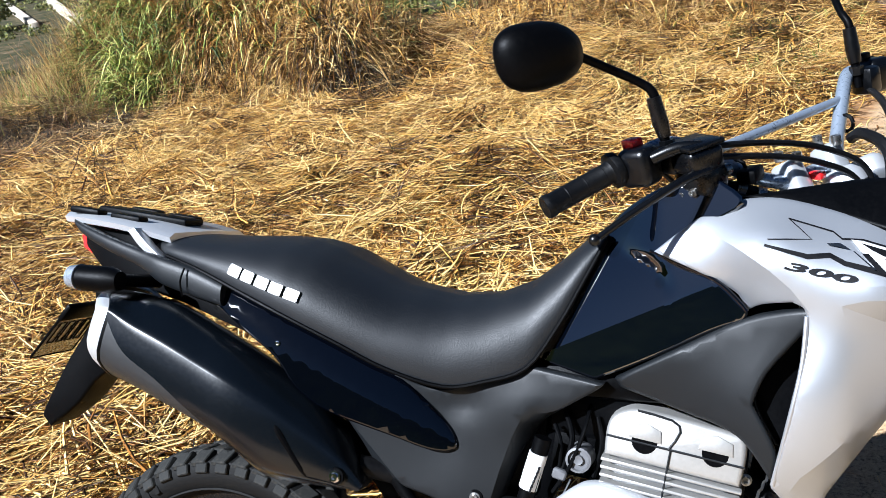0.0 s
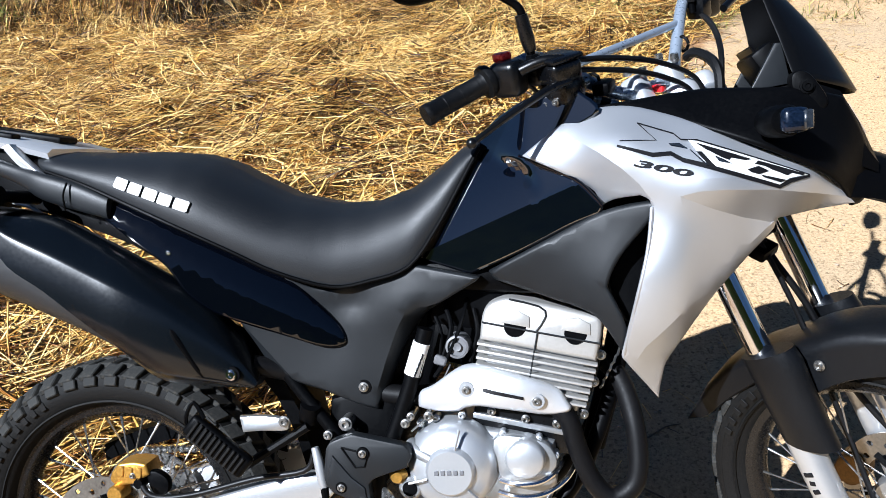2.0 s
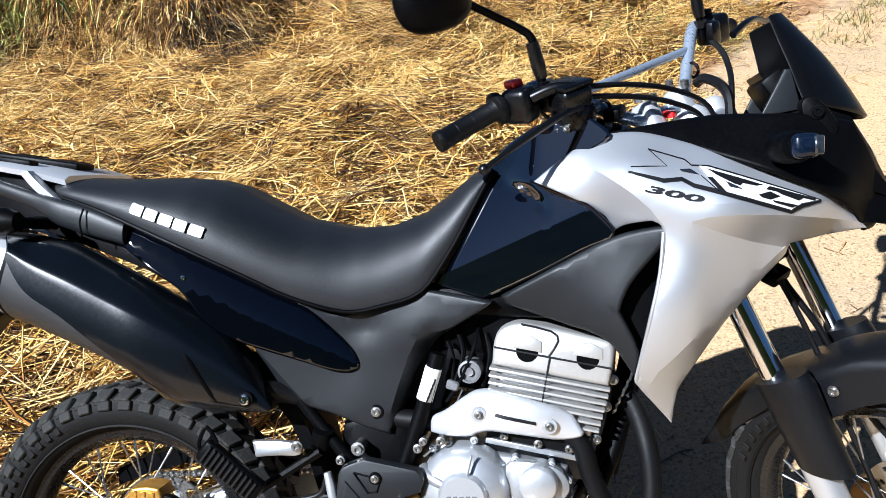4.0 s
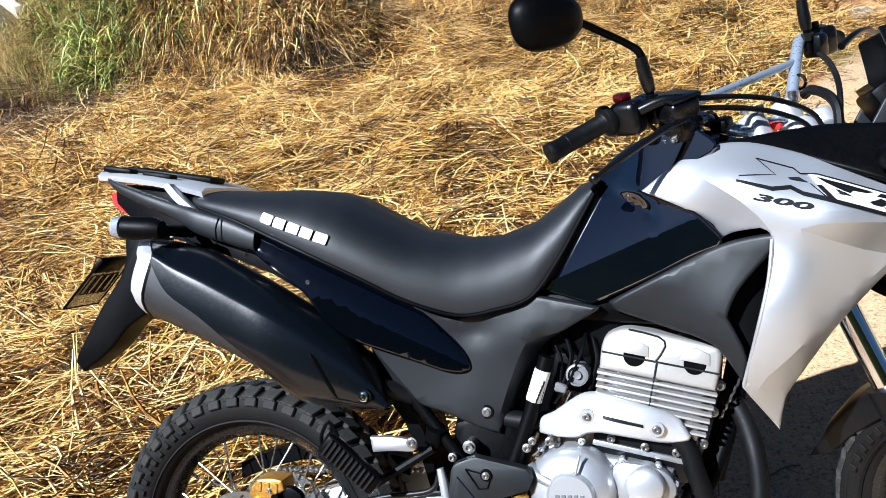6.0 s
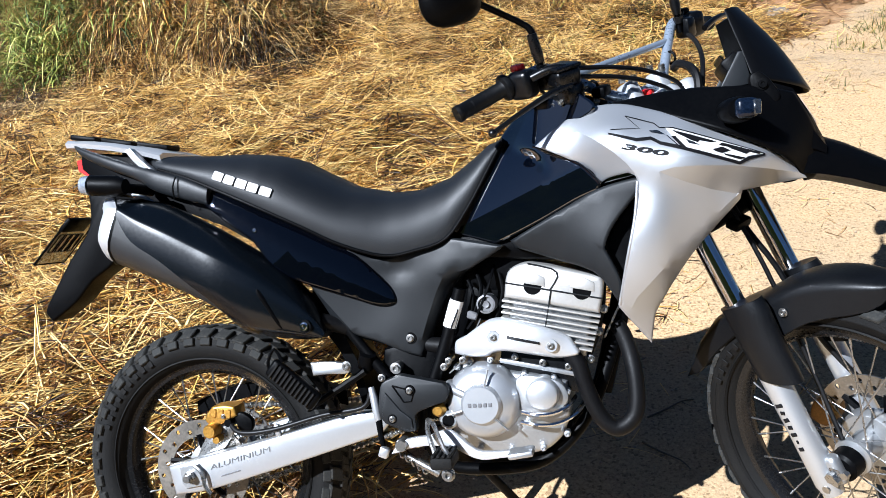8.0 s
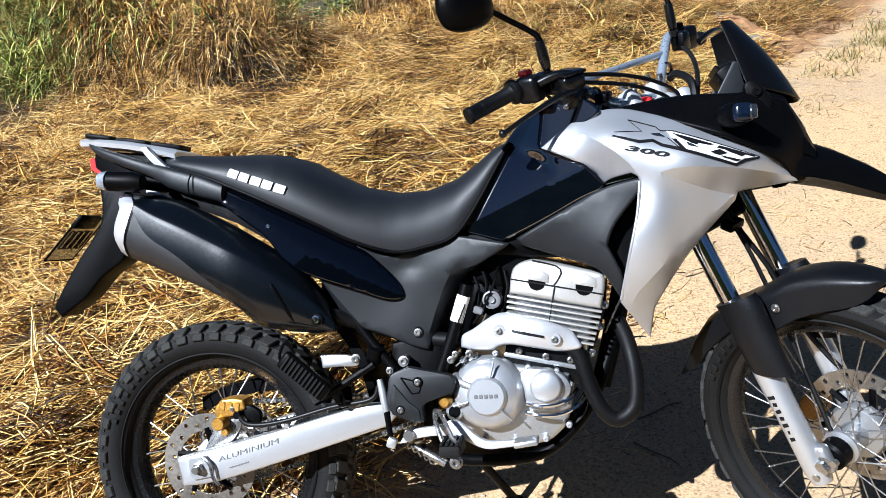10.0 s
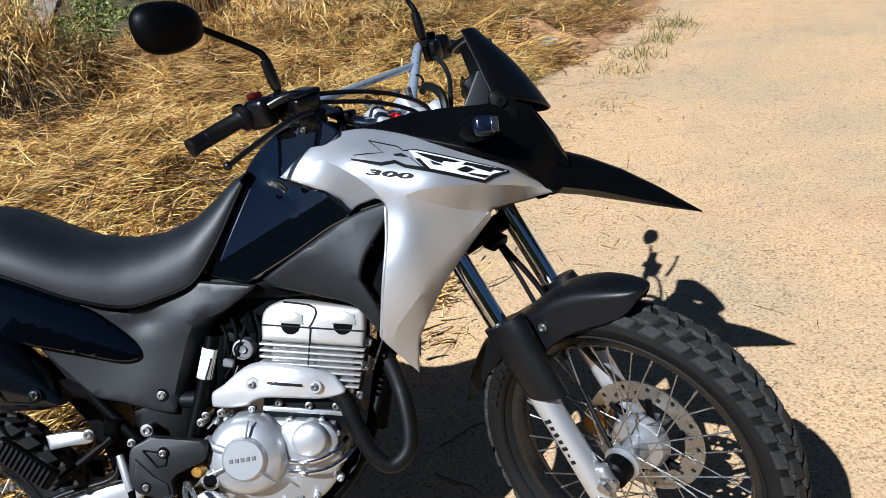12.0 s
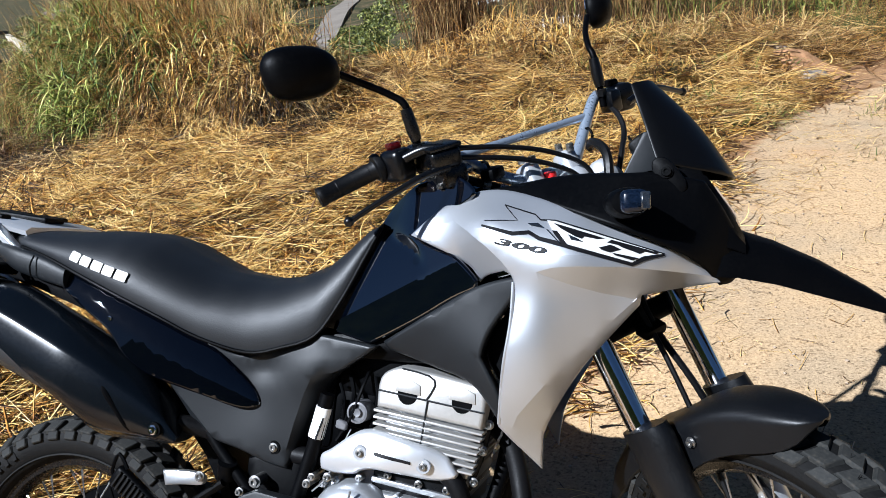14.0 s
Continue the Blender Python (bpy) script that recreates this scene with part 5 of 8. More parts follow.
words_on("lettering", "ALUMINIUM", 0.0165, (0.046, 0.3375), (0.98, 0.27), lambda x, z: -0.1382, GREYPRINT, sw, 1.7, 0.3, heavy=-0.012)
part("small_lettering", panel([(0.07, 0.3255), (0.071, 0.3230), (0.118, 0.3355), (0.117, 0.3380)], lambda x, z: -0.1392, 0.0008, 0, 0, 0.05), GREYPRINT, sw)
ax = bmesh.new()
lathe([(0.004, -0.154), (0.013, -0.154), (0.013, -0.142), (0.017, -0.141), (0.017, -0.137)], (0.0, 0, 0.325), 6, bm=ax)
rod((0, -0.165, 0.325), (0, 0.165, 0.325), 0.008, 12, ax)
part("axle", ax, STEEL, bike, "steel axle nut")
part("chain_adjuster", plate([(-0.025, 0.345), (0.02, 0.353), (0.034, 0.33), (0.028, 0.305), (-0.012, 0.298), (-0.022, 0.31)], -0.1435, -0.1385, 0.0015, 1), ALU, bike)
part("adjuster_clip", tube([(0.012, -0.147, 0.352), (0.03, -0.15, 0.335), (0.036, -0.15, 0.305), (0.048, -0.148, 0.288)], 0.004, 6), STEEL, bike)

# rear brake
cal = part("rear_caliper", plate(outline([(0.036, 0.458, 1), (0.050, 0.473, 1), (0.080, 0.476), (0.104, 0.472, 1), (0.108, 0.452, 1), (0.090, 0.442), (0.072, 0.434, 1), (0.046, 0.432), (0.032, 0.442)]), -0.118, -0.066, 0.005, 3), GOLD, bike, "gold brake caliper")
for k in range(3):
    part("rib", block((0.014, 0.004, 0.020), 0.0015, 1, pose(0.054 + 0.017 * k, -0.1185, 0.460 - 0.002 * k, 0, 8, 0)), GOLD, cal)
part("piston_housing", lathe([(0.003, -0.131), (0.013, -0.131), (0.0155, -0.127), (0.0165, -0.09)], (0.045, 0, 0.420), 24), GOLD, cal)
part("lug", lathe([(0.003, -0.124), (0.008, -0.124), (0.009, -0.09)], (0.057, 0, 0.400), 16), GOLD, cal)
part("slide_pin", lathe([(0.003, -0.126), (0.0085, -0.126), (0.010, -0.118), (0.010, -0.09)], (0.090, 0, 0.438), 18), BLACKP, cal)
part("bolt", hexbolt((0.078, -0.119, 0.452), 0.0045), STEEL, cal)
part("pad_cover", plate(outline([(0.100, 0.450), (0.118, 0.456), (0.140, 0.440), (0.136, 0.416), (0.112, 0.412)]), -0.112, -0.095, 0.003), BLACKP, cal)
part("caliper_bracket", plate(outline([(-0.01, 0.34), (0.02, 0.40), (0.055, 0.43), (0.09, 0.42), (0.07, 0.38), (0.03, 0.345)]), -0.1, -0.09, 0.003), STEEL, bike, "grey steel caliper bracket")
part("brake_hose", tube([(0.085, -0.11, 0.445), (0.12, -0.135, 0.42), (0.2, -0.142, 0.425), (0.32, -0.145, 0.455), (0.41, -0.15, 0.47), (0.43, -0.15, 0.50)], 0.0055), HOSE, bike, "black rubber brake hose")
part("hose_clamp", block((0.012, 0.012, 0.026), 0.003, 2, pose(0.21, -0.134, 0.422, 0, -10, 0)), ALUW, bike)

# chain and its guard, on the far side
gd = bmesh.new()
loft([[(x, y, z - 0.035), (x, y, z), (x, y + 0.03, z + 0.004), (x, y + 0.03, z - 0.03)] for x, y, z in ((-0.09, 0.075, 0.445), (-0.02, 0.075, 0.472), (0.06, 0.075, 0.49), (0.16, 0.075, 0.495), (0.24, 0.075, 0.475), (0.3, 0.075, 0.46))], gd)
part("chain_guard", gd, BLACKP, bike, "black plastic chain guard")
for k in range(44):
    ch = bmesh.new()
    x = 0.0 + k * 0.0125
    block((0.013, 0.016, 0.010 if k % 2 else 0.014), 0.003, 1, pose(x, 0.085, 0.43 + 0.0002 * k, 0, 0, 0), ch)
    part("chain_link", ch, STEEL, bike)
    part("chain_link", block((0.013, 0.016, 0.010 if k % 2 else 0.014), 0.003, 1, pose(x, 0.085, 0.222 + 0.004 * k, 0, -18, 0)), STEEL, bike)

# ---- seat ----
SX = [-0.085, -0.02, 0.06, 0.15, 0.22, 0.268, 0.318, 0.393, 0.48, 0.545, 0.61, 0.66, 0.70, 0.735]
ST = [1.044, 1.040, 1.033, 1.029, 1.020, 1.004, 0.975, 0.936, 0.916, 0.917, 0.938, 0.972, 1.002, 1.012]
SB = [1.022, 1.004, 0.977, 0.938, 0.905, 0.881, 0.854, 0.813, 0.783, 0.789, 0.809, 0.872, 0.938, 0.998]
SW = [0.085, 0.135, 0.158, 0.178, 0.186, 0.184, 0.178, 0.166, 0.150, 0.140, 0.130, 0.118, 0.108, 0.095]


def seat_at(x):
    return [float(np.interp(x, SX, a)) for a in (ST, SB, SW)]


def seat_y(x, z):
    t, b, w = seat_at(x)
    h = min(max((z - b) / (t - b), 0), 0.98)
    return -w * (1 - h**3.4) ** 0.5 * (0.965 + 0.035 * min(1, h * 5))


secs = []
for x in spline([[v] for v in SX], 3)[:, 0]:
    t, b, w = seat_at(x)
    hs = [0.0, 0.06, 0.18, 0.35, 0.52, 0.68, 0.8, 0.89, 0.95, 0.98]
    right = [(x, seat_y(x, b + h * (t - b)), b + h * (t - b)) for h in hs]
    top = [(x, y * abs(right[-1][1]), t + 0.0 * y) for y in (-0.75, -0.4, 0, 0.4, 0.75)]
    secs.append([(x, -w * 0.9, b)] + right + top + [(p[0], -p[1], p[2]) for p in right[::-1]] + [(x, w * 0.9, b)])
seat = part("seat", loft(secs), SEAT, bike, "black textured vinyl seat", sharp=60)
piping = [(x, seat_y(x, seat_at(x)[1] + 0.002) - 0.001, seat_at(x)[1] + 0.001) for x in (-0.02, 0.06, 0.15, 0.22, 0.318, 0.393, 0.48, 0.545, 0.61, 0.66, 0.70, 0.735)]
pair("seat_edge", tube(piping, 0.0035, 8, 4), BLACKP, seat)
# maker's mark on the seat: five plain white blocks
a0, a1 = Vector((0.1265, 0.9715)), Vector((0.258, 0.9215))
run = (a1 - a0).normalized()
rise = Vector((-run.y, run.x))
for k, wd in enumerate((0.0250, 0.0235, 0.0250, 0.0235, 0.0250)):
    o = a0 + run * (k * 0.0287)
    hgt = 0.0180
    pts = [o + run * 0.0015, o + run * (wd - 0.0015), o + run * wd + rise * 0.002, o + run * wd + rise * (hgt - 0.002), o + run * (wd - 0.0015) + rise * hgt, o + run * 0.0015 + rise * hgt, o + rise * (hgt - 0.002), o + rise * 0.002]
    print_on("white_mark", [tuple(p) for p in pts], seat_y, WHITEPRINT, seat, lift=0.004, step=0.005)

# ---- tail ----
rk = bmesh.new()
loft([[(x, -w, z - 0.010), (x, -w - 0.004, z), (x, -w * 0.9, z + 0.008), (x, 0, z + 0.010), (x, w * 0.9, z + 0.008), (x, w + 0.004, z), (x, w, z - 0.010)] for x, w, z in ((-0.285, 0.05, 1.083), (-0.275, 0.085, 1.088), (-0.22, 0.105, 1.082), (-0.14, 0.118, 1.068), (-0.07, 0.122, 1.052), (-0.02, 0.118, 1.036))], rk)
rack = part("rear_rack", rk, WHITEALU, bike, "silver painted rear carrier")
for y in (-0.085, 0.085):
    for x0, x1 in ((-0.255, -0.19), (-0.165, -0.10)):
        part("rubber_pad", block((x1 - x0, 0.028, 0.012), 0.004, 2, pose((x0 + x1) / 2, y, 1.086 - (x0 + x1 + 0.44) / 2 * 0.2 + 0.008, 0, 11, 0)), BLACKP, rack)
part("rubber_pad", block((0.2, 0.06, 0.012), 0.004, 2, pose(-0.15, 0, 1.082, 0, 11, 0)), BLACKP, rack)
pair("rack_foot", plate(outline([(-0.092, 1.052, 1), (-0.078, 1.056, 1), (-0.052, 1.026), (-0.022, 0.998, 1), (-0.042, 1.0, 1), (-0.07, 1.024)]), -0.142, -0.12, 0.003), WHITEALU, bike, "silver rack foot")
part("tail_cowl", loft([[(x, -w, z0), (x, -w * 1.02, (z0 + z1) / 2), (x, -w * 0.9, z1), (x, w * 0.9, z1), (x, w * 1.02, (z0 + z1) / 2), (x, w, z0)] for x, w, z0, z1 in ((-0.262, 0.05, 1.03, 1.07), (-0.2, 0.085, 0.99, 1.06), (-0.1, 0.105, 0.95, 1.045), (0.0, 0.115, 0.92, 1.02), (0.12, 0.12, 0.87, 0.96), (0.3, 0.12, 0.76, 0.85))]), BLACKP, bike, "black plastic tail cowl")
GRAB_T = [(-0.244, 1.081), (-0.207, 1.067), (-0.145, 1.045), (-0.068, 1.019), (-0.024, 1.005), (0.048, 0.983), (0.112, 0.955)]
GRAB_B = [(-0.230, 1.057), (-0.199, 1.040), (-0.142, 1.015), (-0.072, 0.987), (-0.022, 0.957), (0.043, 0.935), (0.108, 0.917)]
gb = []
for t, b, w in zip(spline(GRAB_T, 4), spline(GRAB_B, 4), np.interp(range(25), [0, 8, 16, 24], [0.092, 0.122, 0.146, 0.160])):
    ring = []
    for a in np.arange(20) * math.pi / 10:
        c, q = np.sign(math.cos(a)) * abs(math.cos(a)) ** 0.8, np.sign(math.sin(a)) * abs(math.sin(a)) ** 0.8
        ring.append(((t[0] + b[0]) / 2 + (t[0] - b[0]) / 2 * q, -w + 0.013 * c, (t[1] + b[1]) / 2 + (t[1] - b[1]) / 2 * q))
    gb.append(ring)
rail_ = pair("grab_rail", loft(gb), DARK, bike, "charcoal grab rail", sharp=60)
pair("rail_joint", tube([(0.040, -0.168, 0.983), (0.036, -0.176, 0.962), (0.034, -0.170, 0.936)], 0.0016, 6, 3), BLACKP, rail_)
part("tail_lamp", loft([[(x, -0.032, z0), (x, -0.036, z1), (x, 0.036, z1), (x, 0.032, z0)] for x, z0, z1 in ((-0.285, 1.028, 1.052), (-0.262, 1.012, 1.055), (-0.24, 1.0, 1.055))]), REDP, bike, "red tail lamp")
pair("tail_trim", tube([(-0.085, -0.135, 0.955), (-0.05, -0.14, 0.945), (-0.02, -0.142, 0.925), (0.01, -0.14, 0.91)], 0.004, 8), WHITEALU, bike)
for s in (-1, 1):
    tl = part("tail_indicator", lathe([(0.004, -0.078), (0.018, -0.078), (0.0215, -0.076), (0.0225, -0.02), (0.016, 0.0)], (0, 0, 0), 24, axis="x"), BLACKP, bike, "black tail indicator with clear lens", m=Matrix.Translation((-0.042, s * 0.228, 0.968)) @ Matrix.Rotation(radians(6), 4, "Y"))
    part("lens", lathe([(0.002, -0.107), (0.012, -0.105), (0.019, -0.099), (0.0225, -0.080)], (0, 0, 0), 24, axis="x"), LENSPALE, tl, "clear faceted lens")
    part("stalk", tube([(-0.03, 0, 0), (-0.012, -s * 0.05, -0.004), (0.0, -s * 0.10, -0.008)], [0.013, 0.011, 0.012], 12, 3), BLACKP, tl)
mf = [(-0.262, 0.985, 1), (-0.195, 0.985, 1), (-0.190, 0.92), (-0.200, 0.85), (-0.2133, 0.804), (-0.270, 0.766), (-0.3215, 0.716), (-0.388, 0.6735, 1), (-0.404, 0.692, 1), (-0.3986, 0.713), (-0.333, 0.809), (-0.2664, 0.897)]
part("tail_mudguard", plate(outline(mf), -0.04, 0.04, 0.010, 3), BLACKP, bike, "black tail mudguard")
PLATE_AT = Matrix.Translation((-0.362, 0.0, 0.862)) @ Matrix.Rotation(radians(46), 4, "Y")
pl = part("number_plate", block((0.0025, 0.11, 0.136), 0.001, 1, PLATE_AT), PLATE, bike, "bare metal back of a number plate in a dark frame")
for k in range(4):
    x0 = -0.044 + 0.0235 * k
    ring = [(-0.0022, x0, -0.028), (-0.0022, x0 + 0.016, -0.028), (-0.0022, x0 + 0.016, 0.028), (-0.0022, x0, 0.028), (-0.0022, x0, -0.028)]
    part("embossed_bar", tube([PLATE_AT @ Vector((-p[0], p[1], p[2])) for p in ring], 0.0016, 5, 1), BLACKPRINT, pl)
part("plate_frame", tube([PLATE_AT @ Vector(p) for p in ((0, -0.055, -0.069), (0, -0.055, 0.069), (0, 0.055, 0.069), (0, 0.055, -0.069), (0, -0.055, -0.069))], 0.0028, 6, 1), BLACKP, pl)
part("plate_holder", block((0.012, 0.09, 0.04), 0.005, 2, PLATE_AT @ Matrix.Translation((0.004, -0.02, 0.062))), BLACKP, pl)

# ---- side panels ----
GLOSSY = [(0.094, 0.951, 1), (0.139, 0.938), (0.2045, 0.9105), (0.267, 0.885), (0.325, 0.8615), (0.374, 0.8285), (0.402, 0.8104), (0.429, 0.780), (0.4766, 0.7286), (0.492, 0.706), (0.496, 0.688), (0.485, 0.680), (0.4665, 0.680), (0.441, 0.687), (0.392, 0.7075), (0.3115, 0.738, 1), (0.276, 0.7555), (0.2386, 0.786), (0.215, 0.8205), (0.197, 0.841), (0.152, 0.874), (0.096, 0.918, 1)]
FLANK = [(0.095, 0.930), (0.200, 0.866), (0.300, 0.803), (0.400, 0.742), (0.488, 0.690)]


def gloss_y(x, z):
    """The gloss panel: fullest in the middle of its length, rolling in above the fold along its flank and nearly upright below it."""
    s_ = (x - 0.095) * 0.851 - (z - 0.930) * 0.525
    v = (x - 0.095) * 0.525 + (z - 0.930) * 0.851
    y = -0.160 - 0.150 * s_ + 0.440 * s_ * s_
    return y + (0.30 * v + 2.5 * v * v if v > 0 else 0.05 * v)


gp_ = pair("side_panel", panel(outline(GLOSSY), gloss_y, 0.010, 0.005, 0.004, 0.018, creases=(FLANK,)), GLOSS, bike, "gloss black tail side panel", sharp=16)
part("bolt", hexbolt((0.213, gloss_y(0.213, 0.856) - 0.001, 0.856), 0.0035, 0.003), CHROME, gp_)
grey_f = surface([(0.31, 0.735, -0.146), (0.40, 0.67, -0.134), (0.45, 0.775, -0.130), (0.49, 0.62, -0.131), (0.55, 0.59, -0.124), (0.52, 0.71, -0.126), (0.60, 0.75, -0.128), (0.60, 0.80, -0.120), (0.72, 0.78, -0.134), (0.62, 0.70, -0.122), (0.68, 0.75, -0.128), (0.48, 0.70, -0.126), (0.40, 0.81, -0.142)])
GREYC = [(0.398, 0.812, 1), (0.430, 0.789), (0.470, 0.778), (0.505, 0.783), (0.540, 0.793), (0.6146, 0.812, 1), (0.727, 0.788, 1), (0.715, 0.778), (0.6365, 0.732), (0.610, 0.700), (0.591, 0.673), (0.5626, 0.612), (0.541, 0.568, 1), (0.507, 0.578), (0.4506, 0.604), (0.405, 0.620), (0.3586, 0.640, 1), (0.335, 0.690), (0.3115, 0.737, 1), (0.355, 0.750), (0.39, 0.78)]
SPINE, TOE = [(0.600, 0.735), (0.5806, 0.7012), (0.560, 0.652), (0.5406, 0.5987)], [(0.336, 0.706), (0.370, 0.662), (0.404, 0.620)]


def cover_y(x, z):
    """The cover with its leading face and its lower rear face folded inwards, and a hollow under the seat."""
    y = grey_f(x, z)
    if z < 0.745:
        y += 0.9 * max(0.0, x - float(np.interp(z, [p[1] for p in SPINE][::-1], [p[0] for p in SPINE][::-1]))) * min(1.0, (0.745 - z) / 0.03)
    y += 0.5 * max(0.0, float(np.interp(z, [p[1] for p in TOE][::-1], [p[0] for p in TOE][::-1])) - x) * min(1.0, max(0.0, 0.72 - z) / 0.02)
    return y + 0.006 * math.exp(-(((x - 0.50) / 0.03) ** 2) - (((z - 0.752) / 0.018) ** 2))


cov = pair("side_cover", panel(outline(GREYC), cover_y, 0.02, 0.005, 0.004, 0.018, creases=(SPINE, TOE)), DARK, bike, "charcoal plastic side cover", sharp=30)
part("bolt_recess", lathe([(0.002, -0.0005), (0.0125, -0.0005), (0.0135, 0.004)], (0.5192, cover_y(0.5192, 0.608), 0.608), 20), BLACKP, cov)
part("bolt", hexbolt((0.5192, cover_y(0.5192, 0.608), 0.608), 0.007, 0.006), STEEL, cov)
# plain black blocks added to keep the gaps under tank and covers dark
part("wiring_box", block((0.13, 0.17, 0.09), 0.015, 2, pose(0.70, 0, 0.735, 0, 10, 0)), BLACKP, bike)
part("head_gap_filler", block((0.24, 0.19, 0.03), 0.01, 2, pose(0.84, 0, 0.772, 0, 12, 0)), BLACKP, bike)
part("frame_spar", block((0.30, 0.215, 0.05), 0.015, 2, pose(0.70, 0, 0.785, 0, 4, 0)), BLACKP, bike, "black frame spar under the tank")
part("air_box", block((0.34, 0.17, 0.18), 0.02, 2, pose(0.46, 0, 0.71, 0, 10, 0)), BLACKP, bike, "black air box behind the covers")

RIMLENS = material("lens_rim", (0.02, 0.024, 0.03), 0.25, metal=0.4, coat=1.0, vary=0.4, scale=40)

# ---- tank ----
tk = []
for x, w, b, t in ((0.66, 0.06, 0.84, 0.93), (0.70, 0.085, 0.82, 0.99), (0.75, 0.088, 0.80, 1.035), (0.82, 0.096, 0.80, 1.066), (0.90, 0.105, 0.80, 1.075), (0.98, 0.115, 0.80, 1.06), (1.05, 0.115, 0.82, 1.03)):
    q = np.arange(20) * math.pi / 10
    tk.append([(x, w * np.sign(math.cos(a)) * abs(math.cos(a)) ** 0.6, (b + t) / 2 + (t - b) / 2 * np.sign(math.sin(a)) * abs(math.sin(a)) ** 0.6) for a in q])
part("fuel_tank", loft(tk), TANKGLOSS, bike, "gloss black fuel tank", sharp=60)
TANK_FOLD = [(0.610, 0.8201), (0.8375, 0.9119)]
TANK_STEP = [(0.8375, 0.9119), (0.8325, 0.934), (0.8204, 0.9550), (0.7965, 0.979)]


def tank_f(x, z):
    """The tank's flank: a flat lower face that leans under, and above the fold a face that rolls in towards the top,
    set back a little behind the step. Fold and step are shaped to set where the reflected sky ends.
    """
    up = max(0.0, 0.927 * (z - 0.8201) - 0.374 * (x - 0.61))
    ahead = x - float(np.interp(z, [p[1] for p in TANK_STEP], [p[0] for p in TANK_STEP]))
    wide = 0.022 + 0.075 * smooth((z - 0.945) / 0.07)
    back = 1.0 - smooth((ahead + wide * 0.75) / wide)
    return -0.1765 - 0.235 * (x - 0.928) - 0.065 * (z - 0.8945) + up * (0.23 + (0.13 + 0.9 * up) * back)


TANKB = [(0.604, 0.8226, 1), (0.623, 0.843), (0.656, 0.8805), (0.696, 0.928), (0.7174, 0.965), (0.7266, 1.0026), (0.753, 1.035), (0.788, 1.056), (0.834, 1.074), (0.90, 1.076, 1), (0.93, 1.040), (0.865, 1.006), (0.816, 0.978, 1), (0.840, 0.962), (0.8885, 0.940), (0.917, 0.912), (0.9293, 0.896), (0.923, 0.882, 1), (0.881, 0.867), (0.824, 0.839), (0.7646, 0.8126), (0.7116, 0.791, 1), (0.663, 0.806)]
tside = pair("tank_side_panel", panel(outline(TANKB), tank_f, 0.012, 0.005, 0.005, 0.008, creases=(TANK_FOLD,)), TANKGLOSS, bike, "gloss black tank side panel tinted for the reflected sky", sharp=19)
pair("tank_edge", tube([(x, tank_f(x, z) + 0.002, z) for x, z in ((0.802, 0.981), (0.837, 0.9635), (0.8885, 0.939), (0.917, 0.911), (0.928, 0.896))], 0.0030, 8, 4), GLOSS, tside)

# ---- shrouds ----
silver_f = surface([(0.81, 0.978, -0.150), (0.85, 1.005, -0.158), (0.90, 1.035, -0.150), (0.95, 1.045, -0.150), (1.02, 1.03, -0.165), (1.135, 0.982, -0.185), (1.263, 0.922, -0.150), (1.31, 0.876, -0.118), (0.93, 0.90, -0.192), (0.955, 0.985, -0.222), (1.0, 0.93, -0.232), (1.10, 0.94, -0.232), (1.23, 0.92, -0.180), (1.183, 0.872, -0.205), (1.0, 0.89, -0.222), (0.99, 0.80, -0.222), (1.08, 0.80, -0.222), (1.0, 0.70, -0.195), (0.95, 0.675, -0.175), (1.01, 0.62, -0.14)])
SILV = [(0.808, 0.980, 1), (0.849, 1.010), (0.894, 1.038), (0.949, 1.048), (1.012, 1.036), (1.135, 0.985), (1.263, 0.925), (1.312, 0.877, 1), (1.25, 0.870), (1.190, 0.862, 1), (1.186, 0.846, 1), (1.09, 0.747), (1.026, 0.652), (1.014, 0.612), (1.008, 0.572, 1), (0.949, 0.655, 1), (0.972, 0.755), (0.990, 0.83), (0.998, 0.895), (0.982, 0.911, 1), (0.945, 0.905), (0.924, 0.892, 1), (0.918, 0.918), (0.878, 0.945)]
REAR_FOLD = [(0.8946, 0.9978), (0.925, 0.977), (0.955, 0.953), (0.980, 0.928), (0.996, 0.905)]
RIDGE = [(1.037, 0.907), (1.063, 0.9125), (1.10, 0.9127), (1.172, 0.908), (1.244, 0.897), (1.316, 0.8845)]
UNDER = [(1.037, 0.906), (1.0865, 0.8845), (1.13, 0.869), (1.180, 0.856), (1.30, 0.862)]
LOW_FOLD = [(1.184, 0.858), (1.126, 0.809), (1.039, 0.731), (0.985, 0.675), (0.966, 0.640)]


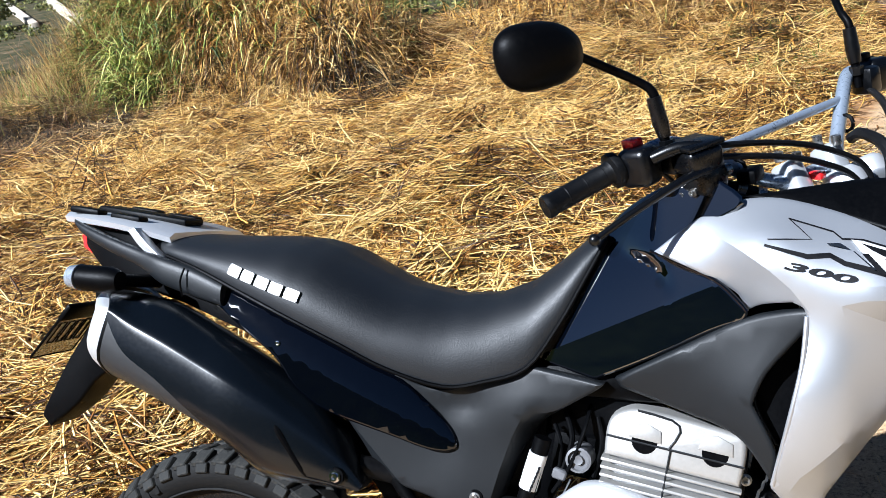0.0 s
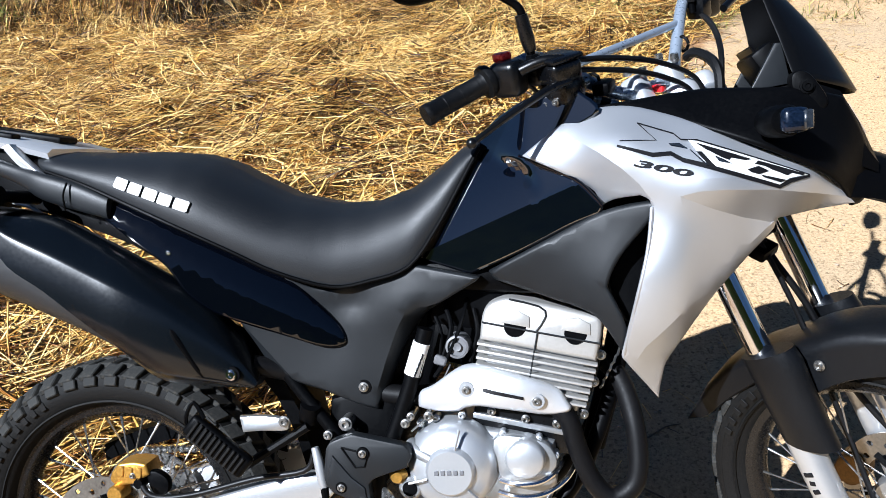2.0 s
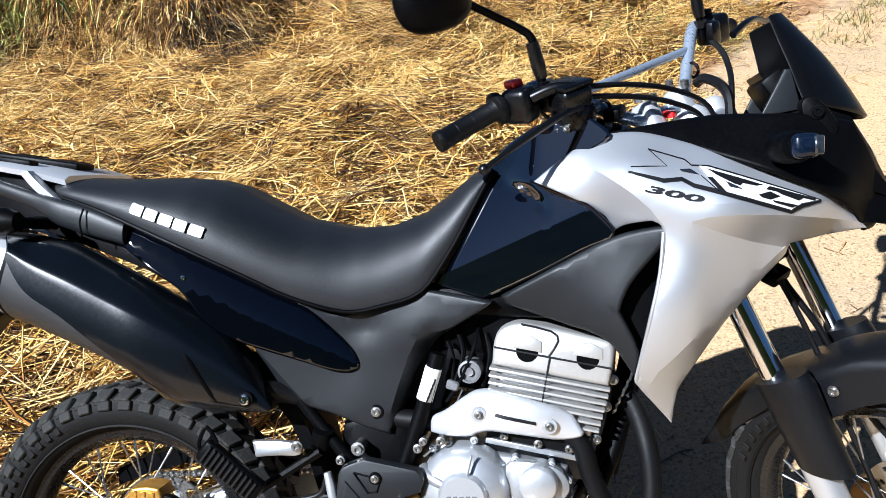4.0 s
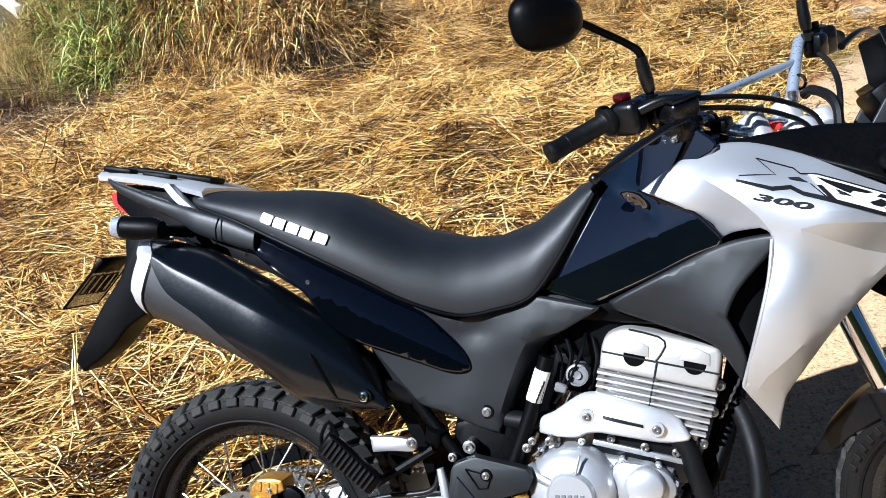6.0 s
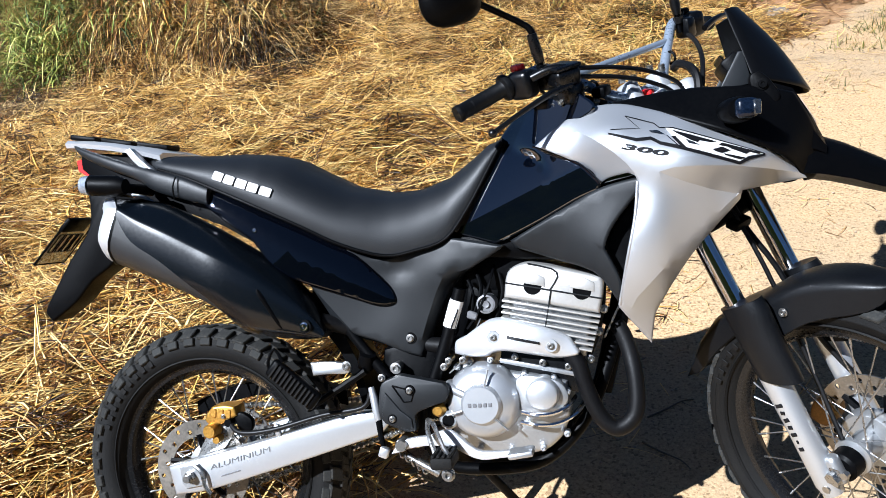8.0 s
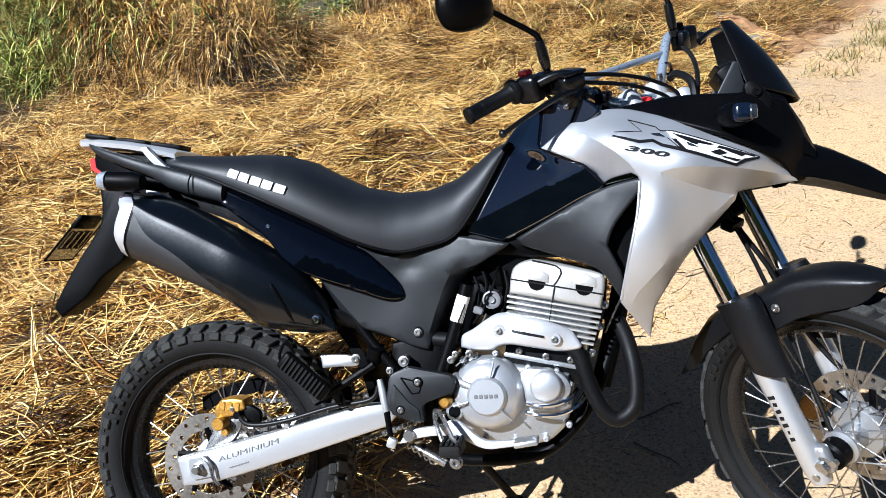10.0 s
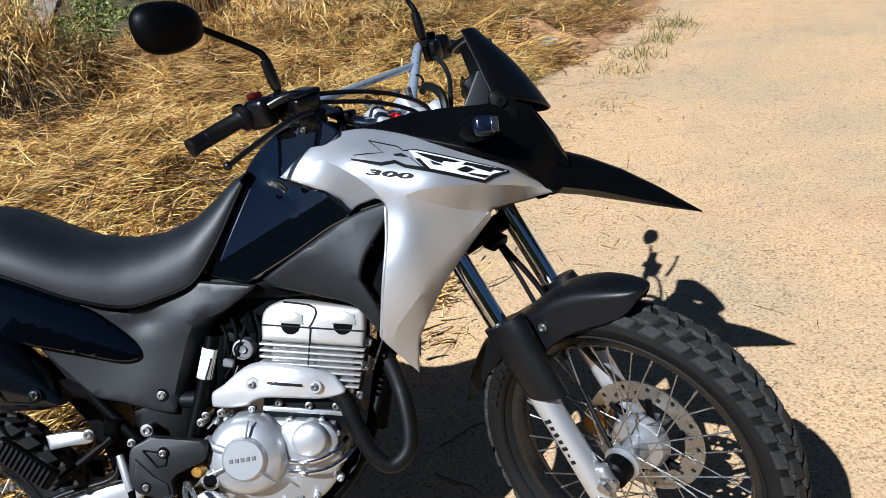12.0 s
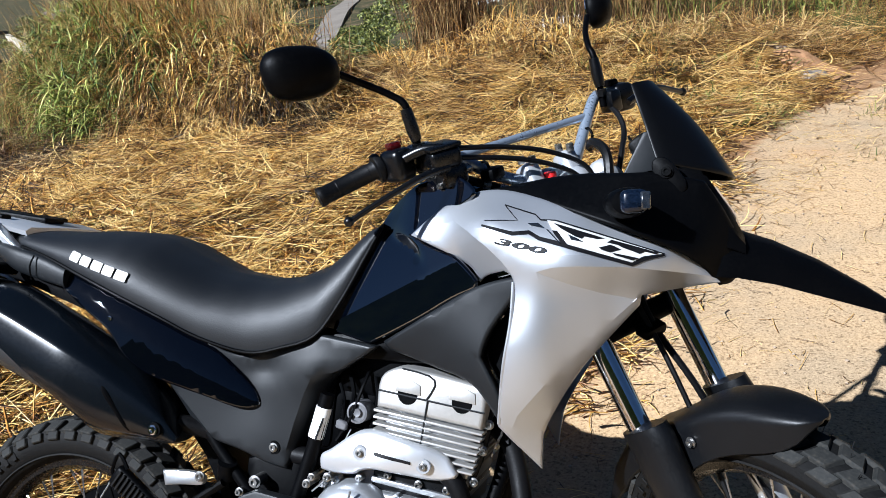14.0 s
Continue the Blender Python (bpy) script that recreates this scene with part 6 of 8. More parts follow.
def shroud_f(x, z):
    """The shroud's face with its folds: a rear facet, an undercut below the ridge and a lower facet."""
    y = silver_f(x, z)
    fold = np.interp(x, [p[0] for p in REAR_FOLD], [p[1] for p in REAR_FOLD])
    if x < 0.994 and z > 0.885:
        y += 0.42 * max(0.0, fold - z) * smooth((x - 0.815) / 0.10) * min(1.0, (0.998 - x) / 0.02)
    top, low = (np.interp(x, [p[0] for p in q], [p[1] for p in q]) for q in (RIDGE, UNDER))
    ends = min(1.0, max(0.0, (1.312 - x) / 0.06))
    if x > 1.037:
        y += 0.034 * min(1.0, (x - 1.037) / 0.11) * ends * min(1.0, max(0.0, (top - z) / max(top - low, 1e-4)))
    y += 0.016 * smooth((x - 0.985) / 0.12) * ends * smooth((0.935 - z) / 0.07)
    side = np.interp(z, [p[1] for p in LOW_FOLD][::-1], [p[0] for p in LOW_FOLD][::-1])
    if z < 0.858:
        y += 0.3 * max(0.0, x - side)
    return y


sh = pair("tank_shroud", panel(outline(SILV), shroud_f, 0.01, 0.004, 0.0022, 0.016, creases=(REAR_FOLD, RIDGE, UNDER, LOW_FOLD)), SILVER, bike, "metallic silver tank shroud", sharp=16)
rim_line = [(0.998, 0.893), (0.990, 0.83), (0.972, 0.755), (0.951, 0.660)]
pair("shroud_edge", tube([(x, shroud_f(x, z) + 0.002, z) for x, z in rim_line], 0.0032, 8), SILVER, sh)
# mark on the shroud: black and white slanted bars within thin outlines
def stroke(line, widths):
    """A long thin printed line as an outline in x and z."""
    p = np.array(line, float)
    w = np.interp(np.linspace(0, 1, len(p)), np.linspace(0, 1, len(widths)), widths)
    t = np.gradient(p, axis=0)
    t /= np.linalg.norm(t, axis=1)[:, None]
    side = np.stack([-t[:, 1], t[:, 0]], 1) * w[:, None] / 2
    return [tuple(q) for q in np.concatenate([p + side, (p - side)[::-1]])]


for nm, mat, lift, pts in (
    ("black_mark", BLACKPRINT, 0.0016, stroke([(0.9509, 0.9856), (1.0006, 0.9693), (1.0266, 0.9699), (1.043, 0.9592), (1.0772, 0.9483), (1.1325, 0.9293), (1.1821, 0.9123), (1.1993, 0.9193), (1.2297, 0.9241)], [0.003, 0.006, 0.006, 0.006, 0.007, 0.007, 0.007, 0.006, 0.003])),
    ("black_mark", BLACKPRINT, 0.0016, stroke([(0.9836, 1.0181), (1.0345, 0.9987), (1.0435, 0.9892), (1.0674, 0.9869), (1.1453, 0.9575), (1.2298, 0.9256)], [0.0018, 0.0022])),
    ("black_mark", BLACKPRINT, 0.0016, stroke([(0.9836, 1.0181), (1.0077, 0.9904), (0.9787, 0.992), (0.9552, 0.9929)], [0.0014, 0.001])),
    ("white_mark", WHITEPRINT, 0.0028, [(1.054, 0.9877), (1.0673, 0.9853), (1.2258, 0.9263), (1.1977, 0.9234), (1.1813, 0.9148), (1.082, 0.9493), (1.0739, 0.9541)]),
    ("black_mark", BLACKPRINT, 0.0040, [(1.063, 0.9705), (1.0706, 0.9698), (1.0925, 0.9404), (1.0799, 0.9465)]),
    ("black_mark", BLACKPRINT, 0.0040, [(1.0642, 0.983), (1.142, 0.9542), (1.1322, 0.9534), (1.1125, 0.9584), (1.1083, 0.9552), (1.0991, 0.959), (1.0758, 0.9735)]),
    ("black_mark", BLACKPRINT, 0.0040, [(1.146, 0.9473), (1.1523, 0.9514), (1.221, 0.9282), (1.2177, 0.9259), (1.2005, 0.9311), (1.1933, 0.9277), (1.1682, 0.9386), (1.161, 0.9431)]),
    ("black_mark", BLACKPRINT, 0.0040, [(1.1529, 0.9313), (1.1916, 0.9209), (1.1826, 0.9181), (1.1564, 0.9275)]),
    ("black_mark", BLACKPRINT, 0.0040, [(1.1336, 0.9402), (1.1514, 0.9438), (1.166, 0.9357), (1.1501, 0.932), (1.138, 0.9363)]),
    ("grey_mark", RIMLENS, 0.0040, [(1.0537, 0.9735), (1.0556, 0.9733), (1.0773, 0.9498), (1.0745, 0.9501)]),
    ("grey_mark", RIMLENS, 0.0040, [(1.0248, 0.9846), (1.0402, 0.9842), (1.0511, 0.9758), (1.0265, 0.9824)]),
    ("grey_mark", RIMLENS, 0.0040, [(1.0881, 0.963), (1.1008, 0.9568), (1.1115, 0.9498), (1.0929, 0.9544)]),
):
    print_on(nm, pts, shroud_f, mat, sh, lift=lift, step=0.01)
words_on("lettering", "300", 0.0135, (0.970, 0.9560), (0.966, -0.258), shroud_f, BLACKPRINT, sh, 4.1, 0.8, 0.002)
RADC = [(0.743, 0.797, 1), (0.84, 0.846), (0.927, 0.887), (1.0, 0.902, 1), (1.006, 0.884), (0.95, 0.815), (0.93, 0.772, 1), (0.957, 0.706), (0.95, 0.662, 1), (0.916, 0.717), (0.88, 0.738), (0.854, 0.746), (0.80, 0.765), (0.75, 0.783, 1)]
rad_f = surface([(0.743, 0.797, -0.135), (0.84, 0.83, -0.162), (0.93, 0.885, -0.182), (1.0, 0.90, -0.207), (0.95, 0.82, -0.190), (0.93, 0.77, -0.186), (0.957, 0.706, -0.18), (0.95, 0.664, -0.165), (0.854, 0.75, -0.15), (0.75, 0.785, -0.132)])
rc = pair("radiator_cover", panel(outline(RADC), rad_f, 0.02), DARK, bike, "charcoal plastic inner shroud", sharp=75)
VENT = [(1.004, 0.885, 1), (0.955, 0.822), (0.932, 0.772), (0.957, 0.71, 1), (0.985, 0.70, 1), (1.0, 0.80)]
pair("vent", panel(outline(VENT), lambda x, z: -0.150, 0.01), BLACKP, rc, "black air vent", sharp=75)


# ---- nose ----
nose_f = surface([(0.90, 1.06, -0.10), (0.99, 1.055, -0.115), (1.09, 1.062, -0.13), (1.17, 1.055, -0.15), (1.22, 1.04, -0.15), (1.04, 1.03, -0.16), (1.18, 0.978, -0.20), (1.27, 0.92, -0.165), (1.33, 0.945, -0.104), (1.32, 0.878, -0.102), (1.25, 1.0, -0.150), (1.296, 1.04, -0.124), (1.25, 1.055, -0.136)])
NOSE = [(0.93, 1.052, 1), (0.99, 1.058), (1.09, 1.066), (1.172, 1.060), (1.225, 1.058, 1), (1.296, 1.040, 1), (1.320, 1.000), (1.342, 0.955, 1), (1.345, 0.925), (1.335, 0.88), (1.31, 0.872, 1), (1.263, 0.920), (1.135, 0.980), (1.012, 1.030)]
nose = pair("nose_panel", panel(outline(NOSE), nose_f), BLACKP, bike, "matt black nose panel", sharp=75)
bk = []
for x, w, b, t in ((1.18, 0.13, 0.90, 1.03), (1.26, 0.132, 0.89, 1.00), (1.34, 0.110, 0.882, 0.965), (1.40, 0.088, 0.868, 0.942), (1.47, 0.066, 0.845, 0.906), (1.54, 0.042, 0.822, 0.860), (1.60, 0.016, 0.802, 0.815), (1.625, 0.004, 0.794, 0.797)):
    bk.append([(x, -w, b), (x, -w * 0.98, b + (t - b) * 0.35), (x, -w * 0.7, t - (t - b) * 0.15), (x, -w * 0.3, t), (x, w * 0.3, t), (x, w * 0.7, t - (t - b) * 0.15), (x, w * 0.98, b + (t - b) * 0.35), (x, w, b)])
part("beak", loft(bk), BLACKP, bike, "long matt black front beak")
cw = []
for x, w, b, t in ((1.20, 0.115, 0.98, 1.06), (1.25, 0.126, 0.965, 1.068), (1.30, 0.116, 0.94, 1.05), (1.33, 0.106, 0.93, 1.0), (1.354, 0.096, 0.92, 0.95)):
    cw.append([(x, -w, b), (x, -w, (b + t) / 2), (x, -w * 0.8, t), (x, 0, t + 0.008), (x, w * 0.8, t), (x, w, (b + t) / 2), (x, w, b)])
part("headlight_cowl", loft(cw), BLACKP, bike, "black headlight cowl")
part("headlight", loft([[(x, -w, b), (x, -w, t), (x, w, t), (x, w, b)] for x, w, b, t in ((1.285, 0.085, 0.965, 1.044), (1.316, 0.085, 0.95, 1.030), (1.343, 0.072, 0.945, 0.986), (1.352, 0.05, 0.945, 0.962))]), HEADLENS, bike, "pale headlight lens")
scr = []
mid_line = spline([(1.222, 1.230), (1.284, 1.160), (1.322, 1.103), (1.350, 1.052)], 4)
edge_line = spline([(1.190, 1.218), (1.203, 1.172), (1.213, 1.135), (1.228, 1.078)], 4)
for k, (c, e) in enumerate(zip(mid_line, edge_line)):
    w = 0.074 + 0.045 * k / 12
    scr.append([(c[0] - (c[0] - e[0]) * abs(u) ** 2.2, u * w, c[1] - (c[1] - e[1]) * abs(u) ** 2.2) for u in np.linspace(-1, 1, 19)])
sb = loft(scr, caps=False, closed=False)
ext = bmesh.ops.extrude_face_region(sb, geom=sb.faces[:])
bmesh.ops.translate(sb, verts=[v for v in ext["geom"] if isinstance(v, bmesh.types.BMVert)], vec=(-0.003, 0, -0.003))
part("windscreen", sb, SMOKE, bike, "short dark smoked windscreen", sharp=60)
brk = pair("screen_bracket", plate(outline([(1.216, 1.072), (1.228, 1.082), (1.246, 1.074), (1.268, 1.040), (1.266, 1.024), (1.252, 1.022), (1.222, 1.044)]), -0.142, -0.112, 0.006), BLACKP, bike, "black screen bracket")
part("bolt", hexbolt((1.238, -0.143, 1.057), 0.009, 0.006), BLACKP, brk)
pair("screen_stay", plate([(1.165, 1.058), (1.228, 1.066), (1.214, 1.13), (1.204, 1.13)], -0.096, -0.086, 0.003), DARK, bike, "dark stay under the windscreen")
part("instrument", block((0.04, 0.13, 0.08), 0.008, 2, pose(1.212, 0.0, 1.095, 0, -35, 0)), BLACKP, bike, "dark instrument cluster")
part("instrument_face", block((0.004, 0.11, 0.06), 0.002, 1, pose(1.193, 0.0, 1.108, 0, -35, 0)), SMOKE, bike)
for s in (-1, 1):
    w_ = part("front_indicator", lathe([(0.004, 0.0), (0.022, 0.004), (0.026, 0.014), (0.026, 0.04), (0.016, 0.055)], (0, 0, 0), 24, axis="y"), BLACKP, bike, "black front indicator with clear lens", m=Matrix.Translation((1.186, s * 0.252, 1.005)) @ (Matrix.Rotation(radians(180), 4, "Z") if s > 0 else Matrix()) @ Matrix.Rotation(radians(18), 4, "Z") @ Matrix.Diagonal((1.22, 1, 0.90, 1)))
    part("lens", block((0.034, 0.022, 0.040), 0.010, 3, pose(0.004, -0.003, 0)), LENSGREY, w_, "clear faceted lens")
    part("lens_rim", block((0.012, 0.006, 0.030), 0.002, 1, pose(0.016, -0.013, 0)), RIMLENS, w_)
    part("stalk", rod((0, 0.05, 0), (0.005, 0.12, 0.0), 0.012), BLACKP, w_)

# ---- engine ----
case = [(0.592, 0.46, 1), (0.592, 0.378, 1), (0.63, 0.362), (0.71, 0.356), (0.78, 0.362), (0.82, 0.392, 1), (0.838, 0.44), (0.836, 0.505, 1), (0.77, 0.522), (0.72, 0.530), (0.66, 0.550, 1), (0.61, 0.540)]
eng = part("engine_case", plate(outline(case), -0.118, 0.118, 0.012, 3), ALU, bike, "cast aluminium engine case")
clutch = part("clutch_cover", lathe([(0.002, -0.176), (0.036, -0.176), (0.040, -0.172), (0.042, -0.166), (0.060, -0.160), (0.072, -0.148), (0.077, -0.13), (0.079, -0.112)], (0.665, 0, 0.473), 56), ALUW, bike, "satin silver clutch cover")
for k in range(3):
    a = radians(75 + k * 120)
    p = [(0.665 + r * math.cos(a), -0.1745 + max(0, r - 0.04) ** 1.4 * 0.55, 0.473 + r * math.sin(a)) for r in (0.04, 0.052, 0.064, 0.073)]
    part("rib", tube(p, 0.0022, 6, 2), ALU, clutch)
for k in range(5):
    part("maker_bar", block((0.007, 0.002, 0.008), 0.0006, 1, pose(0.643 + k * 0.0105, -0.1765, 0.474)), GREYPRINT, clutch)
part("ignition_cover", lathe([(0.002, -0.158), (0.027, -0.158), (0.031, -0.155), (0.0335, -0.146), (0.035, -0.115)], (0.787, 0, 0.486), 40), ALUW, bike, "satin silver round engine cover")
part("filter_boss", plate(outline([(0.735, 0.516), (0.79, 0.520), (0.828, 0.504), (0.838, 0.47), (0.80, 0.44), (0.75, 0.44)]), -0.140, -0.115, 0.006), ALU, eng)
part("shift_boss", lathe([(0.004, -0.156), (0.016, -0.156), (0.019, -0.153), (0.021, -0.115)], (0.593, 0, 0.440), 24), ALU, eng)
part("boss_plug", lathe([(0.002, -0.158), (0.012, -0.158), (0.013, -0.155)], (0.593, 0, 0.440), 20), BLACKP, eng)
part("cable_boss", tube([(0.596, -0.128, 0.506), (0.612, -0.150, 0.500), (0.640, -0.166, 0.490)], [0.014, 0.012, 0.008], 14, 3), ALU, eng)
for x, z in ((0.613, 0.544), (0.684, 0.556), (0.64, 0.552), (0.751, 0.522), (0.81, 0.512), (0.836, 0.485), (0.83, 0.40), (0.78, 0.372), (0.715, 0.366), (0.65, 0.372), (0.60, 0.40), (0.60, 0.50), (0.755, 0.43)):
    part("bolt", hexbolt((x, -0.128, z), 0.0048, 0.007, bm=rod((x, -0.128, z), (x, -0.11, z), 0.0068, 10)), ALUW, eng)
part("oil_pipe", tube([(0.745, -0.15, 0.452), (0.775, -0.16, 0.448), (0.81, -0.155, 0.45), (0.835, -0.13, 0.458), (0.85, -0.1, 0.47)], 0.0045, 8), CHROME, eng)
part("oil_pipe", tube([(0.742, -0.15, 0.432), (0.775, -0.16, 0.428), (0.815, -0.15, 0.428), (0.85, -0.12, 0.44), (0.87, -0.09, 0.46)], 0.0045, 8), CHROME, eng)
# cylinder and head, leaning ahead
HEAD = Matrix.Translation((0.815, 0, 0.66)) @ Matrix.Rotation(radians(12.5), 4, "Y")


def head_plate(pts, y0, y1, bevel):
    bm = plate(pts, y0, y1, bevel, 3)
    bm.transform(HEAD)
    return bm


hd = part("cylinder_head", head_plate(outline([(-0.097, 0.0, 1), (-0.098, 0.052), (-0.07, 0.076), (-0.03, 0.080), (0.07, 0.076), (0.092, 0.070), (0.098, 0.045), (0.097, 0.0, 1)]), -0.122, 0.11, 0.010), HEADALU, bike, "silver cylinder head")
part("cylinder", head_plate([(-0.085, -0.11), (-0.085, 0.004), (0.085, 0.004), (0.085, -0.11)], -0.105, 0.10, 0.01), ALU, bike, "finned silver cylinder")
# dark plate added to keep the gap between shield and case in shade
part("cylinder_gap_filler", head_plate([(-0.088, -0.168), (-0.088, -0.092), (0.082, -0.092), (0.082, -0.168)], -0.106, 0.10, 0.004), HOUSING, hd, "dark filler for the shaded gap under the cylinder")
flange = head_plate([(-0.088, -0.136), (-0.088, -0.126), (0.084, -0.126), (0.084, -0.136)], -0.112, 0.10, 0.002)
part("base_flange", flange, ALU, hd)
for u, z in ((-0.058, -0.118), (0.0, -0.120), (0.052, -0.118)):
    nut = hexbolt((u, -0.110, z), 0.006, 0.010)
    nut.transform(HEAD)
    part("base_nut", nut, STEEL, hd)
for k in range(7):
    z = -0.006 - 0.0118 * k
    w = 0.1 - 0.001 * k
    part("fin", head_plate([(-w, z - 0.0023), (-w, z + 0.0023), (w, z + 0.0023), (w, z - 0.0023)], -0.124, 0.115, 0.0015), HEADALU, hd)
for u, z in ((-0.043, 0.034), (0.056, 0.040)):
    cap = lathe([(0.001, -0.1235), (0.017, -0.1235), (0.0185, -0.122)], (u, 0, z), 24)
    cap.transform(HEAD)
    part("plug", cap, BLACKP, hd, "black round rubber plug")
    lid = plate([(u - 0.024, z + 0.002), (u - 0.021, z + 0.02), (u, z + 0.027), (u + 0.021, z + 0.02), (u + 0.024, z + 0.002)], -0.1245, -0.12, 0.002)
    lid.transform(HEAD)
    part("cam_cap", lid, HEADALU, hd)
for line in ([(-0.098, 0.031), (0.098, 0.031)], [(-0.008, 0.031), (0.004, 0.06), (-0.01, 0.074), (-0.06, 0.077)], [(-0.005, 0.031), (-0.005, -0.09)]):
    sm = tube([(u, -0.1225, z) for u, z in line], 0.0018, 6, 2)
    sm.transform(HEAD)
    part("seam", sm, DARK, hd)
# exhaust header with its shield
part("header_pipe", tube([(0.90, -0.02, 0.64), (0.945, -0.05, 0.60), (0.966, -0.085, 0.54), (0.972, -0.1, 0.47), (0.962, -0.105, 0.425), (0.927, -0.108, 0.405), (0.895, -0.11, 0.435), (0.872, -0.112, 0.495), (0.855, -0.114, 0.55), (0.80, -0.112, 0.585), (0.70, -0.112, 0.60), (0.60, -0.105, 0.585), (0.50, -0.10, 0.60), (0.40, -0.11, 0.63), (0.33, -0.14, 0.655)], 0.0170, 16, 5), PIPE, bike, "matt black exhaust header")
shield_f = surface([(0.62, 0.58, -0.138), (0.71, 0.635, -0.134), (0.70, 0.602, -0.152), (0.84, 0.598, -0.136), (0.80, 0.585, -0.152), (0.866, 0.563, -0.134), (0.67, 0.568, -0.140), (0.79, 0.560, -0.138), (0.74, 0.6, -0.156), (0.65, 0.59, -0.148)])
SHIELD = [(0.612, 0.5725, 1), (0.6165, 0.598), (0.640, 0.6106), (0.676, 0.6335), (0.699, 0.641), (0.7325, 0.6385), (0.797, 0.621), (0.844, 0.599), (0.8586, 0.579), (0.866, 0.5658, 1), (0.857, 0.5575), (0.8137, 0.556), (0.749, 0.5705), (0.7164, 0.576), (0.694, 0.5725), (0.676, 0.5645), (0.6366, 0.566)]
shd = part("heat_shield", panel(outline(SHIELD), shield_f, 0.008, 0.006, 0.006), WHITEALU, bike, "silver exhaust heat shield", sharp=75)
part("slot", panel(outline([(0.7245, 0.6025, 1), (0.7247, 0.608, 1), (0.790, 0.592, 1), (0.790, 0.587, 1)]), lambda x, z: shield_f(x, z) - 0.0015, 0.002, 0, 0), BLACKPRINT, shd, "dark slot")
for x, z in ((0.697, 0.6055), (0.811, 0.583)):
    part("bolt_seat", lathe([(0.002, -0.0012), (0.0125, -0.0012), (0.0135, 0.003)], (x, shield_f(x, z), z), 20), ALUW, shd)
    part("bolt", hexbolt((x, shield_f(x, z) - 0.001, z), 0.006, 0.006), STEEL, shd)
# muffler
# top ridge x and z, shoulder x and z, lower edge x and z, how far it comes inwards, how low the cover reaches
MU = [(-0.0996, 0.947, -0.060, 0.9235, -0.1016, 0.8077, 0.0, 0.14), (-0.0532, 0.9395, -0.0175, 0.8973, -0.0568, 0.7895, 0.0, 0.41), (0.0112, 0.9213, 0.0431, 0.8666, 0.006, 0.7598, 0.0, 0.51), (0.0732, 0.8907, 0.1026, 0.8341, 0.0678, 0.7305, 0.0, 0.66), (0.134, 0.857, 0.1613, 0.802, 0.128, 0.697, 0.0, 0.82), (0.1884, 0.8213, 0.2136, 0.7675, 0.1813, 0.6523, 0.01, 1.0), (0.230, 0.792, 0.253, 0.736, 0.224, 0.638, 0.022, 1.0), (0.270, 0.758, 0.2918, 0.7037, 0.2665, 0.629, 0.036, 1.0), (0.309, 0.705, 0.330, 0.666, 0.3095, 0.6223, 0.05, 1.0), (0.335, 0.640, 0.352, 0.634, 0.342, 0.6203, 0.06, 1.0)]


def muffler_ring(r, grow=0.0, low=None):
    """One section: a sloping top, a tight shoulder and a tall flank; low stops it part of the way down the flank."""
    tx, tz, cx, cz, bx, bz, inw, _ = r
    t, c, b = Vector((tx, -0.175 + inw, tz)), Vector((cx, -0.234 + inw, cz)), Vector((bx, -0.195 + inw, bz))

    def flank(f):
        p = c.lerp(b, f)
        p.y = -0.234 + inw + (-0.005 * math.sin(math.pi * min(1, f * 1.1)) if f < 0.9 else 0.0) + 0.039 * max(0.0, (f - 0.6) / 0.4) ** 2
        return p

    a1, a2 = c.lerp(t, 0.11), flank(0.055)
    pts = [Vector((tx, -0.118 + inw * 0.5, tz - 0.016)), t.lerp(Vector((tx, -0.118, tz - 0.016)), 0.4) + Vector((0, 0, 0.004)), t, t.lerp(c, 0.45) + Vector((0, -0.003, 0.005)), a1, (a1 + a2) / 2 * 0.45 + c * 0.55, a2]
    stop = 1.0 if low is None else low
    pts += [flank(max(0.07, stop * k)) for k in (0.3, 0.45, 0.6, 0.74, 0.87, 1.0)]
    if low is None:
        pts += [Vector((bx, -0.150 + inw * 0.7, bz + 0.004)), Vector((bx, -0.118 + inw * 0.5, bz + 0.02))]
    mid = (t + b) / 2
    mid.y = -0.165 + inw * 0.6
    return [p + (p - mid).normalized() * grow for p in pts]


mu = spline(MU, 4)
muf = part("muffler", loft([muffler_ring(r) for r in mu]), MUFGREY, bike, "dark grey muffler body", sharp=50)
outer, inner = [[muffler_ring(r, g, min(1.0, r[7])) for r in mu] for g in (0.0055, 0.0025)]
n_ = len(outer[0])
part("heat_cover", loft([list(o) + list(i)[::-1] for o, i in zip(outer, inner)]), MUFFLER, muf, "satin black muffler cover", sharp=50)


def muffler_y(x, z):
    """The cover's outer face over x and z."""
    near = sorted((math.hypot(p.x - x, p.z - z), p.y) for row in outer for p in row[5:])[:3]
    return sum(y / (d + 1e-4) for d, y in near) / sum(1 / (d + 1e-4) for d, y in near)


back_way, first = Vector((-0.86, 0.0, 0.30)), muffler_ring(mu[0])
heart = sum(first, Vector()) / len(first)
part("end_gasket", loft([[heart + (p - heart) * k + back_way * d for p in first] for d, k in ((-0.002, 1.02), (0.004, 1.02), (0.0045, 0.9))]), BLACKP, muf)
part("muffler_end", loft([[heart + (p - heart) * k + back_way * d for p in first] for d, k in ((0.002, 0.985), (0.014, 0.97), (0.027, 0.90), (0.036, 0.76), (0.040, 0.55), (0.034, 0.40), (0.012, 0.36))]), WHITEALU, muf, "silver muffler end cap", sharp=60)
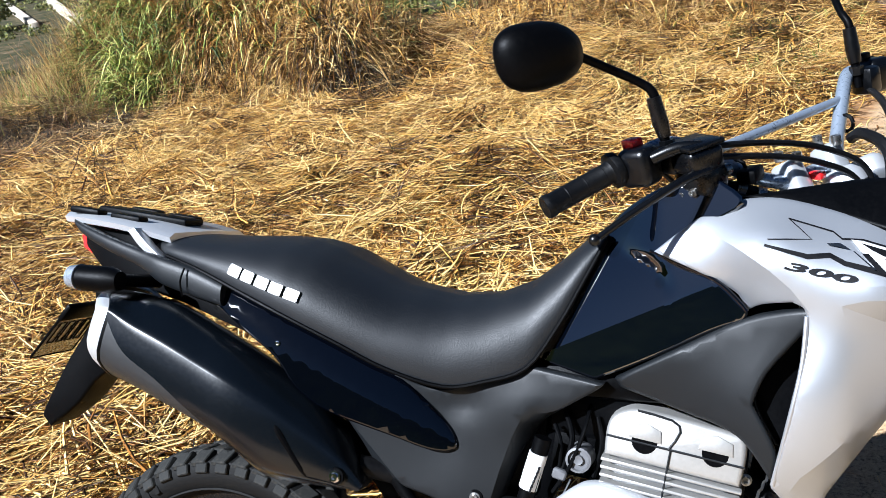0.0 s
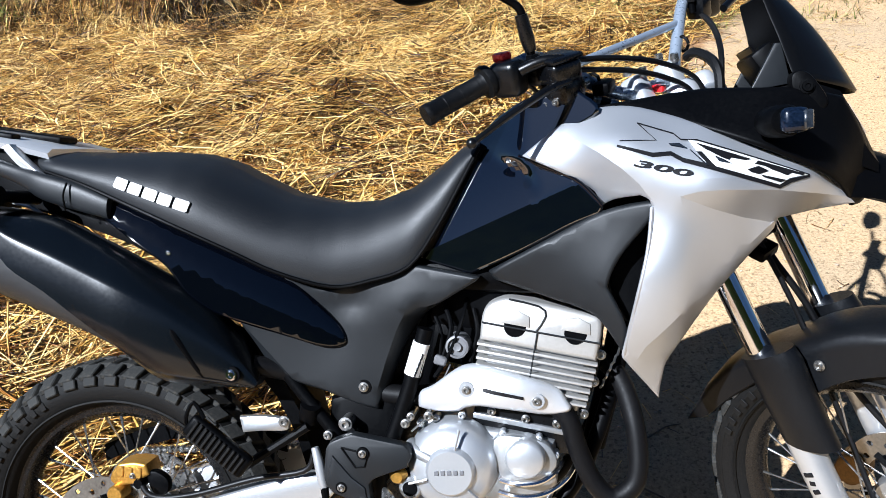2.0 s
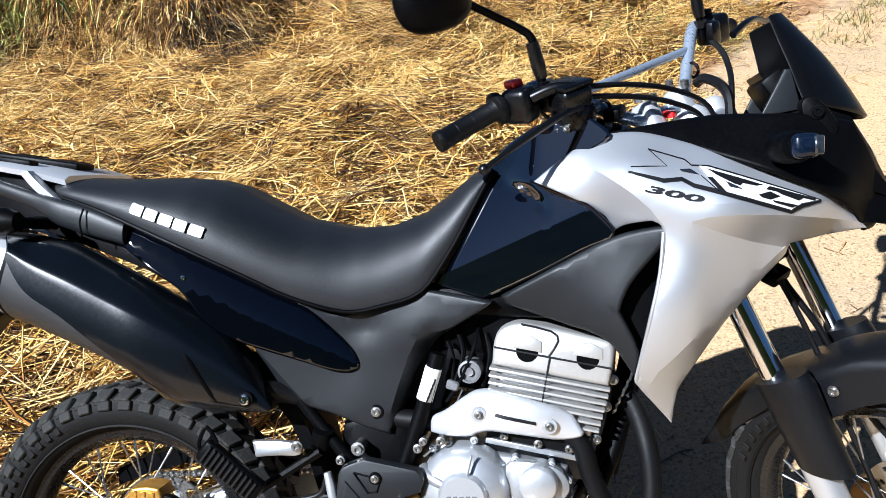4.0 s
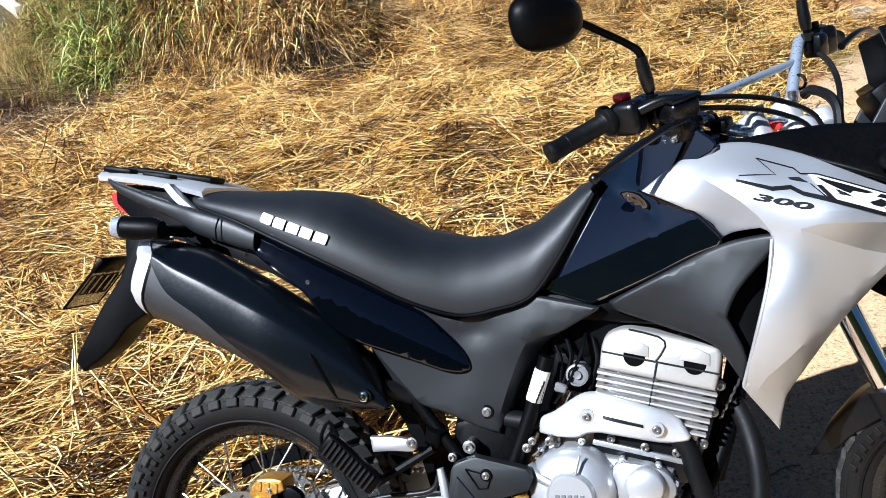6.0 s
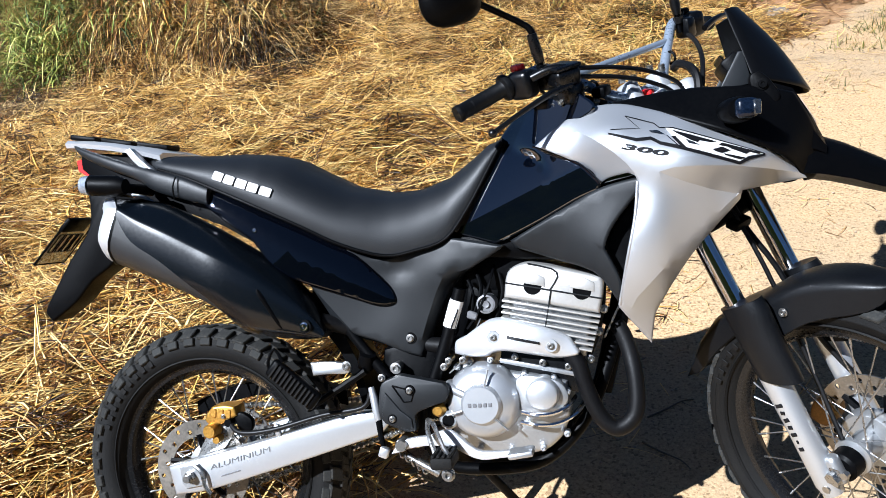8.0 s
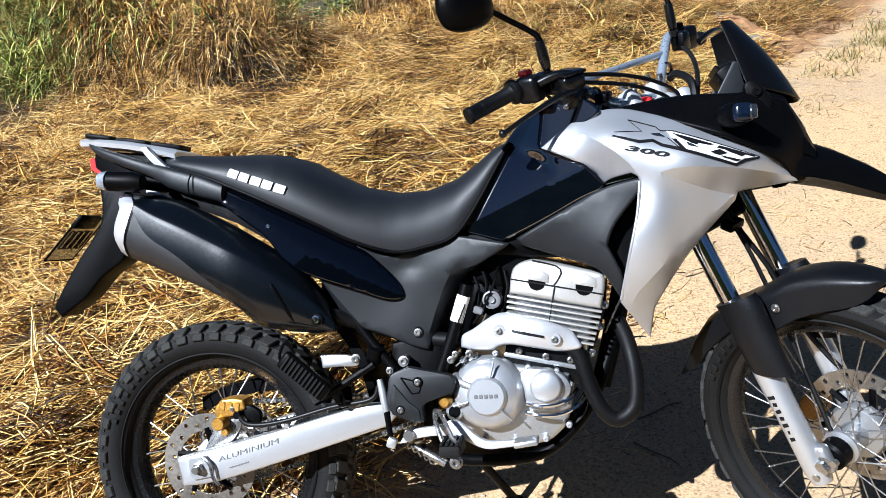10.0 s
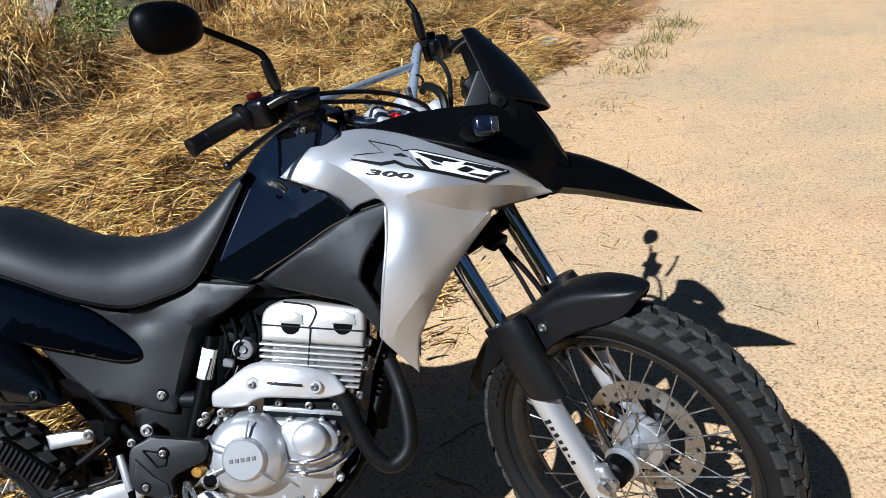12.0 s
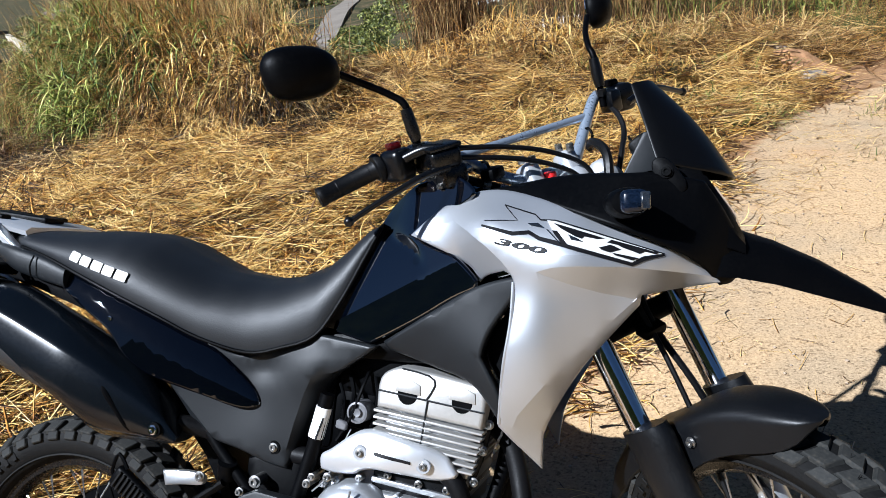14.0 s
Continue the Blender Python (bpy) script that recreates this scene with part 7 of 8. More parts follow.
part("cover_groove", tube([(x, muffler_y(x, z) + 0.0035, z) for x, z in ((0.216, 0.750), (0.226, 0.740), (0.236, 0.722), (0.250, 0.694), (0.264, 0.664), (0.270, 0.650))], [0.003, 0.005, 0.006, 0.0055, 0.005, 0.003], 8, 4), BLACKP, muf, "dark moulded groove")
part("bolt_recess", lathe([(0.002, -0.0015), (0.0135, -0.0015), (0.0145, 0.004)], (0.316, muffler_y(0.316, 0.652), 0.652), 20), BLACKP, muf)
part("bolt", hexbolt((0.316, muffler_y(0.316, 0.652) - 0.002, 0.652), 0.0075, 0.007), CHROME, muf)
part("silencer_bracket", plate([(-0.03, 0.93), (0.0, 0.93), (0.06, 0.90), (0.05, 0.885)], -0.16, -0.14, 0.004), BLACKP, bike)

# ---- frame, stand, foot controls ----
fr = pair("frame_tube", tube([(0.632, -0.128, 0.705), (0.60, -0.13, 0.61), (0.562, -0.132, 0.515), (0.54, -0.13, 0.47), (0.53, -0.12, 0.40)], 0.0135, 12, 3), BLACKP, bike, "black frame tube")
part("label", tube([(0.624, -0.1285, 0.682), (0.605, -0.13, 0.628)], 0.0145, 14, 1), WHITEP, fr, "white sticker on the frame tube")
for k in range(5):
    part("label_bar", block((0.003, 0.002, 0.01), 0, 1, pose(0.626 - k * 0.0035, -0.1435, 0.66 - 0.0075 * k, 0, 20, 0)), BLACKPRINT, fr)
pair("cradle_tube", tube([(0.53, -0.1, 0.40), (0.56, -0.09, 0.335), (0.64, -0.085, 0.318), (0.76, -0.08, 0.328), (0.84, -0.075, 0.385), (0.89, -0.065, 0.46), (0.93, -0.05, 0.56), (0.965, -0.03, 0.68), (0.99, -0.02, 0.80)], 0.0135, 12, 4), BLACKP, bike, "black lower frame tube")
pair("subframe_tube", tube([(0.345, -0.12, 0.69), (0.40, -0.122, 0.61), (0.468, -0.124, 0.52), (0.50, -0.12, 0.47)], 0.011, 10, 3), BLACKP, bike)
part("skid_plate", loft([[(x, -0.085, z), (x, -0.07, z - 0.012), (x, 0.07, z - 0.012), (x, 0.085, z)] for x, z in ((0.58, 0.335), (0.66, 0.322), (0.76, 0.332), (0.83, 0.38))]), BLACKP, bike, "black skid plate")
BRK = [(0.458, 0.514, 1), (0.468, 0.528), (0.5035, 0.5405, 1), (0.5916, 0.521, 1), (0.6025, 0.504), (0.593, 0.482, 1), (0.541, 0.465), (0.5285, 0.454, 1), (0.5304, 0.425, 1), (0.507, 0.423), (0.465, 0.440, 1), (0.452, 0.463)]
fb = pair("foot_bracket", plate(outline(BRK), -0.175, -0.15, 0.005), DARK, bike, "charcoal footrest bracket")
part("recess_rim", tube([(x, -0.1755, z) for x, z in ((0.486, 0.519), (0.531, 0.5065), (0.5235, 0.486), (0.508, 0.4845), (0.486, 0.519))], 0.0018, 6, 1), BLACKP, fb)
part("bracket_step", plate(outline([(0.470, 0.506, 1), (0.500, 0.468, 1), (0.522, 0.450, 1), (0.524, 0.430, 1), (0.508, 0.429), (0.470, 0.445, 1), (0.460, 0.466)]), -0.1785, -0.174, 0.002), DARK, fb)
for x, z in ((0.522, 0.509), (0.482, 0.4512)):
    part("bolt_seat", lathe([(0.002, -0.1788), (0.010, -0.1788), (0.011, -0.174)], (x, 0, z), 18), BLACKP, fb)
    part("bolt", hexbolt((x, -0.1788, z), 0.0055, 0.006), STEEL, fb)
part("pivot_bolt", lathe([(0.002, -0.165), (0.009, -0.165), (0.013, -0.158), (0.016, -0.15)], (0.574, 0, 0.462), 18), GOLD, bike, "brass coloured pivot bolt")
for x, z, r in ((0.487, 0.549, 0.012), (0.590, 0.548, 0.008), (0.60, 0.56, 0.007), (0.63, 0.56, 0.008), (0.455, 0.53, 0.008)):
    part("frame_bolt", hexbolt((x, -0.142, z), r * 0.8, 0.010, bm=rod((x, -0.142, z), (x, -0.10, z), r * 0.9, 12)), STEEL, bike)
pd = part("brake_pedal", plate(outline([(0.479, 0.384, 1), (0.492, 0.402), (0.508, 0.411), (0.532, 0.416), (0.5605, 0.419), (0.585, 0.428), (0.600, 0.430), (0.622, 0.4155), (0.642, 0.398), (0.664, 0.386), (0.700, 0.385), (0.741, 0.3885, 1), (0.746, 0.3775, 1), (0.700, 0.372), (0.663, 0.3696), (0.634, 0.380), (0.609, 0.3934), (0.5645, 0.3996), (0.518, 0.3946), (0.500, 0.388)]), -0.196, -0.180, 0.004, 2), WHITEALU, bike, "forged aluminium brake pedal")
part("pivot", lathe([(0.005, -0.205), (0.011, -0.205), (0.013, -0.2), (0.013, -0.17)], (0.502, 0, 0.402), 16), STEEL, pd)
part("pedal_tip", block((0.05, 0.05, 0.012), 0.004, 2, pose(0.745, -0.205, 0.386, 0, -8, 0)), ALU, pd)
fp = part("footrest", tube([(0.556, -0.18, 0.448), (0.576, -0.22, 0.45), (0.60, -0.25, 0.41), (0.612, -0.25, 0.39), (0.585, -0.24, 0.388), (0.562, -0.21, 0.43), (0.556, -0.18, 0.448)], 0.005, 8, 3), STEEL, bike, "steel footrest with serrated rubber")
part("rubber_pad", block((0.044, 0.075, 0.024), 0.006, 2, pose(0.598, -0.235, 0.384, 0, 0, 0)), RUBBER, fp)
for k in range(4):
    part("tooth", block((0.007, 0.072, 0.006), 0.0015, 1, pose(0.582 + k * 0.0105, -0.235, 0.398)), RUBBER, fp)
part("footrest_bolt", hexbolt((0.608, -0.255, 0.36), 0.011, 0.012, bm=rod((0.608, -0.255, 0.36), (0.60, -0.2, 0.38), 0.008)), STEEL, fp)
part("return_spring", tube([(0.486 + 0.0035 * k, -0.17 + 0.007 * math.cos(k * 1.9), 0.380 - 0.0026 * k + 0.006 * math.sin(k * 1.9)) for k in range(18)], 0.0018, 5, 2), STEEL, bike, "coiled return spring")
part("stop_switch", lathe([(0.003, 0.0), (0.009, 0.0), (0.009, 0.05), (0.005, 0.055), (0.005, 0.075)], (0, 0, 0), 12, axis="z"), STEEL, bike, m=Matrix.Translation((0.57, -0.17, 0.335)) @ Matrix.Rotation(radians(-60), 4, "Y"))
ms = part("rear_master_cylinder", tube([(0.435, -0.158, 0.514), (0.440, -0.160, 0.492), (0.4445, -0.162, 0.462), (0.448, -0.163, 0.444)], [0.0065, 0.0085, 0.0085, 0.007], 12, 2), ALUW, bike, "silver rear brake master cylinder")
part("push_rod", tube([(0.448, -0.163, 0.446), (0.452, -0.168, 0.412), (0.458, -0.174, 0.386)], [0.0075, 0.006, 0.005], 8, 2), BLACKP, ms)
part("clevis", block((0.02, 0.018, 0.022), 0.004, 2, pose(0.459, -0.178, 0.383, 0, 20, 0)), ALUW, ms)
part("reservoir", tube([(0.415, -0.12, 0.55), (0.425, -0.13, 0.58)], 0.018, 14, 1), BLACKP, bike)
# passenger footrest, folded up
rp_ = Matrix.Translation((0.285, -0.205, 0.535)) @ Matrix.Rotation(radians(41), 4, "Y")
pp_ = part("passenger_footrest", block((0.125, 0.022, 0.042), 0.008, 3), BLACKP, bike, "ribbed black folded passenger footrest", rp_)
for k in range(11):
    part("rib", block((0.0045, 0.005, 0.034), 0.001, 1, pose(-0.048 + 0.0096 * k, -0.0125, 0)), RUBBER, pp_)
part("wire_loop", tube([(-0.045, -0.004, 0.024), (-0.075, -0.004, 0.034), (-0.07, -0.004, 0.004), (-0.055, -0.004, -0.01)], 0.0035, 6, 3), BLACKP, pp_)
rb = part("footrest_bracket", plate(outline([(0.308, 0.571, 1), (0.355, 0.571), (0.385, 0.566), (0.395, 0.557), (0.388, 0.545), (0.350, 0.545), (0.312, 0.543, 1)]), -0.165, -0.15, 0.004), ALU, bike, "silver passenger footrest bracket")
part("bolt", hexbolt((0.388, -0.166, 0.562), 0.008), STEEL, rb)
part("bracket_arm", tube([(0.30, -0.14, 0.475), (0.36, -0.14, 0.51), (0.42, -0.14, 0.545)], 0.008, 8, 2), BLACKP, bike)
st_ = part("side_stand", tube([(0.55, 0.10, 0.33), (0.60, 0.17, 0.24), (0.66, 0.265, 0.125)], [0.012, 0.011, 0.011], 10, 3), BLACKP, bike, "black side stand resting on the road")
part("stand_foot", lathe([(0.004, 0), (0.03, 0), (0.03, 0.006), (0.012, 0.012)], (0, 0, 0), 18, axis="z"), BLACKP, st_, m=Matrix.Translation((0.66, 0.268, 0.108)) @ Matrix.Rotation(radians(23), 4, "X"))
# dark works added to fill the space behind the frame: inner mudguard, shock absorber, swing arm bridge
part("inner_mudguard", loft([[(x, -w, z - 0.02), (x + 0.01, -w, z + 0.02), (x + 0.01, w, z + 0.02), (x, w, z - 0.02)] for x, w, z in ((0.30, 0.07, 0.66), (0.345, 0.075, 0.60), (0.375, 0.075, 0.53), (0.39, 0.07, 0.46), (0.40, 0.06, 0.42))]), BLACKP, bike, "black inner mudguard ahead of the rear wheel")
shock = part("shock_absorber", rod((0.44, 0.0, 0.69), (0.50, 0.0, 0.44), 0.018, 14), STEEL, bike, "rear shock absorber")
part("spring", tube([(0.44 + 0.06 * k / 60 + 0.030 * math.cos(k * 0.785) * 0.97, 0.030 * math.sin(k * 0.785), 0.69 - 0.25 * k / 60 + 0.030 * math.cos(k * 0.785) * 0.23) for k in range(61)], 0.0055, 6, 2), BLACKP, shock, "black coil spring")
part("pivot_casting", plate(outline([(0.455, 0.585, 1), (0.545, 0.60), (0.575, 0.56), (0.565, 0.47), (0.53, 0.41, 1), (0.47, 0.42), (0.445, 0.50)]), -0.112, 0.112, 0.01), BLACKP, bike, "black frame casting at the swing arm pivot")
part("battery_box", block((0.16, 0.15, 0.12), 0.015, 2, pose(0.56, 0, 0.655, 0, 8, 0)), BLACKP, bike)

# carburettor corner and cables
cb2 = part("carburettor", block((0.085, 0.10, 0.09), 0.012, 2, pose(0.675, -0.03, 0.675, 0, 12, 0)), BLACKP, bike, "small dark carburettor among hoses")
part("cover", lathe([(0.003, -0.116), (0.007, -0.117), (0.008, -0.112), (0.015, -0.112), (0.016, -0.117), (0.0195, -0.116), (0.021, -0.08)], (0.681, 0, 0.669), 24), GREYPRINT, cb2)
part("intake_boot", tube([(0.70, -0.03, 0.69), (0.74, -0.03, 0.68)], 0.032, 14, 1), HOSE, bike)
for k, pts in enumerate(([(0.66, -0.09, 0.74), (0.672, -0.105, 0.70), (0.655, -0.11, 0.65)], [(0.70, -0.08, 0.75), (0.69, -0.11, 0.71), (0.668, -0.115, 0.66), (0.64, -0.12, 0.62)], [(0.645, -0.10, 0.72), (0.655, -0.11, 0.69), (0.648, -0.11, 0.64)], [(0.71, -0.09, 0.73), (0.715, -0.10, 0.69), (0.70, -0.10, 0.64)])):
    part("hose", tube(pts, 0.0034 if k else 0.0045, 8, 4), BLACKP, bike)
part("clutch_cable", tube([(0.668, -0.115, 0.64), (0.648, -0.13, 0.60), (0.628, -0.14, 0.56), (0.60, -0.145, 0.535)], 0.0017, 6, 3), STEEL, bike)
part("hose_clip", block((0.022, 0.012, 0.016), 0.003, 1, pose(0.652, -0.118, 0.648, 0, 20, 0)), GREYPRINT, bike)
part("down_tube", tube([(0.90, 0.0, 0.46), (0.945, 0.0, 0.62), (0.985, 0, 0.80), (1.01, 0, 0.95)], 0.022, 12, 2), BLACKP, bike, "black front down tube")
part("oil_hose", tube([(0.845, -0.09, 0.50), (0.885, -0.085, 0.56), (0.91, -0.08, 0.63), (0.92, -0.07, 0.70)], 0.007, 8, 3), HOSE, bike)
part("horn_spring", tube([(0.915 + 0.0022 * k, -0.085 + 0.006 * math.cos(k * 2), 0.585 + 0.0042 * k) for k in range(20)], 0.0022, 5, 2), STEEL, bike)
for x, z in ((0.885, 0.545), (0.905, 0.60), (0.918, 0.645)):
    part("clip", hexbolt((x, -0.095, z), 0.007, 0.008), STEEL, bike)

# ---- fork, front mudguard (turned with the bars) ----
for s in (-1, 1):
    def on_leg(d, fwd=0.0):
        """A point d metres up the leg from the height of the axle."""
        return (1.385 - math.sin(RAKE) * d + fwd * math.cos(RAKE), s * 0.098, 0.345 + math.cos(RAKE) * d + fwd * math.sin(RAKE))

    part("fork_tube", rod(on_leg(0.28), on_leg(0.735), 0.0205, 20), CHROME, bike, "chrome fork tube", STEER)
    sl = part("fork_slider", tube([on_leg(-0.055), on_leg(-0.03), on_leg(0.1), on_leg(0.22), on_leg(0.30)], [0.02, 0.0265, 0.0255, 0.027, 0.027], 20, 1), ALUW, bike, "silver fork slider", STEER)
    part("axle_lug", block((0.048, 0.030, 0.062), 0.012, 3, pose(1.405, s * 0.094, 0.345, 0, -23, 0)), ALU, sl)
    part("axle_nut", lathe([(0.003, 0), (0.011, 0), (0.011, 0.014), (0.016, 0.016)], (0, 0, 0), 6, axis="y"), STEEL, sl, m=Matrix.Translation((1.417, s * 0.092 - 0.033 * (1 if s < 0 else 0) + (0.02 if s > 0 else 0), 0.345)))
    for k in range(3):
        part("bolt", lathe([(0.002, -0.012), (0.0075, -0.012), (0.0075, 0.0)], (1.445 - 0.02 * k, s * 0.112, 0.36 - 0.022 * k), 10), STEEL, sl)
    if s < 0:
        for k, (wd, tl) in enumerate(((0.016, 0), (0.010, 12), (0.012, -8), (0.010, 5), (0.013, -4), (0.005, 8), (0.011, 0))):
            p = Vector(on_leg(0.145 - 0.0155 * k))
            mk = block((wd, 0.003, 0.0085), 0.002, 2, pose(p.x, p.y - 0.0252, p.z, 0, -23 + tl, 0))
            part("sticker_mark", mk, BLACKPRINT, sl)
    gc = []
    for k, d in enumerate(np.linspace(0.198, 0.356, 9)):
        back, front = np.interp(d, [0.19, 0.28, 0.39], [-0.030, -0.029, -0.030]), np.interp(d, [0.19, 0.28, 0.34, 0.39], [0.064, 0.060, 0.062, 0.044])
        out_ = np.interp(d, [0.19, 0.28, 0.39], [0.028, 0.033, 0.030])
        mid, half = (back + front) / 2, (front - back) / 2
        x, y, z = on_leg(d)
        gc.append([(x + mid + half * math.cos(a), s * 0.100 + out_ * math.sin(a), z + (mid + half * math.cos(a)) * (0.05 + 0.045 * k)) for a in np.arange(28) * math.pi / 14])
    part("fork_guard", loft(gc), MUD, bike, "charcoal fork guard", STEER, 60)
fd = []
# crest x and z, edge x, y and z, fullness of the flank
for x, z, bx, w, bz, q in ((1.018, 0.412, 1.020, 0.012, 0.413, 2.0), (1.042, 0.450, 1.064, 0.030, 0.441, 2.0), (1.067, 0.489, 1.104, 0.044, 0.478, 2.0), (1.090, 0.530, 1.140, 0.052, 0.520, 2.0), (1.137, 0.591, 1.178, 0.056, 0.556, 2.0), (1.190, 0.630, 1.216, 0.060, 0.590, 2.0), (1.228, 0.650, 1.242, 0.066, 0.608, 2.2), (1.262, 0.668, 1.270, 0.074, 0.610, 2.6),
                           (1.290, 0.687, 1.296, 0.078, 0.598, 2.8), (1.312, 0.699, 1.316, 0.078, 0.598, 2.8), (1.332, 0.708, 1.330, 0.076, 0.612, 2.8), (1.352, 0.716, 1.352, 0.072, 0.628, 2.7), (1.375, 0.722, 1.375, 0.068, 0.641, 2.6), (1.400, 0.727, 1.400, 0.064, 0.651, 2.5), (1.428, 0.730, 1.425, 0.060, 0.658, 2.4), (1.455, 0.730, 1.452, 0.054, 0.664, 2.3), (1.480, 0.728, 1.478, 0.047, 0.672, 2.2), (1.502, 0.7245, 1.500, 0.038, 0.685, 2.0), (1.512, 0.722, 1.511, 0.030, 0.698, 1.8), (1.521, 0.7185, 1.520, 0.020, 0.7085, 1.6), (1.525, 0.7155, 1.525, 0.008, 0.7135, 1.6)):
    ring = []
    for u in np.linspace(-1, 1, 31):
        # a rounded top, a soft edge two thirds out, then a straight flank down to the lip
        v = abs(u)
        side_ = w * min(1.0, (1 - (1 - v / 0.72) ** 2) * 0.93 if v < 0.72 else 0.93 + 0.07 * (v - 0.72) / 0.28)
        down = 0.34 * (v / 0.72) ** 2.2 if v < 0.72 else 0.34 + 0.66 * (v - 0.72) / 0.28
        ring.append((x + (bx - x) * down, math.copysign(side_, u), z + (bz - z) * down))
    fd.append(ring)
near_ = min((q for row in fd for q in row if q[1] < 0), key=lambda q: math.hypot(q[0] - 1.326, q[2] - 0.650))
fb_ = loft(fd, caps=False, closed=False)
ext = bmesh.ops.extrude_face_region(fb_, geom=fb_.faces[:])
for v in ext["geom"]:
    if isinstance(v, bmesh.types.BMVert):
        d = Vector((v.co.x - 1.4, 0, v.co.z - 0.345)).normalized()
        v.co -= d * 0.003 + Vector((0, math.copysign(min(0.004, abs(v.co.y) * 0.5), v.co.y), 0))
mg = part("front_mudguard", fb_, MUD, bike, "charcoal front mudguard", STEER, 35)
for s in (-1, 1):
    part("bolt", hexbolt((near_[0], s * (abs(near_[1]) + 0.001), near_[2]), 0.0075, 0.007, s), STEEL, mg)
part("brake_hose", tube([(1.385, 0.075, 0.45), (1.31, 0.06, 0.55), (1.26, 0.03, 0.70), (1.20, 0.02, 0.80), (1.14, 0.03, 0.92), (1.08, 0.02, 1.04)], 0.006, 8, 4), HOSE, bike, "black front brake hose", STEER)
part("speedo_cable", tube([(1.40, -0.04, 0.38), (1.33, -0.01, 0.52), (1.25, 0.0, 0.72), (1.18, 0.005, 0.85), (1.10, 0.0, 1.0)], 0.005, 8, 4), HOSE, bike, "black speedometer cable", STEER)
part("hose_guide", block((0.03, 0.05, 0.02), 0.005, 2, pose(1.20, 0.01, 0.80, 0, 20, 0)), BLACKP, bike, m=STEER)
part("front_caliper", plate(outline([(1.275, 0.345), (1.29, 0.39), (1.325, 0.40), (1.335, 0.36), (1.31, 0.33)]), 0.05, 0.10, 0.01), DARKGOLD, bike, "dull gold front caliper", STEER)
tcl = part("top_clamp", block((0.09, 0.25, 0.035), 0.012, 3, pose(1.048, 0, 1.036, 0, -23, 0)), ALUW, bike, "silver top clamp", STEER)
part("lower_clamp", block((0.08, 0.25, 0.04), 0.012, 3, pose(1.135, 0, 0.80, 0, -23, 0)), BLACKP, bike, "black lower clamp", STEER)
for s in (-1, 1):
    part("fork_cap", lathe([(0.004, 0.032), (0.012, 0.031), (0.020, 0.026), (0.024, 0.016), (0.025, 0.0)], (0, 0, 0), 18, axis="z"), WHITEALU, tcl, m=Matrix.Translation((1.060, s * 0.098, 1.052)) @ Matrix.Rotation(radians(-23), 4, "Y"))
    part("bar_riser", block((0.042, 0.034, 0.074), 0.01, 3, pose(1.032, s * 0.045, 1.078, 0, -23, 0)), WHITEALU, tcl)
part("ignition_switch", lathe([(0.003, 0.035), (0.018, 0.035), (0.02, 0.0)], (0, 0, 0), 18, axis="z"), BLACKP, bike, m=STEER @ Matrix.Translation((1.085, 0, 1.03)) @ Matrix.Rotation(radians(-23), 4, "Y"))
part("red_tag", block((0.024, 0.014, 0.012), 0.003, 2, pose(1.051, -0.02, 1.086)), REDP, tcl)
part("connector", block((0.03, 0.04, 0.022), 0.006, 2, pose(1.02, -0.12, 1.116, 0, 0, 20)), BLACKP, bike, m=STEER)

part("clamp_cap", lathe([(0.004, 0.03), (0.022, 0.028), (0.03, 0.018), (0.032, 0.0)], (0, 0, 0), 24, axis="z"), WHITEALU, tcl, "silver steering head nut", m=Matrix.Translation((1.066, 0.025, 1.056)) @ Matrix.Rotation(radians(-23), 4, "Y"))
for s in (-1, 1):
    for fx in (-0.016, 0.016):
        part("clamp_bolt", lathe([(0.003, 0.014), (0.007, 0.014), (0.0075, 0.0)], (0, 0, 0), 10, axis="z"), STEEL, tcl, m=Matrix.Translation((1.026 + fx, s * 0.045, 1.114)))
for c_at in ((1.0, -0.13, 1.10), (1.016, -0.11, 1.085)):
    part("hose_collar", tube([c_at, (c_at[0] + 0.006, c_at[1] + 0.010, c_at[2] - 0.006)], 0.0105, 12, 1), STEEL, bike, m=STEER)

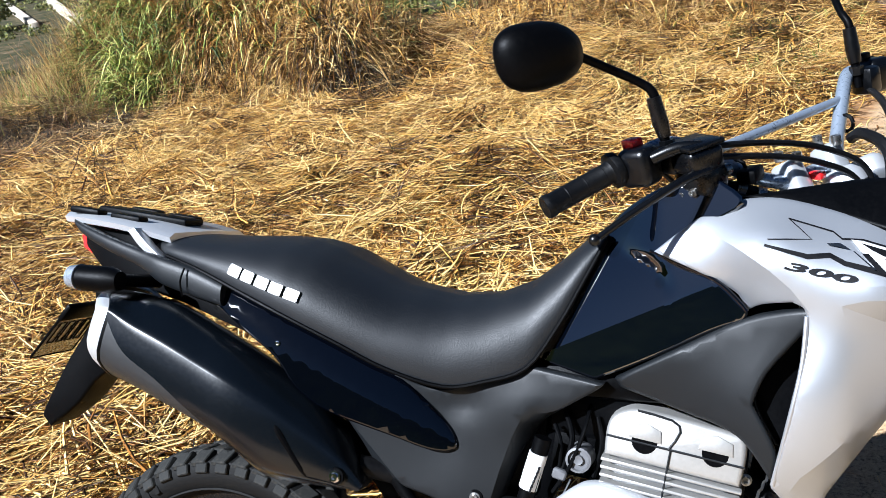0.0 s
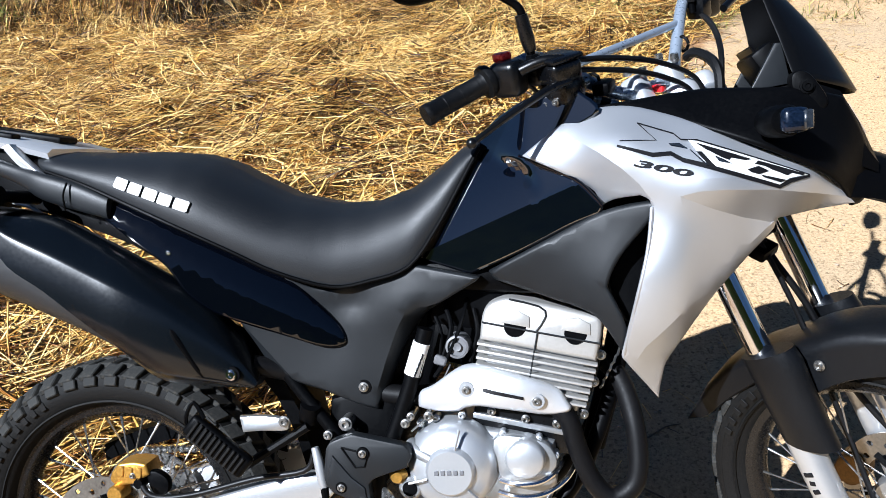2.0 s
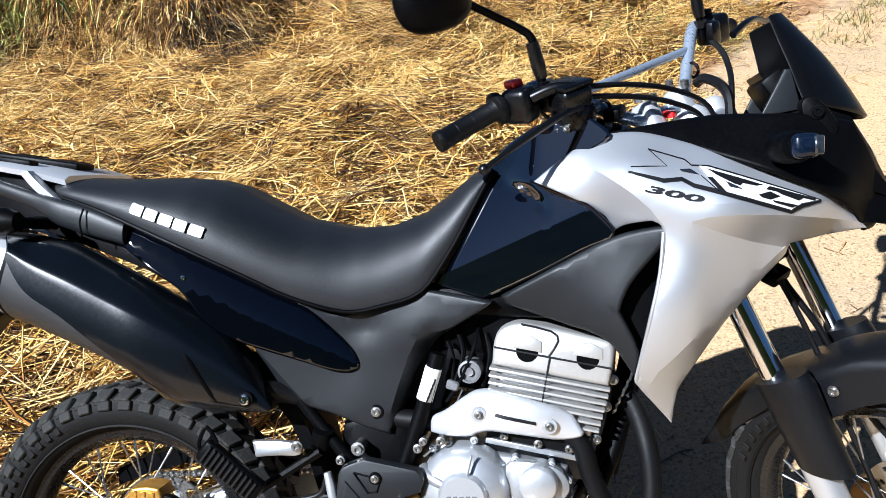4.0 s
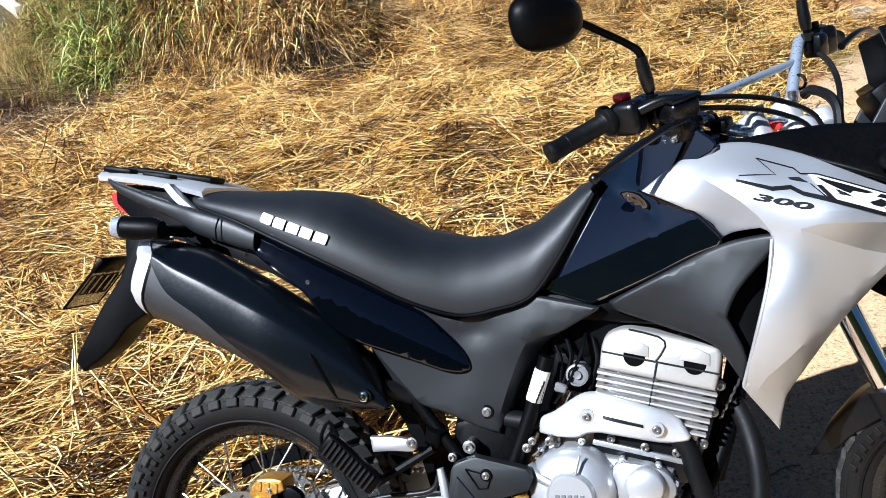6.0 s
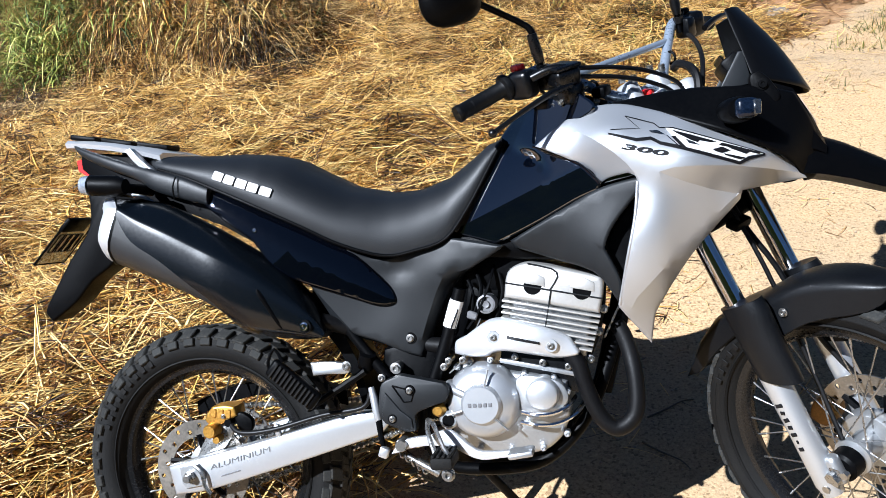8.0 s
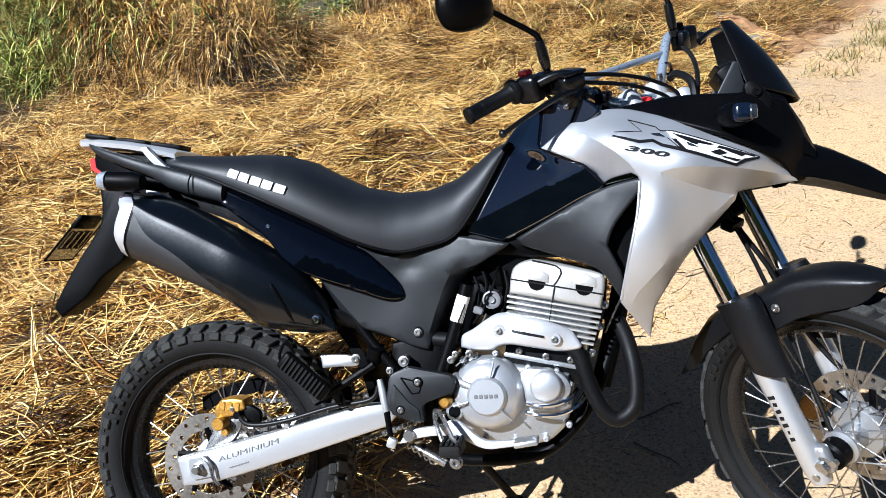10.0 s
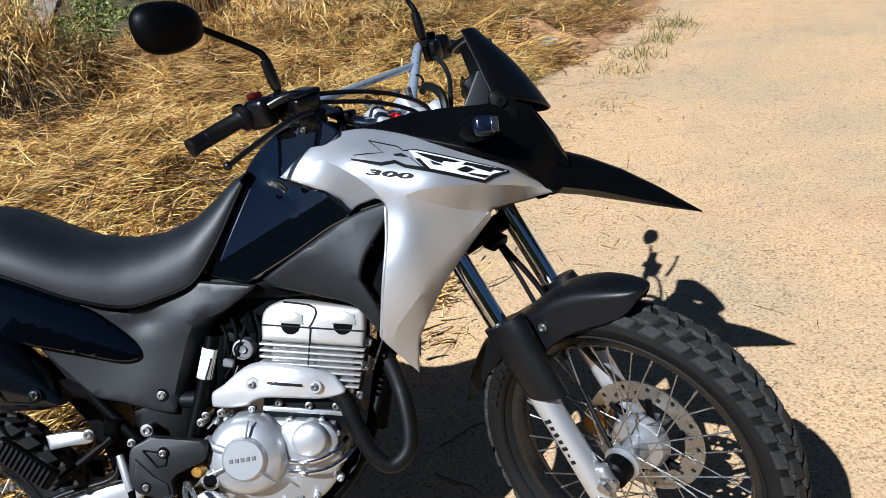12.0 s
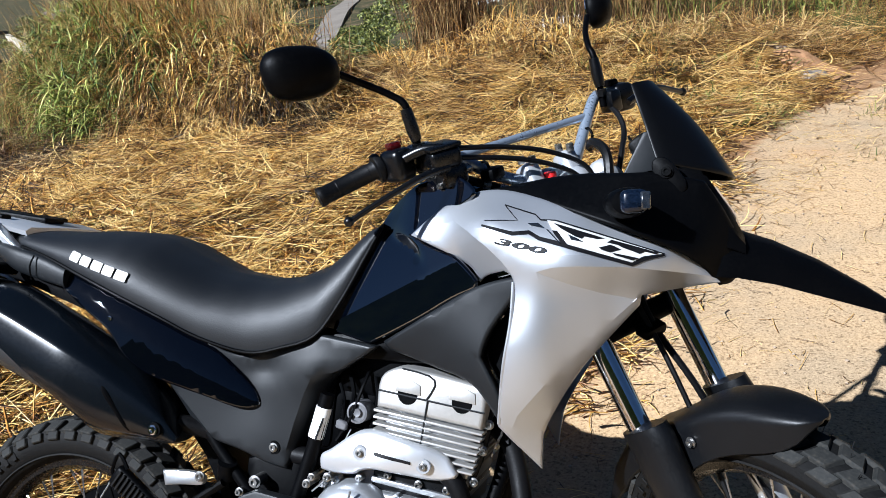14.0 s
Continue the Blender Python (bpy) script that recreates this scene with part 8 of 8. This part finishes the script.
# ---- handlebar ----
BAR = [(0.910, 0.398, 1.152), (0.940, 0.28, 1.176), (0.955, 0.222, 1.188), (0.965, 0.190, 1.180), (0.985, 0.142, 1.142), (1.004, 0.098, 1.106), (1.026, 0.06, 1.087), (1.03, 0.02, 1.085)]
hb = part("handlebar", tube([(x, -y, z) for x, y, z in BAR] + BAR[::-1], 0.011, 14, 5), BARALU, bike, "grey-blue painted handlebar", STEER)
part("crossbar", rod((0.977, -0.16, 1.157), (0.977, 0.16, 1.157), 0.0075, 12), BARALU, hb)
for s in (-1, 1):
    tip, inner = Vector((0.910, s * 0.400, 1.1515)), Vector((0.940, s * 0.28, 1.176))
    aim = Matrix.Translation(tip) @ (inner - tip).to_track_quat("Y", "Z").to_matrix().to_4x4()
    gr_ = part("grip", lathe([(0.006, -0.004), (0.0165, -0.004), (0.0172, 0.0), (0.0172, 0.006), (0.0158, 0.008), (0.0160, 0.1), (0.018, 0.104), (0.026, 0.107), (0.027, 0.113), (0.025, 0.119), (0.018, 0.121)], (0, 0, 0), 24, axis="y"), GRIP, hb, "black rubber grip", aim)
    for k in range(3):
        part("grip_ring", lathe([(0.0157, 0), (0.0162, 0.001), (0.0162, 0.002), (0.0157, 0.003)], (0, 0.03 + k * 0.03, 0), 24), GRIP, gr_)
    sw_ = part("switch_housing", block((0.05, 0.045, 0.056), 0.012, 3, pose(0.962, s * 0.268, 1.172, 0, 0, 14 * -s)), HOUSING, hb, "black switch housing")
    part("switch", block((0.024, 0.022, 0.014), 0.004, 2, pose(0.948, s * 0.262, 1.204)), REDP if s < 0 else BLACKP, sw_, "red stop switch" if s < 0 else "")
    part("lever_clamp", block((0.04, 0.03, 0.045), 0.008, 2, pose(0.978, s * 0.225, 1.172)), HOUSING, hb)
    dz = 0.037 if s > 0 else 0.0
    part("lever", tube([(1.035, s * 0.215, 1.152 + dz * 0.4), (1.032, s * 0.26, 1.151 + dz * 0.7), (1.024, s * 0.31, 1.140 + dz), (1.013, s * 0.36, 1.126 + dz), (1.004, s * 0.400, 1.113 + dz)], [0.007, 0.0065, 0.0055, 0.005, 0.005], 10, 4), HOUSING, hb, "black lever")
    ball = bmesh.new()
    bmesh.ops.create_uvsphere(ball, u_segments=14, v_segments=8, radius=0.0085, matrix=Matrix.Translation((1.003, s * 0.403, 1.1125 + dz)))
    part("lever_ball", ball, HOUSING, hb)
    if s < 0:
        rs = part("brake_reservoir", block((0.058, 0.058, 0.036), 0.010, 3, pose(1.012, -0.212, 1.168, 0, 4, -8)), HOUSING, hb, "black front brake reservoir")
        part("lid", block((0.062, 0.062, 0.009), 0.004, 2, pose(1.012, -0.212, 1.189, 0, 4, -8)), HOUSING, rs)
        part("brake_body", block((0.06, 0.05, 0.04), 0.010, 2, pose(1.005, -0.2, 1.135)), HOUSING, hb)
        for bx_, bz_ in ((-0.014, 1.118), (0.006, 1.122), (-0.004, 1.142)):
            part("clamp_bolt", hexbolt((1.005 + bx_, -0.225, bz_), 0.005, 0.006), STEEL, hb)
        part("brake_pipe", tube([(1.0, -0.205, 1.12), (0.985, -0.222, 1.128), (0.972, -0.235, 1.150), (0.966, -0.250, 1.172)], 0.0035, 8, 3), HOSE, hb)
        part("hose_banjo", lathe([(0.003, 0), (0.009, 0.001), (0.009, 0.012), (0.003, 0.013)], (1.028, -0.182, 1.140), 10), STEEL, hb)
        part("throttle_housing", tube([(0.985, -0.265, 1.182), (1.01, -0.24, 1.19), (1.03, -0.215, 1.185)], 0.009, 10, 3), HOUSING, hb)
    turn_ = Matrix() if s < 0 else Matrix.Translation((0.974, 0.208, 0)) @ Matrix.Rotation(radians(33), 4, "Z") @ Matrix.Translation((-0.984, -0.235, 0))
    mi = part("mirror_stem", tube([(0.985, s * 0.232, 1.165), (0.984, s * 0.235, 1.21), (0.982, s * 0.238, 1.265), (0.972, s * 0.252, 1.287), (0.962, s * 0.29, 1.315), (0.96, s * 0.335, 1.343)], [0.007, 0.007, 0.0065, 0.006, 0.006, 0.006], 10, 5), BLACKP, hb, "black mirror stem", turn_)
    part("sleeve", tube([(0.9845, s * 0.234, 1.205), (0.983, s * 0.236, 1.225), (0.981, s * 0.2385, 1.262)], [0.009, 0.0115, 0.010], 14, 2), HOUSING, mi)
    part("lock_nut", lathe([(0.006, 0), (0.011, 0), (0.011, 0.014), (0.006, 0.014)], (0.985, s * 0.2325, 1.186), 6, axis="z"), HOUSING, mi)
    hd_ = []
    for q, dx in ((0.25, 0.034), (0.62, 0.029), (0.86, 0.020), (0.97, 0.009), (1.0, 0.0), (0.97, -0.006), (0.9, -0.008)):
        ring = []
        for a in np.arange(32) * math.pi / 16:
            cy, cz = math.cos(a), math.sin(a)
            rr = 1 + 0.10 * math.cos(2 * a) * 0.3 - 0.10 * cy * s * (-1)
            ring.append((0.962 + dx, s * (0.400 if s < 0 else 0.405) + (0.066 if s < 0 else 0.05) * q * np.sign(cy) * abs(cy) ** 0.85, 1.358 + (0.045 * rr) * q * np.sign(cz) * abs(cz) ** 0.85 + 0.10 * (s * 0.067 * q * cy)))
        hd_.append(ring)
    mr_ = part("mirror_head", loft(hd_), BLACKP, hb, "oval black mirror head", turn_, 60)
    part("mirror_glass", loft([[(p[0] + dx, p[1], p[2]) for p in hd_[-1]] for dx in (-0.0005, -0.002)]), MIRROR, mr_, "mirror glass")
for k, pts in enumerate(([(1.03, -0.185, 1.178), (1.045, -0.10, 1.158), (1.065, -0.02, 1.128), (1.09, 0.035, 1.085), (1.10, 0.04, 1.03)], [(1.03, -0.185, 1.162), (1.05, -0.10, 1.138), (1.07, -0.03, 1.108), (1.09, 0.015, 1.07), (1.098, 0.02, 1.01)], [(0.985, -0.19, 1.13), (1.0, -0.13, 1.10), (1.03, -0.09, 1.07), (1.06, -0.06, 1.02)], [(0.985, 0.216, 1.162), (1.012, 0.208, 1.142), (1.036, 0.19, 1.115), (1.064, 0.15, 1.090), (1.084, 0.11, 1.050), (1.09, 0.09, 1.02)], [(1.020, 0.112, 1.105), (1.045, 0.10, 1.116), (1.085, 0.085, 1.107), (1.108, 0.07, 1.085), (1.118, 0.05, 1.04)])):
    part("cable", tube(pts, (0.0045, 0.0045, 0.008, 0.0055, 0.009)[k], 8, 6), HOSE, bike, "black control cable", STEER)
for y in (0.13, -0.12):
    part("cable_tie", tube([(1.0 + 0.0135 * math.cos(a), y, 1.125 + 0.0135 * math.sin(a)) for a in np.linspace(0, 6.2, 10)], 0.003, 6, 1), BLACKP, hb)
